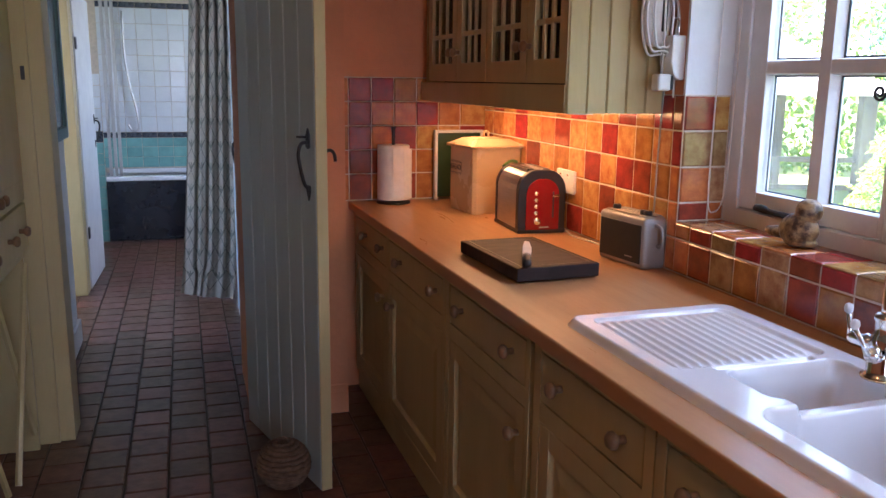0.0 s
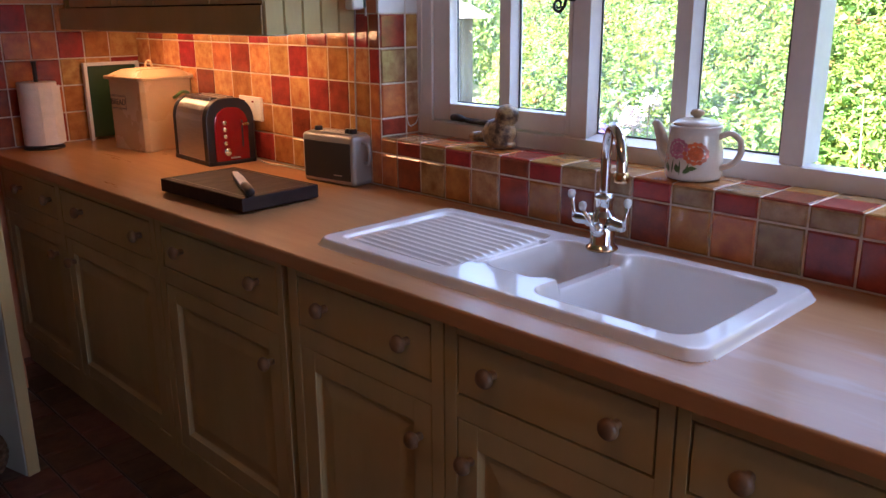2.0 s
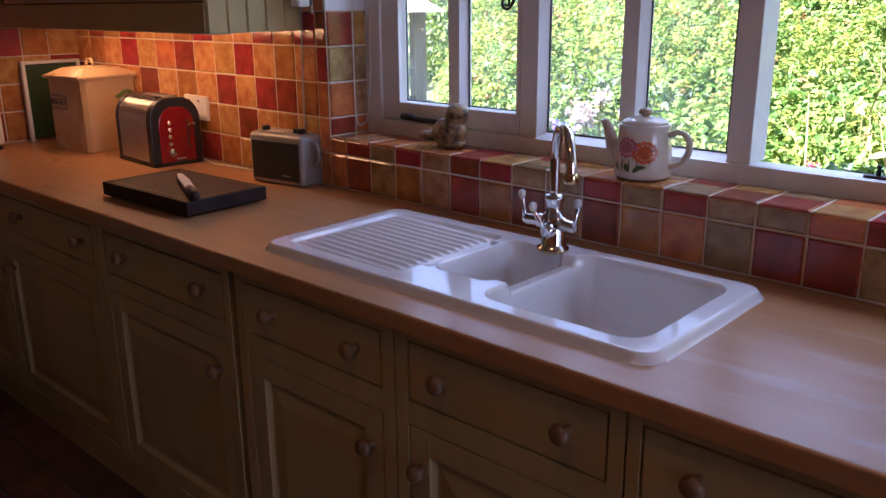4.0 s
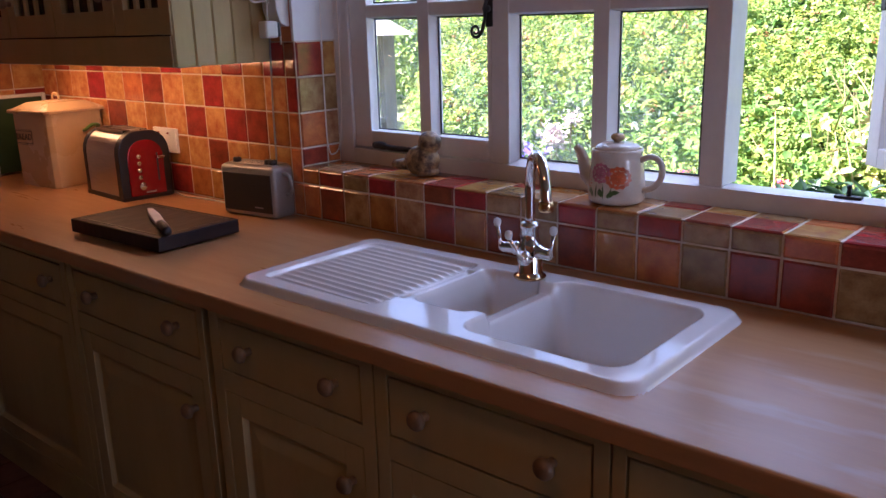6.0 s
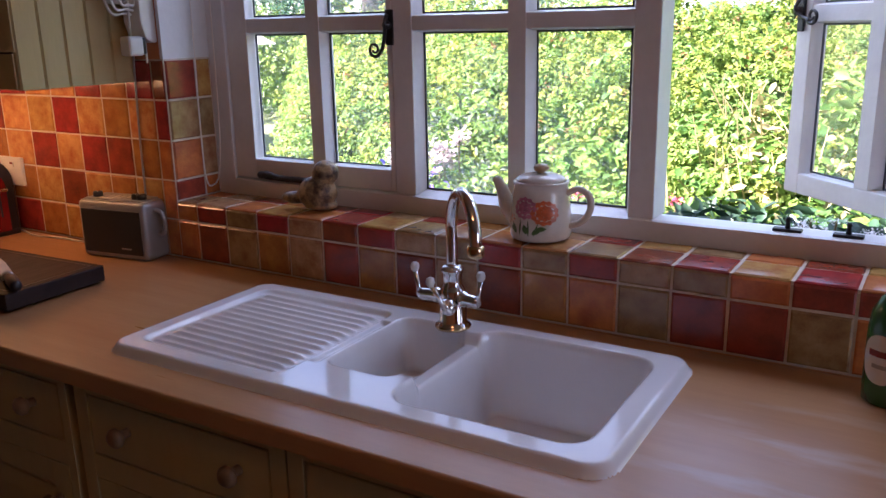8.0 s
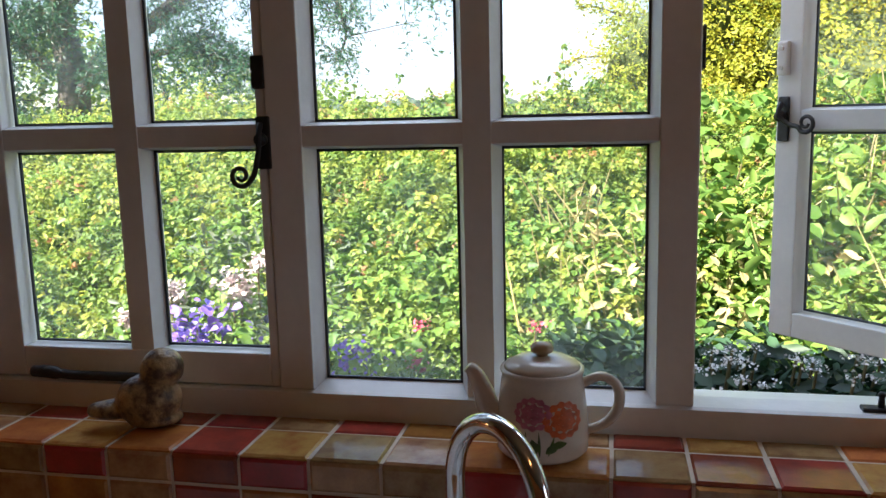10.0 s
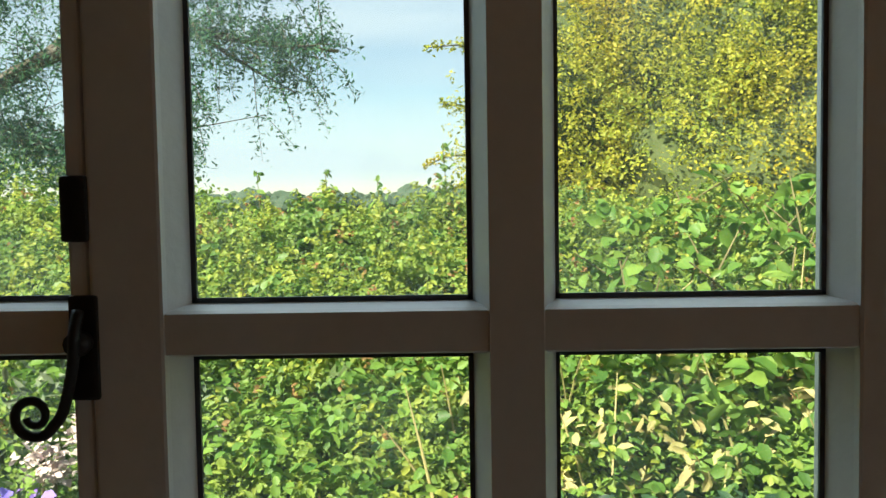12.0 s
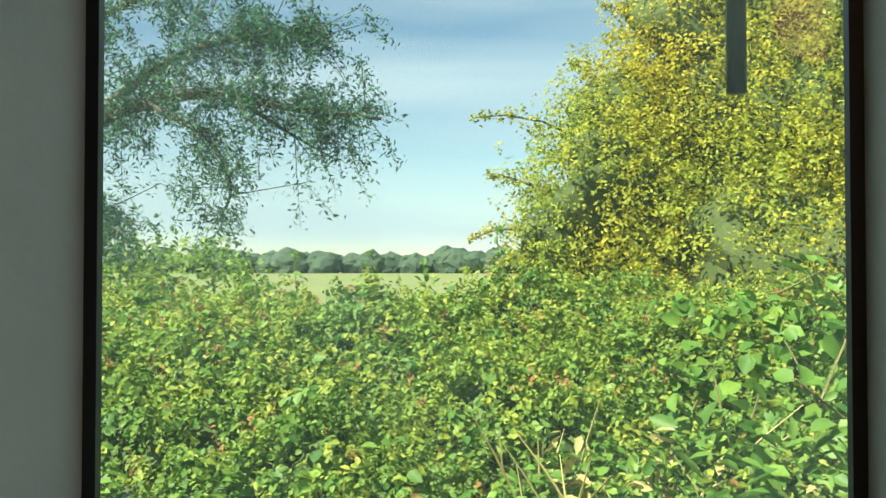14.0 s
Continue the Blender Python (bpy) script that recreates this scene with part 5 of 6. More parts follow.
tree = thing("willow_tree", (12.0, 9.4, -0.25), "tall grey-green willow with drooping branches", "tree")
part("trunk", tube(smooth_path([(0, 0, 0), (0.1, 0.05, 1.2), (0.0, -0.15, 2.4), (0.1, 0.1, 3.9), (0.2, 0.3, 6.2)], 5), [0.36 - 0.013 * i for i in range(21)], 12), LEAF["bark"], tree, "grey willow trunk", True)
boughs = [[(0, -0.1, 2.3), (0, -1.5, 3.2), (0, -2.65, 3.85), (-0.1, -4.1, 4.2), (-0.1, -5.35, 4.0), (-0.1, -6.5, 3.85)],
          [(-0.1, -3.4, 4.1), (-0.3, -4.3, 3.6), (-0.4, -4.65, 2.95), (-0.4, -4.45, 2.45)],
          [(0, -2.4, 3.7), (0.2, -3.6, 4.7), (0.1, -4.8, 5.0), (0.1, -5.8, 4.95)],
          [(0.1, 0, 3.5), (0.4, -1.6, 4.8), (0.5, -3.2, 5.7), (0.3, -5.0, 6.0)],
          [(0, -0.1, 2.2), (-0.5, -1.3, 2.6), (-0.8, -2.5, 2.75), (-0.9, -3.4, 2.45)],
          [(0, 0.2, 2.6), (-0.4, 1.3, 3.6), (-0.6, 2.6, 4.0), (-0.7, 3.6, 3.6)],
          [(0, 0, 3.0), (-0.8, -0.6, 3.9), (-1.4, -1.4, 4.3), (-1.7, -2.3, 4.0)],
          [(0.1, 0.1, 4.0), (0.3, 1.4, 5.0), (0.2, 2.8, 5.4)],
          [(-0.2, -0.2, 3.4), (-0.9, 0.0, 3.3), (-1.3, 0.1, 2.7), (-1.4, 0.1, 2.0)],
          [(-0.2, 0.9, 3.2), (-0.9, 1.1, 3.0), (-1.2, 1.3, 2.3)],
          [(0, -4.6, 4.15), (0.2, -5.2, 3.75), (0.2, -5.9, 3.35)]]
pts, limb, twigs = [], bmesh.new(), bmesh.new()
for n_, line in enumerate(boughs):
    path = smooth_path(line, 6)
    r0 = (0.15, 0.05, 0.08, 0.10, 0.09, 0.10, 0.09, 0.07, 0.05, 0.05, 0.04)[n_]
    tube(path, [r0 * (1 - 0.88 * i / len(path)) for i in range(len(path))], 7, bm=limb)
    for k in range((150, 46, 120, 120, 110, 100, 90, 70, 110, 80, 16)[n_]):
        t = gen.uniform(0.22, 1.0) if n_ not in (1, 8, 10) else gen.uniform(0.0, 1.0)
        q = np.array(path[int(t * (len(path) - 1))])
        w = np.array((gen.normal() * 0.30, gen.normal() * 0.30 - 0.10, gen.normal() * 0.22 + 0.06))
        drop = gen.uniform(0.12, 0.62)
        c = q + w
        e = c + w * 0.4 + np.array((0, -0.05, -drop))
        tube([q, c, c * 0.4 + e * 0.6, e], [0.008, 0.005, 0.0035, 0.002], 4, bm=twigs)
        m = int(64 * drop) + 44
        tt = gen.uniform(0, 1, m)[:, None]
        pts.append(np.where(tt < 0.35, q + (c - q) * tt / 0.35, c + (e - c) * (tt - 0.35) / 0.65) + gen.normal(size=(m, 3)) * 0.068)
part("limb", limb, LEAF["bark"], tree, "spreading limbs")
part("twigs", twigs, LEAF["bark"], tree, "thin drooping twigs")
leaves("crown", np.concatenate(pts), 0.029, LEAF["willow"], 2.7, 0.2, tree, kind="", simple=True)

# a darker shrub bank far to the side, behind the flower bed
bank = thing("shrub_bank", (12.0, 11.5, -0.25), "dark green shrubs behind the summer house", "shrubs", kind="stuff")
p, d = blob_points(36000, [(2, 0, 1.6, 2.0), (3.5, -2.5, 1.3, 1.7), (1, 3, 1.8, 2.3), (5.5, -4.2, 1.0, 1.5), (-1, 6, 2.0, 2.6), (-3, 9, 2, 2.6)])
leaves("foliage", p[p[:, 2] > 0], 0.085, LEAF["hedge"], 1.6, 0.5, bank, kind="stuff", out=d[p[:, 2] > 0])

# summer house with a shingled roof
house = thing("summer_house", (7.5, 11.0, -0.79), "open timber summer house with a pale shingled roof", "summer house", turn=-20)
wood = mat("weathered_timber", (0.16, 0.14, 0.11), 0.8, vary=0.2, scale=4, stretch=(1, 1, 0.2))
shingle = mat("pale_shingle", (0.55, 0.52, 0.47), 0.85, vary=0.15, scale=5, island=0.2)
for x, y in ((-1.65, -1.65), (1.65, -1.65), (-1.65, 1.65), (1.65, 1.65), (-1.65, 0), (0, -1.65)):
    part("post", box(x - 0.09, x + 0.09, y - 0.09, y + 0.09, 0.5, 2.15, 0.01), wood, house)
for k in range(7):
    z0, z1 = 2.12 + k * 0.17, 2.12 + (k + 1) * 0.17 + 0.03
    r0, r1 = 1.95 - 0.26 * k, 1.95 - 0.26 * (k + 1)
    b = bmesh.new()
    lo = [b.verts.new((sx * r0, sy * r0, z0)) for sx, sy in ((-1, -1), (1, -1), (1, 1), (-1, 1))]
    hi = [b.verts.new((sx * max(r1, 0.02), sy * max(r1, 0.02), z1)) for sx, sy in ((-1, -1), (1, -1), (1, 1), (-1, 1))]
    for i in range(4):
        b.faces.new((lo[i], lo[(i + 1) % 4], hi[(i + 1) % 4], hi[i]))
    b.faces.new(lo)
    part("roof_course", b, shingle, house, "course of pale shingles")
for z in (0.90, 1.26):
    part("rail", box(-1.6, 1.6, -1.69, -1.62, z, z + 0.07, 0.01), wood, house)
    part("rail", box(-1.69, -1.62, -1.6, 1.6, z, z + 0.07, 0.01), wood, house)
for k in range(9):
    part("baluster", box(-1.68, -1.63, -1.1 + k * 0.27, -1.06 + k * 0.27, 0.95, 1.27), wood, house)

# far wood along the field's edge
b = bmesh.new()
rg = random.Random(3)
for k in range(64):
    y = -70 + k * 4.2 + rg.uniform(-1.5, 1.5)
    r = rg.uniform(3.0, 5.2)
    bmesh.ops.create_icosphere(b, subdivisions=3, radius=1.0, matrix=Matrix.LocRotScale((245 + rg.uniform(-8, 8), y, rg.uniform(1.6, 3.4)), None, (r, r * 1.2, r * rg.uniform(0.7, 1.1))))
for vv in b.verts:
    vv.co += 1.1 * noise.noise_vector(vv.co * 0.45) + 0.7 * noise.noise_vector(vv.co * 1.3)
setting("backdrop", b, LEAF["far"], "line of distant trees at the field's edge", "trees")

# hanging rod outside the window, from the eaves
rod = thing("hanging_rod", (1.80, 1.398, 1.797), "thin dark rod hanging from the eaves outside", "rod")
part("rod_bar", tube([(0, 0, 0), (0, 0, 0.40), (0.0, 0, 0.803)], 0.0042, 8), M["iron"], rod, "", True)

# ---- things on the worktop ----
bin_ = thing("bread_bin", (1.358, 3.570, WT), "cream enamel bread bin with printed label and green handles", "bread bin", turn=8)
part("bin_body", prism([(-0.098, -0.095), (-0.085, -0.108), (0.085, -0.108), (0.098, -0.095), (0.098, 0.095), (0.085, 0.108), (-0.085, 0.108), (-0.098, 0.095)], 0.0, 0.252, "z", bevel=0.004), M["enamel"], bin_)
b = prism([(-0.110, -0.108), (-0.098, -0.120), (0.098, -0.120), (0.110, -0.108), (0.110, 0.108), (0.098, 0.120), (-0.098, 0.120), (-0.110, 0.108)], 0.250, 0.262, "z", bevel=0.004)
lo = [(-0.10, -0.11), (0.10, -0.11), (0.10, 0.11), (-0.10, 0.11)]
b2 = bmesh.new()
ra = [b2.verts.new((x, y, 0.261)) for x, y in lo]
rb = [b2.verts.new((x * 0.62, y * 0.62, 0.284)) for x, y in lo]
rc = [b2.verts.new((x * 0.3, y * 0.3, 0.288)) for x, y in lo]
for r, s in ((ra, rb), (rb, rc)):
    for i in range(4):
        b2.faces.new((r[i], r[(i + 1) % 4], s[(i + 1) % 4], s[i]))
b2.faces.new(rc)
lid = part("lid", join(b, b2), M["enamel"], bin_, "domed cream enamel lid")
part("lid_ring", tube(smooth_path([(0, -0.02, 0.288), (0, -0.016, 0.306), (0, 0, 0.312), (0, 0.016, 0.306), (0, 0.02, 0.288)], 4), 0.004, 8), M["enamel"], lid, "small lid handle", True)
part("side_handle", tube(smooth_path([(0.02, -0.106, 0.185), (0.014, -0.130, 0.190), (0.03, -0.142, 0.205), (0.06, -0.130, 0.200), (0.065, -0.106, 0.185)], 4), 0.006, 8), M["green_enamel"], bin_, "green enamel side handle", True)


def words(text, size, material, parent, m, name="lettering", thick=0.0004):
    cu = bpy.data.curves.new(name, "FONT")
    cu.body, cu.size, cu.extrude, cu.align_x, cu.align_y = text, size, thick, "CENTER", "CENTER"
    tmp = new(name, cu)
    me = bpy.data.meshes.new_from_object(tmp.evaluated_get(bpy.context.evaluated_depsgraph_get()))
    bpy.data.objects.remove(tmp)
    me.materials.append(material)
    ob = new(name, me)
    ob.parent = parent
    ob.matrix_basis = m
    return ob


ON_WEST = Matrix(((0, 0, -1, 0), (-1, 0, 0, 0), (0, 1, 0, 0), (0, 0, 0, 1)))
words("BREAD", 0.030, M["dark_print"], bin_, Matrix.Translation((-0.0995, 0.045, 0.170)) @ ON_WEST)
b = bmesh.new()
for a in ((0.093, 0.094, 0.148, 0.192), (-0.003, -0.002, 0.148, 0.192), (-0.003, 0.094, 0.148, 0.150), (-0.003, 0.094, 0.190, 0.192), (-0.003, 0.094, 0.144, 0.145), (-0.003, 0.094, 0.195, 0.196)):
    box(-0.0993, -0.0978, *a, bm=b)
part("label_frame", b, M["dark_print"], bin_, "printed frame round the word")

bin_.scale = (1.20, 1.10, 1.10)
toaster = thing("toaster", (1.374, 3.108, WT), "steel toaster with red end panel and black trim", "toaster", turn=-3)
toaster.scale = (1.06, 1.12, 1.20)
arch = lambda w, h, r=0.065: [(-w, 0.012), (w, 0.012)] + [(w - r + r * math.cos(a), h - r + r * math.sin(a)) for a in np.linspace(0.05, math.pi / 2, 7)] + [(-w + r - r * math.sin(a), h - r + r * math.cos(a)) for a in np.linspace(0, math.pi / 2 - 0.05, 7)]
part("steel_shell", prism(arch(0.084, 0.192), -0.09, 0.115, "y"), M["steel"], toaster, "brushed steel shell")
part("end_trim", prism(arch(0.087, 0.196), -0.118, -0.088, "y", bevel=0.003), M["black"], toaster, "black end moulding")
part("end_trim", prism(arch(0.086, 0.194), 0.113, 0.135, "y", bevel=0.003), M["black"], toaster, "black end moulding")
part("red_panel", prism(arch(0.061, 0.170, 0.052), -0.124, -0.117, "y", bevel=0.002), M["red_gloss"], toaster, "glossy red control panel")
for x in (-0.028, 0.030):
    part("bread_slot", box(x - 0.014, x + 0.014, -0.07, 0.095, 0.186, 0.1955, 0.002), M["black"], toaster, "dark bread slot")
    part("slot_rim", box(x - 0.018, x - 0.0145, -0.075, 0.10, 0.189, 0.197, 0.001), M["steel"], toaster)
part("base", box(-0.088, 0.088, -0.120, 0.136, 0.0, 0.014, 0.004), M["black"], toaster, "black base")
for z in (0.125, 0.105, 0.085, 0.065):
    part("button", lathe([(0.006, -0.130), (0.007, -0.127), (0.007, -0.123)], 12, (-0.026, 0, z), "y"), M["chrome"], toaster, "chrome button", True)
part("dial", lathe([(0.011, -0.134), (0.012, -0.130), (0.012, -0.123)], 16, (-0.022, 0, 0.040), "y"), M["chrome"], toaster, "chrome browning dial", True)
part("lever_slot", box(0.036, 0.041, -0.1255, -0.123, 0.05, 0.13), M["black"], toaster)
part("lever", box(0.026, 0.052, -0.150, -0.126, 0.116, 0.124, 0.003), M["chrome"], toaster, "chrome lever")
part("maker_bar", box(-0.01, 0.024, -0.1255, -0.1235, 0.018, 0.022), M["silver"], toaster, "small grey lettering bar")

radio = thing("radio", (1.447, 2.448, WT), "grey portable radio with silver rim and carrying handle", "radio", turn=8)
part("case", box(-0.052, 0.052, -0.115, 0.115, 0.0, 0.158, 0.018, segments=4), M["silver"], radio, "silver-grey case", True)
part("speaker_grille", box(-0.0545, -0.050, -0.101, 0.101, 0.016, 0.134, 0.002), M["grey_plastic"], radio, "dark grey speaker grille")
part("top_plate", box(-0.038, 0.038, -0.098, 0.098, 0.156, 0.161, 0.002), M["silver"], radio)
part("tuning_scale", box(-0.030, 0.006, -0.050, 0.052, 0.160, 0.1625, 0.001), M["paper"], radio, "pale tuning scale")
for k in range(5):
    part("scale_mark", box(-0.026, 0.002, -0.040 + 0.02 * k, -0.038 + 0.02 * k, 0.162, 0.1632), M["black"], radio)
for y in (-0.078, -0.060, 0.075):
    part("knob", lathe([(0.013, 0.160), (0.013, 0.172), (0.010, 0.175)], 18, (-0.012, y, 0)), M["black"], radio, "black control knob", True)
    part("knob_cap", lathe([(0.008, 0.175), (0.007, 0.1765)], 16, (-0.012, y, 0)), M["chrome"], radio, "", True)
part("handle", tube(smooth_path([(-0.01, -0.112, 0.135), (-0.008, -0.135, 0.128), (-0.005, -0.142, 0.095), (0, -0.128, 0.07), (0.0, -0.114, 0.07)], 5), 0.006, 8), M["silver"], radio, "folded carrying handle", True)
part("name_bar", box(-0.0552, -0.054, -0.065, -0.030, 0.030, 0.034), M["silver"], radio, "small lettering bar")

board = thing("carving_board", (1.098, 2.482, WT), "dark stained carving board with a juice groove", "cutting board", turn=3.2)
part("slab", box(-0.130, 0.130, -0.216, 0.216, 0.006, 0.045, 0.004), M["dark_wood"], board)
b = bmesh.new()
for a in ((-0.112, -0.107, -0.198, 0.198), (0.107, 0.112, -0.198, 0.198), (-0.107, 0.107, -0.198, -0.193), (-0.107, 0.107, 0.193, 0.198)):
    box(*a, 0.0445, 0.0458, bm=b)
part("juice_groove", b, M["black"], board, "dark juice groove")
for x, y in ((-0.10, -0.17), (0.10, -0.17), (-0.10, 0.17), (0.10, 0.17)):
    part("rubber_foot", lathe([(0.012, 0.0), (0.012, 0.0065)], 12, (x, y, 0)), M["black"], board)
peel = thing("kitchen_knife", (1.068, 2.405, WT + 0.046), "steel-gripped kitchen knife with a black end lying on the board", "knife", turn=-22.5)
part("handle", tube([(0, -0.168, 0.012), (0, -0.160, 0.013), (0, -0.10, 0.013), (0, -0.072, 0.011)], [0.008, 0.013, 0.014, 0.011], 12), M["black"], peel, "black end", True)
part("bolster", tube([(0, -0.076, 0.012), (0, -0.060, 0.012)], [0.0125, 0.0135], 12), M["steel"], peel, "steel collar", True)
part("blade", prism([(-0.013, -0.062), (0.013, -0.062), (0.015, 0.06), (0.009, 0.150), (-0.006, 0.165), (-0.012, 0.10)], 0.002, 0.016, "z", bevel=0.003), M["paper"], peel, "pale blade guard")

roll = thing("paper_towel", (1.02, 3.865, WT), "white kitchen paper roll on a black stand", "kitchen roll")
part("stand_base", lathe([(0.078, 0), (0.078, 0.006), (0.070, 0.012), (0.02, 0.014)], 32), M["black"], roll, "black metal base", True)
part("paper_roll", lathe([(0.018, 0.018), (0.073, 0.018), (0.0735, 0.02), (0.0735, 0.262), (0.072, 0.264), (0.018, 0.264)], 40), M["paper"], roll, "white paper roll", True)
part("loose_sheet", prism([(-0.02, -0.0745), (0.03, -0.0715), (0.069, -0.045), (0.080, -0.02), (0.0815, -0.02), (0.0705, -0.047), (0.031, -0.0735), (-0.02, -0.076)], 0.024, 0.250, "z"), M["paper"], roll, "loose end of the paper")
part("pole", tube([(0, 0, 0.01), (0, 0, 0.325), (0, 0, 0.345)], [0.008, 0.008, 0.011], 10), M["black"], roll, "black pole", True)

tray = thing("green_tray", (1.35, 3.925, WT + 0.001), "dark green tray with a white rim leaning against the end wall", "tray")
part("tray_panel", box(-0.105, 0.115, -0.008, 0.006, 0.012, 0.310, 0.002), mat("dark_green_tray", (0.025, 0.065, 0.03), 0.4), tray, "green panel")
for a in ((-0.120, -0.105, 0.0, 0.325), (0.105, 0.120, 0.0, 0.325)):
    part("rim", box(a[0], a[1], -0.016, 0.010, a[2], a[3], 0.003), M["white_plastic"], tray, "white rim")
part("rim", box(-0.105, 0.105, -0.016, 0.010, 0.312, 0.325, 0.003), M["white_plastic"], tray, "white rim")
socket = thing("wall_socket", (WALL - 0.008, 3.022, 1.090), "white double wall socket with red-marked switch", "socket")
part("face_plate", box(-0.012, 0, -0.073, 0.073, -0.043, 0.043, 0.003), M["white_plastic"], socket)
for y in (-0.03, 0.03):
    part("switch", box(-0.016, -0.011, y - 0.008, y + 0.008, 0.012, 0.030, 0.002), M["white_plastic"], socket)
    part("switch_mark", box(-0.0165, -0.0155, y - 0.006, y + 0.006, 0.023, 0.029), M["red_gloss"], socket, "red switch mark")
part("plug", box(-0.038, -0.012, 0.008, 0.052, -0.035, 0.008, 0.006), M["white_plastic"], socket, "white plug")
cord = thing("white_cable", (1.46, 2.98, WT + 0.004), "thin white cord lying on the worktop", "cable")
part("cable", tube(smooth_path([(0.0, 0.06, 0.0), (0.012, 0.0, 0.0), (-0.012, -0.10, 0.0), (0.006, -0.22, 0.0), (0.004, -0.37, 0.0)], 8), 0.003, 6), M["white_plastic"], cord, "", True)

# teapot with painted flowers
pot_glaze = mat("cream_stoneware_glaze", (0.62, 0.54, 0.44), 0.22, vary=0.06, scale=18, coat=0.3)
pot = thing("teapot", (1.565, 1.266, SILL + 0.003), "cream stoneware teapot painted with pink and orange flowers", "teapot", turn=6)
pot.scale = (1.0, 1.0, 0.87)
part("pot_body", lathe([(0.050, 0.0), (0.058, 0.003), (0.063, 0.010), (0.0635, 0.030), (0.0615, 0.07), (0.057, 0.115), (0.055, 0.130), (0.0575, 0.134), (0.0575, 0.139), (0.053, 0.140)], 40), pot_glaze, pot, "", True)
potlid = part("lid", lathe([(0.053, 0.1395), (0.050, 0.146), (0.038, 0.153), (0.020, 0.157), (0.004, 0.158)], 36), pot_glaze, pot, "domed lid", True)
part("lid_knob", lathe([(0.008, 0.155), (0.008, 0.160), (0.015, 0.164), (0.016, 0.171), (0.012, 0.177), (0.003, 0.179)], 24), mat("tan_glaze", (0.46, 0.33, 0.20), 0.25), potlid, "tan knob", True)
part("spout", tube(smooth_path([(0, 0.052, 0.045), (0, 0.072, 0.065), (0, 0.082, 0.100), (0, 0.094, 0.130), (0, 0.103, 0.138)], 5), [0.020 - 0.00058 * i for i in range(21)], 14), pot_glaze, pot, "curved spout", True)
part("handle", tube(smooth_path([(0, -0.054, 0.112), (0, -0.080, 0.124), (0, -0.102, 0.108), (0, -0.104, 0.075), (0, -0.088, 0.048), (0, -0.060, 0.034)], 5), 0.0075, 10), pot_glaze, pot, "loop handle", True)
painted = dict(pink=mat("pink_underglaze", (0.50, 0.16, 0.22), 0.3, vary=0.2, scale=60), orange=mat("orange_underglaze", (0.62, 0.13, 0.04), 0.3, vary=0.2, scale=60), green=mat("green_underglaze", (0.07, 0.12, 0.02), 0.3, vary=0.2, scale=60))


def on_pot(a, z, r=0.0):
    rad = np.interp(z, (0.03, 0.07, 0.115), (0.0635, 0.0615, 0.057)) + 0.0006 + r
    return Vector((-rad * math.cos(a), rad * math.sin(a), z))


def petal(a, z, da, dz, w, material, name):
    """A petal that lies on the pot's curve, from (a, z), reaching by da and dz."""
    b = bmesh.new()
    n = 6
    left, right = [], []
    ln = math.hypot(da * 0.06, dz) + 1e-6
    pa, pz = -dz / ln, da * 0.06 / ln
    for i in range(n + 1):
        t = i / n
        s = w * math.sin(math.pi * min(1, max(0.02, t)) ** 0.8) * 0.5
        left.append(b.verts.new(on_pot(a + da * t + pa * s / 0.06, z + dz * t + pz * s)))
        right.append(b.verts.new(on_pot(a + da * t - pa * s / 0.06, z + dz * t - pz * s)))
    for i in range(n):
        b.faces.new((left[i], left[i + 1], right[i + 1], right[i]))
    part(name, b, material, pot)


for ca, cz, col, rad, count in ((0.24, 0.084, "pink", 0.027, 12), (-0.46, 0.074, "orange", 0.030, 13), (0.80, 0.055, "orange", 0.011, 6)):
    for ring, (r0, r1, w) in enumerate(((0.62, 1.0, 0.012), (0.25, 0.66, 0.010), (0.0, 0.35, 0.007))):
        for k in range(count - 3 * ring):
            t = 2 * math.pi * (k + 0.5 * ring) / (count - 3 * ring)
            petal(ca + math.cos(t) * rad * r0 / 0.06, cz + math.sin(t) * rad * r0, math.cos(t) * rad * (r1 - r0) / 0.06, math.sin(t) * rad * (r1 - r0), w * rad / 0.024, painted[col], "painted_petal")
for a, z, da, dz, w in ((0.15, 0.024, 0.10, 0.022, 0.013), (-0.05, 0.024, -0.3, 0.016, 0.012), (0.55, 0.022, 0.2, 0.026, 0.011), (0.4, 0.020, -0.02, 0.038, 0.004), (-0.1, 0.02, -0.14, 0.032, 0.004), (-0.18, 0.036, -0.34, 0.002, 0.012), (0.62, 0.03, 0.22, 0.008, 0.011), (0.08, 0.018, 0.02, 0.040, 0.004)):
    petal(a, z, da, dz, w, painted["green"], "painted_leaf")

# pottery bird, one plain shape
b = bmesh.new()
for c, s in (((0, -0.005, 0.042), (0.040, 0.050, 0.042)), ((0, -0.028, 0.092), (0.031, 0.033, 0.031)), ((0, 0.050, 0.030), (0.020, 0.040, 0.015)), ((0, -0.012, 0.012), (0.034, 0.042, 0.012))):
    bmesh.ops.create_icosphere(b, subdivisions=4, radius=1, matrix=Matrix.LocRotScale(c, None, s))
for vv in b.verts:
    vv.co += 0.0018 * noise.noise_vector(vv.co * 60)
    vv.co.z = max(0.0, vv.co.z)
bird = mesh_object("bird_figurine", b, mat("speckled_pottery", (0.34, 0.22, 0.10), 0.35, vary=0.4, scale=42, second=(0.06, 0.03, 0.016), mix=0.35, bump=0.3, bump_scale=120), smooth=True)
md = bird.modifiers.new("fuse", "REMESH")
md.mode, md.voxel_size, md.use_smooth_shade = "VOXEL", 0.003, True
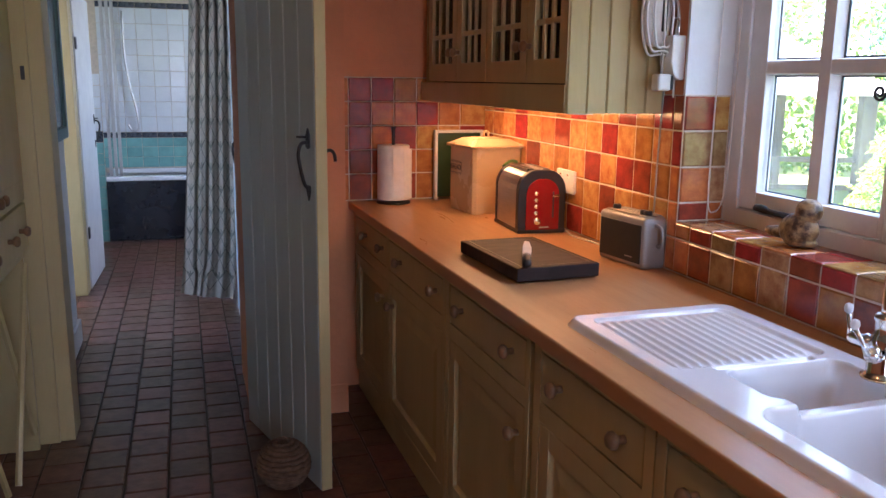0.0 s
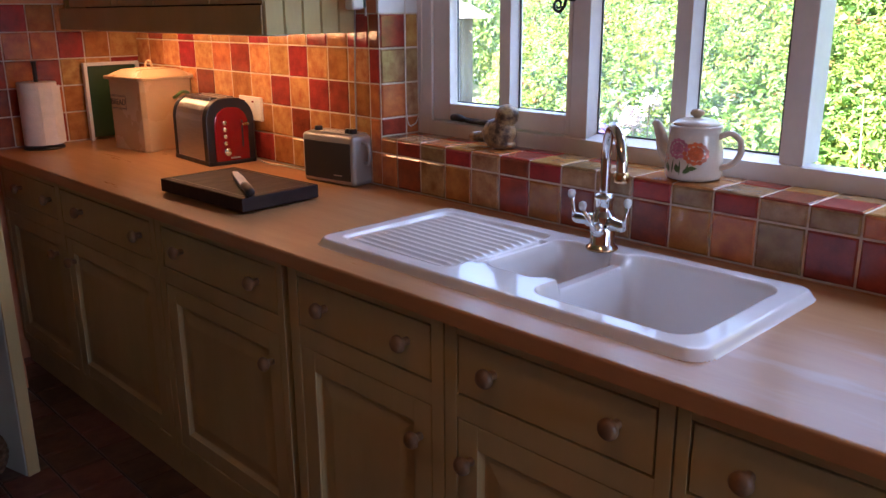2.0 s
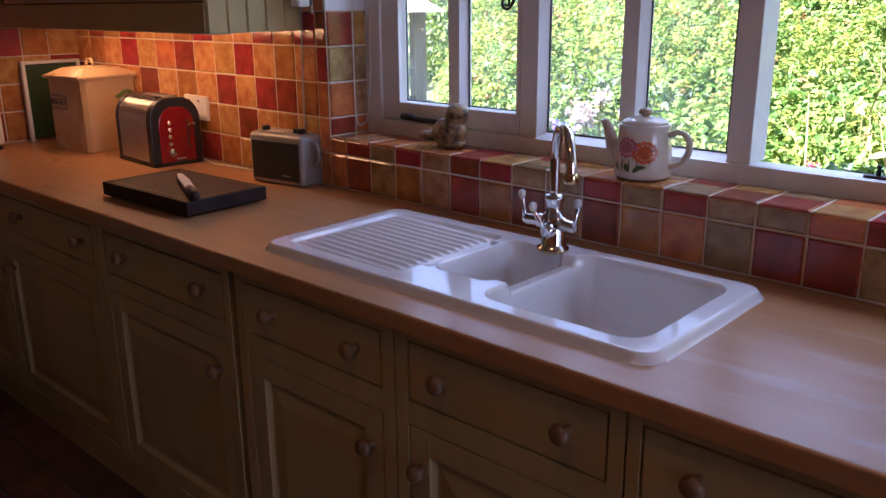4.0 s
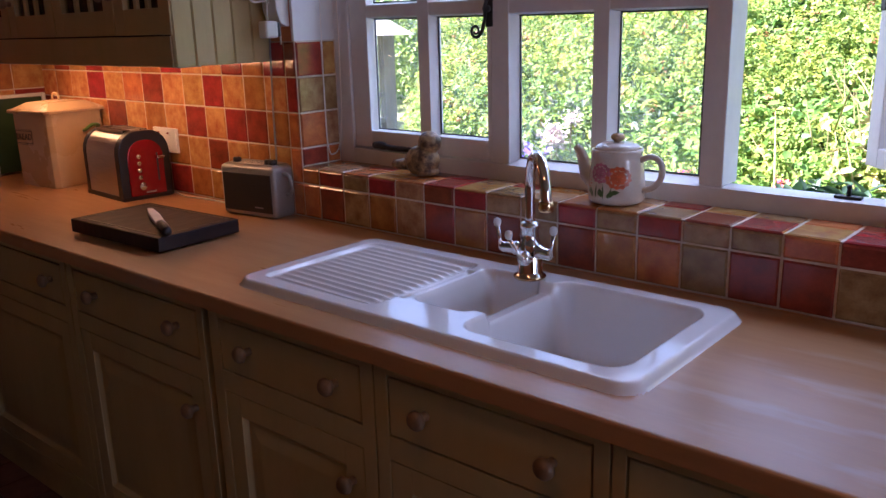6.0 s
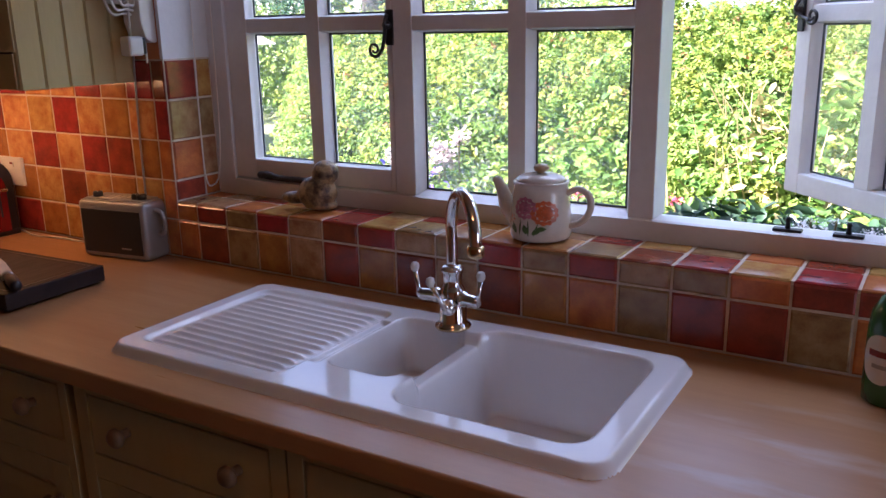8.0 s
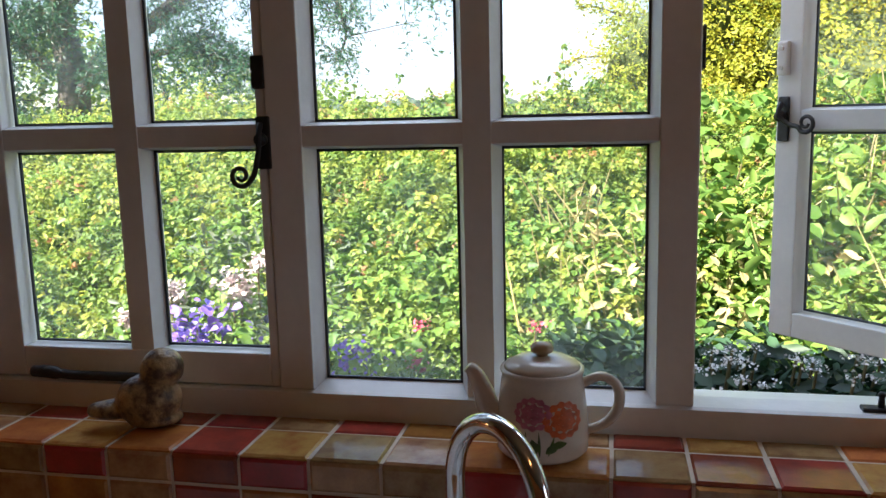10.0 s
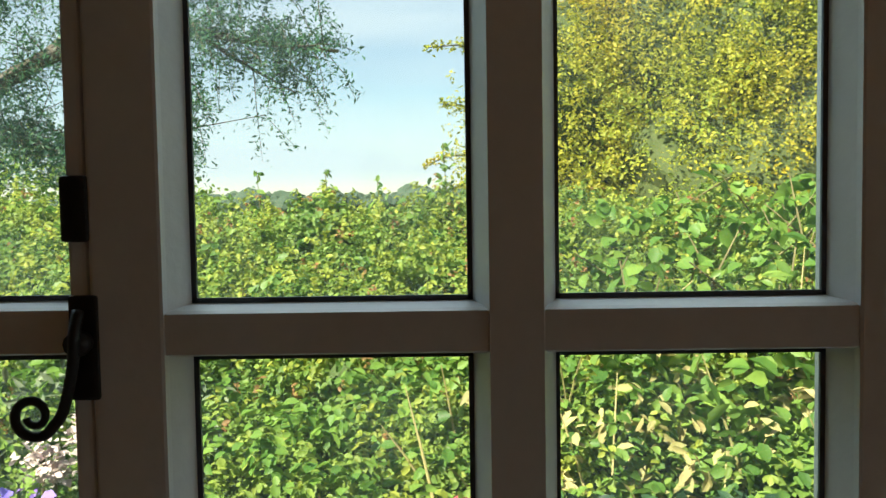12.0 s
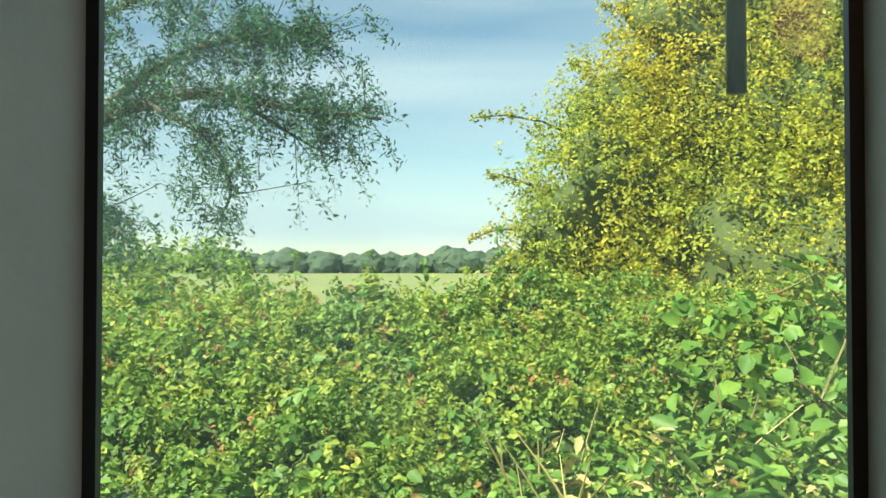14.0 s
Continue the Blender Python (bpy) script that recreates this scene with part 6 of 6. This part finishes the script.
bird.matrix_world = pose(1.576, 1.880, SILL + 0.002, 0, 0, 18)
tagged(bird, "speckled brown pottery bird on the tiled sill", "figurine")

# washing-up bottle
bottle = thing("washing_up_bottle", (1.405, 0.598, WT), "green washing-up liquid bottle with an oval label", "bottle", turn=-25)
green = mat("green_liquid_plastic", (0.015, 0.12, 0.025), 0.15, vary=0.08, coat=0.4)
b = lathe([(0.030, 0), (0.036, 0.004), (0.037, 0.02), (0.037, 0.12), (0.033, 0.15), (0.022, 0.172), (0.013, 0.182), (0.012, 0.19)], 32)
bmesh.ops.scale(b, vec=(0.72, 1.0, 1), verts=b.verts)
part("bottle_body", b, green, bottle, "green translucent plastic body", True)
part("cap", lathe([(0.013, 0.188), (0.014, 0.19), (0.013, 0.205), (0.006, 0.208), (0.005, 0.222), (0.002, 0.223)], 20), M["white_plastic"], bottle, "white cap", True)
lab = bmesh.new()
grid = [[lab.verts.new((-0.72 * 0.0374 * math.cos(a), 0.0374 * math.sin(a), 0.078 + zz * math.sqrt(max(0, 1 - (a / 0.95) ** 2)))) for zz in np.linspace(-0.040, 0.040, 5)] for a in np.linspace(-0.94, 0.94, 15)]
for r, s in zip(grid, grid[1:]):
    for i in range(4):
        lab.faces.new((r[i], r[i + 1], s[i + 1], s[i]))
part("label", lab, M["white_plastic"], bottle, "white oval label", True)
for z, w in ((0.086, 0.55), (0.066, 0.35)):
    b = bmesh.new()
    pts = [(-0.72 * 0.0379 * math.cos(a), 0.0379 * math.sin(a)) for a in np.linspace(-w, w, 9)]
    lo = [b.verts.new((x, y, z - 0.007 * w)) for x, y in pts]
    hi = [b.verts.new((x, y, z + 0.012 * w)) for x, y in pts]
    for i in range(8):
        b.faces.new((lo[i], lo[i + 1], hi[i + 1], hi[i]))
    part("label_bar", b, M["red_gloss"] if z > 0.08 else M["silver"], bottle, "coloured bar of lettering")

# ---- things on the wall by the window ----
mixer = thing("hand_blender", (1.43, 2.392, 1.50), "white hand appliance hanging with its looped cable", "appliance")
b = lathe([(0.020, 0.06), (0.038, 0.075), (0.046, 0.12), (0.048, 0.20), (0.042, 0.27), (0.03, 0.30)], 28)
bmesh.ops.scale(b, vec=(1.0, 0.55, 1), verts=b.verts)
bmesh.ops.translate(b, verts=b.verts, vec=(0, -0.028, 0))
body = part("appliance_body", b, M["white_plastic"], mixer, "white plastic body", True)
part("grip_opening", box(0.004, 0.020, -0.0575, -0.050, 0.10, 0.22, 0.005), M["grey_plastic"], body, "dark grip opening")
part("hook", box(-0.02, 0.02, -0.006, 0.002, 0.14, 0.18, 0.003), M["white_plastic"], mixer)
loop = lambda w, h, y, z: smooth_path([(-w * 0.25, y, z + h), (-w, y - 0.01, z + h * 0.45), (-w * 0.7, y - 0.014, z), (0, y - 0.016, z - 0.008), (w * 0.7, y - 0.014, z), (w, y - 0.01, z + h * 0.45), (w * 0.25, y, z + h)], 6)
for w, h, y, z in ((0.060, 0.25, -0.040, 0.045), (0.050, 0.24, -0.050, 0.055), (0.030, 0.22, -0.058, 0.065)):
    part("cable_loop", tube(loop(w, h, y, z), 0.0035, 6), M["white_plastic"], mixer, "looped white cable", True)
part("hanging_cable", tube([(0.006, -0.062, 0.25), (0.008, -0.064, 0.10), (0.008, -0.060, -0.02)], 0.0032, 6), M["white_plastic"], mixer, "", True)
part("plug", box(-0.016, 0.028, -0.085, -0.045, -0.066, -0.018, 0.009, segments=3), M["white_plastic"], mixer, "hanging white plug")
part("plug_base", box(0.020, 0.036, -0.083, -0.047, -0.063, -0.021, 0.005), M["black"], mixer, "dark plug face")
holder = thing("wall_dispenser", (WALL - 0.001, 2.335, 1.465), "white plastic wall dispenser with rounded lower end", "dispenser")
part("dispenser_body", prism([(-0.036, 0.02), (-0.03, 0.008), (-0.012, 0.0), (0.0, 0.0), (0.0, 0.125), (-0.045, 0.125), (-0.045, 0.05)], -0.032, 0.032, "y", bevel=0.004), M["white_plastic"], holder)
part("clip", tube(smooth_path([(-0.02, -0.02, 0.125), (-0.02, -0.02, 0.16), (-0.02, 0.0, 0.175), (-0.02, 0.018, 0.15), (-0.02, 0.018, 0.125)], 4), 0.003, 6), M["chrome"], holder, "wire clip", True)
part("drip_wire", tube([(-0.012, 0, 0.002), (-0.012, 0, -0.05)], 0.003, 6), M["white_plastic"], holder)
wire = thing("radio_cable", (WALL - 0.013, 2.40, 1.06), "thin grey cable hanging down the tiles to the radio", "cable")
part("cable", tube(smooth_path([(0, 0, 0.0), (0, -0.004, 0.20), (0, -0.02, 0.45), (0, -0.05, 0.70), (0.0, -0.055, 1.2)], 6), 0.0028, 6), M["silver"], wire, "", True)
chain = thing("blind_chain", (1.610, R1 - 0.006, 1.085), "looped beaded blind cord hanging beside the window", "blind cord")
pts = smooth_path([(0.022, -0.030, 1.0), (0.022, -0.028, 0.30), (0.018, -0.020, 0.06), (-0.004, -0.012, 0.0), (-0.026, -0.006, 0.05), (-0.022, -0.004, 0.40), (-0.016, -0.002, 1.0)], 12)
part("cord", tube(pts, 0.0016, 5), M["paper"], chain, "", True)
for p in pts[14:64:2]:
    part("bead", lathe([(0.0008, -0.0024), (0.0026, -0.001), (0.0026, 0.001), (0.0008, 0.0024)], 6, p), M["paper"], chain)

# ---- doorway, hall and bathroom ----


def latch(parent, m, flip=1):
    """A forged thumb latch: plates, bowed grip and thumb piece."""
    g = part("latch_grip", tube(smooth_path([(0, 0, 0.075), (0, -0.025, 0.070), (0, -0.036, 0.040), (0, -0.032, 0.0), (0, -0.018, -0.060), (0, -0.004, -0.080)], 5), 0.0065, 8), M["iron"], parent, "black iron door pull", True)
    g.matrix_basis = m
    part("latch_plate", prism([(-0.016, 0.06), (-0.013, 0.10), (0, 0.122), (0.013, 0.10), (0.016, 0.06), (0, 0.052)], -0.004, 0.001, "y"), M["iron"], g)
    part("latch_plate", prism([(-0.013, -0.07), (-0.015, -0.09), (0, -0.122), (0.015, -0.09), (0.013, -0.07)], -0.004, 0.001, "y"), M["iron"], g)
    part("thumb_piece", box(-0.035 if flip > 0 else 0.0, 0.0 if flip > 0 else 0.035, -0.03, -0.004, 0.088, 0.096, 0.003), M["iron"], g)


D0, D1 = Vector((0.345, 3.665)), Vector((0.546, 2.936))
turn = math.degrees(math.atan2((D1 - D0).y, (D1 - D0).x))
LEN = (D1 - D0).length
kdoor = thing("plank_door", (D0.x, D0.y, 0.008), "pale sage painted plank door standing open with iron latch", "door", turn=turn)
n = 6
for k in range(n):
    x0, x1 = LEN * k / n, LEN * (k + 1) / n
    part("plank", prism([(x0 + 0.0004, -0.012), (x0 + 0.006, -0.020), (x1 - 0.006, -0.020), (x1 - 0.0004, -0.012), (x1 - 0.0004, 0.006), (x0 + 0.0004, 0.006)], 0.0, 2.0, "z"), M["door_paint"], kdoor)
for z in (0.25, 1.0, 1.72):
    part("ledge", box(0.05, LEN - 0.03, 0.006, 0.028, z - 0.06, z + 0.06, 0.004), M["door_paint"], kdoor, "back ledge of the door")
part("door_edge", box(LEN, LEN + 0.006, -0.020, 0.020, 0, 2.0, 0.002), M["cream"], kdoor, "pale worn door edge")
latch(kdoor, pose(LEN - 0.055, -0.021, 1.165))
part("latch_bar", tube(smooth_path([(LEN - 0.06, 0.032, 1.20), (LEN - 0.01, 0.036, 1.215), (LEN + 0.016, 0.040, 1.205), (LEN + 0.026, 0.040, 1.18)], 4), 0.006, 8), M["iron"], kdoor, "latch bar on the far side", True)

hdoor = thing("glazed_door", (0.415, 5.50, 0.008), "pale blue half-glazed door folded back against the wall", "door", turn=-90.5)
part("lower_panel", box(0, 0.90, -0.02, 0.02, 0.0, 0.86, 0.004), M["blue_paint"], hdoor)
for x0, x1 in ((0, 0.09), (0.81, 0.90), (0.43, 0.47)):
    part("stile", box(x0, x1, -0.0195, 0.0195, 0.86, 2.0, 0.003), M["blue_paint"], hdoor)
for z0, z1 in ((0.862, 0.94), (1.22, 1.25), (1.56, 1.59), (1.90, 1.999)):
    part("rail", box(0.09, 0.81, -0.019, 0.019, z0, z1, 0.003), M["blue_paint"], hdoor)
part("pane", box(0.09, 0.81, -0.003, 0.003, 0.94, 1.90), M["glass"], hdoor)
latch(hdoor, pose(0.855, -0.021, 1.05))

cloth = mat("patterned_linen", (0.30, 0.28, 0.23), 0.95, vary=0.05, scale=40, bump=0.15, bump_scale=300)
lines = mat("dark_leaf_print", (0.13, 0.135, 0.11), 0.95, vary=0.1)
curt = thing("hall_curtain", (0.0, 5.93, 0.0), "cream floor-length curtain with dark trellis leaf print", "curtain")


def cloth_at(s, z):
    """A point on the hanging cloth: s runs across its width."""
    w = 0.33 - 0.10 * max(0, min(1, (z - 0.4) / 1.9))
    x = 0.035 + 0.16 * max(0, min(1, z / 2.2)) ** 0.7 + s * w + (0.02 * math.sin(9 * s) if z < 0.2 else 0)
    y = -0.36 * s * 0.6 + 0.016 * math.sin(s * 31 + 0.6 * math.sin(z * 2)) + 0.007 * math.sin(s * 57 + z)
    return Vector((x, y, z))


b = bmesh.new()
NS, NZ = 70, 44
grid = [[b.verts.new(cloth_at(i / NS, 0.012 + 2.2 * j / NZ)) for j in range(NZ + 1)] for i in range(NS + 1)]
for i in range(NS):
    for j in range(NZ):
        b.faces.new((grid[i][j], grid[i + 1][j], grid[i + 1][j + 1], grid[i][j + 1]))
part("cloth", b, cloth, curt, "", True)


def print_line(p, q, w):
    """A printed stroke on the cloth, from p to q in (s, z)."""
    b = bmesh.new()
    n_ = 7
    L_, R_ = [], []
    d = Vector((q[0] - p[0], (q[1] - p[1]) / 1.2))
    nx, nz = -d.y / max(d.length, 1e-6), d.x / max(d.length, 1e-6)
    for i in range(n_ + 1):
        t = i / n_
        s, z = p[0] + (q[0] - p[0]) * t, p[1] + (q[1] - p[1]) * t
        lift = Vector((0, -0.004, 0))
        L_.append(b.verts.new(cloth_at(s + nx * w * 2.2, z + nz * w) + lift))
        R_.append(b.verts.new(cloth_at(s - nx * w * 2.2, z - nz * w) + lift))
    for i in range(n_):
        b.faces.new((L_[i], L_[i + 1], R_[i + 1], R_[i]))
    return b


for j in range(15):
    for i in range(5):
        z, s = 0.06 + 0.145 * j, 0.0 + 0.2 * i
        motif = bmesh.new()
        for p, q, w in (((s, z), (s + 0.19, z + 0.14), 0.0028), ((s + 0.19, z), (s, z + 0.14), 0.0028), ((s + 0.1, z + 0.08), (s + 0.05, z + 0.12), 0.005), ((s + 0.1, z + 0.08), (s + 0.15, z + 0.12), 0.005), ((s + 0.1, z + 0.09), (s + 0.1, z + 0.125), 0.004)):
            if q[0] <= 1.0 and p[0] <= 1.0 and q[1] < 2.2:
                join(motif, print_line(p, q, w))
        if motif.verts:
            part("printed_motif", motif, lines, curt)
        else:
            motif.free()
part("curtain_rod", tube([(-0.1, 0.03, 2.215), (0.45, -0.2, 2.215)], 0.012, 10), M["iron"], curt)

# bathroom: bath, tiles, screen
BX0, BX1 = -0.56, 1.28
bath = thing("bathtub", (0, 0, 0), "white bath with a black side panel", "bathtub")
part("side_panel", box(BX0, BX1, 8.00, 8.02, 0.015, 0.545, 0.003), M["navy"], bath, "glossy black bath panel")
b = box(BX0, BX1, 7.985, 8.06, 0.548, 0.590, 0.012)
box(BX0, BX1, 8.64, 8.70, 0.548, 0.590, 0.012, bm=b)
box(BX0, BX0 + 0.07, 8.06, 8.64, 0.548, 0.589, 0.004, bm=b)
box(BX1 - 0.07, BX1, 8.06, 8.64, 0.548, 0.589, 0.004, bm=b)
box(BX0 + 0.07, BX1 - 0.07, 8.06, 8.64, 0.20, 0.22, bm=b)
part("bath_rim", b, M["enamel_white"], bath, "white enamel rim")
tw_ = tagged(mesh_object("bath_tiles_back", box(-0.71, 1.3, 8.712, 8.719, 0.55, 2.25), M["grout"]), "white and sea-green tiles with a dark border over the bath", "wall tiles", "", "structure")
north = lambda x, z: Matrix(((1, 0, 0, x), (0, 0, -1, 8.712), (0, 1, 0, z), (0, 0, 0, 1)))
for k in range(14):
    x = -0.70 + k * 0.142
    for z0, h, material in ((0.600, 0.095, "bath_green"), (0.698, 0.095, "bath_green"), (0.796, 0.082, "bath_green"), (0.882, 0.05, "bath_border"), (2.085, 0.05, "bath_border")):
        lay_tile(tw_, north(x, z0), 0.139, h, 0.006, M[material])
    for r in range(8):
        lay_tile(tw_, north(x, 0.936 + r * 0.1435), 0.139, 0.140, 0.006, M["bath_white"])
ts = tagged(mesh_object("bath_tiles_end", box(-0.71, BX0 - 0.001, 8.03, 8.04, 0.0, 2.25), M["grout"]), "white and sea-green tiles beside the bath", "wall tiles", "", "structure")
for r in range(15):
    z = 0.008 + r * 0.098
    lay_tile(ts, Matrix(((1, 0, 0, -0.706), (0, 0, -1, 8.03), (0, 1, 0, z), (0, 0, 0, 1))), 0.142, 0.094, 0.006, M["bath_green" if z < 0.82 else "bath_border" if z < 0.9 else "bath_white"])
screen = thing("shower_screen", (-0.47, 8.02, 0.592), "chrome-framed folding shower screen on the bath", "shower screen")
for x in (-0.045, 0.0, 0.040):
    part("screen_post", box(x - 0.013, x + 0.013, -0.012, 0.012, 0, 1.5, 0.004), M["steel"], screen, "chrome post")
part("screen_glass", box(-0.032, -0.013, -0.003, 0.003, 0.01, 1.49), M["glass"], screen)
hose = thing("shower_hose", (-0.33, 8.66, 0.95), "grey shower hose hanging in a loop", "shower hose")
part("hose", tube(smooth_path([(-0.06, 0, 1.1), (-0.05, 0, 0.6), (0.02, 0, 0.2), (0.03, 0, 0.02), (-0.02, 0, 0.0), (-0.06, 0, 0.06)], 6), 0.010, 8), M["steel"], hose, "", True)
bdoor = thing("bathroom_door", (-0.565, 6.25, 0.008), "white bathroom door folded open with black hinges", "door", turn=88)
part("leaf", box(0, 0.72, -0.02, 0.02, 0, 1.98, 0.004), M["window_paint"], bdoor)
for z in (0.35, 1.62):
    part("hinge", box(-0.006, 0.05, -0.028, -0.02, z, z + 0.08, 0.003), M["iron"], bdoor, "black iron hinge")
latch(bdoor, pose(0.65, -0.021, 1.05))
frame_pic = thing("framed_panel", (-0.498, 4.57, 1.14), "dark teal framed panel on the hall wall", "picture frame")
b = box(0, 0.035, -0.38, -0.32, 0, 0.95, 0.004)
box(0, 0.035, 0.32, 0.38, 0, 0.95, 0.004, bm=b)
box(0, 0.034, -0.32, 0.32, 0, 0.06, 0.004, bm=b)
box(0, 0.034, -0.32, 0.32, 0.89, 0.95, 0.004, bm=b)
part("frame", b, M["teal"], frame_pic, "dark teal frame")
part("panel", box(0.004, 0.018, -0.32, 0.32, 0.06, 0.89), mat("green_panel", (0.035, 0.11, 0.11), 0.25, vary=0.1), frame_pic, "blue-green panel")

# painted cupboard beside the doorway
cab = thing("tall_cupboard", (-0.95, 2.55, 0), "tall cream painted cupboard with wooden knobs", "cupboard")
b = box(0, 0.46, 0, 0.02, 0, 2.05)
box(0, 0.46, 1.03, 1.05, 0, 2.05, bm=b)
box(0, 0.02, 0.02, 1.03, 0, 2.05, bm=b)
box(0, 0.46, 0.02, 1.03, 2.03, 2.05, bm=b)
box(0, 0.46, 0.02, 1.03, 0.78, 0.80, bm=b)
part("carcass", b, M["cream"], cab, "cream painted carcass")
for y0, y1, ky in ((0.01, 0.525, 0.49), (0.528, 1.04, 0.565)):
    d = part("cupboard_door", box(0.462, 0.482, y0, y1, 1.0, 2.04, 0.003), M["cream"], cab)
    part("door_panel", box(0.480, 0.486, y0 + 0.07, y1 - 0.07, 1.08, 1.95, 0.005), M["cream"], d)
    kn = knob(d, 0, 0)
    kn.matrix_basis = pose(0.483, ky, 1.06, 0, 0, 180)
    w = part("drawer", box(0.462, 0.482, y0, y1, 0.82, 0.99, 0.003), M["cream"], cab)
    for q in (0.3, 0.7):
        kn = knob(w, 0, 0)
        kn.matrix_basis = pose(0.483, y0 + (y1 - y0) * q, 0.905, 0, 0, 180)
    part("brace", tube([(0.468, y0 + 0.03, 0.08), (0.468, y1 - 0.03, 0.76)], 0.012, 6), M["cream"], cab, "crossed brace")
    part("brace", tube([(0.448, y1 - 0.03, 0.08), (0.448, y0 + 0.03, 0.76)], 0.012, 6), M["cream"], cab, "crossed brace")
part("catch", box(0.0, 0.014, 0, 0.012, 0, 0.05, 0.002), M["iron"], cab, "black iron catch").matrix_basis = pose(0.50, 1.07, 1.44)

# woven ball-shaped basket on the floor by the door
b = bmesh.new()
bask = thing("wicker_basket", (0.405, 3.02, 0.0), "small round woven basket on the tiled floor", "basket")
wick = mat("woven_cane", (0.22, 0.13, 0.07), 0.75, vary=0.25, scale=40)
for k in range(13):
    a = -1.25 + 2.5 * k / 12
    r, z = 0.088 * math.cos(a) + 0.003, 0.088 + 0.084 * math.sin(a)
    ring = [(r * math.cos(t), r * math.sin(t), z + 0.002 * math.sin(t * 12)) for t in np.linspace(0, 2 * math.pi, 37)]
    part("cane_ring", tube(ring, 0.0085, 6), wick, bask, "", True)
part("lid_loop", tube(smooth_path([(-0.02, 0, 0.172), (0, 0, 0.19), (0.02, 0, 0.172)], 4), 0.004, 6), wick, bask, "", True)
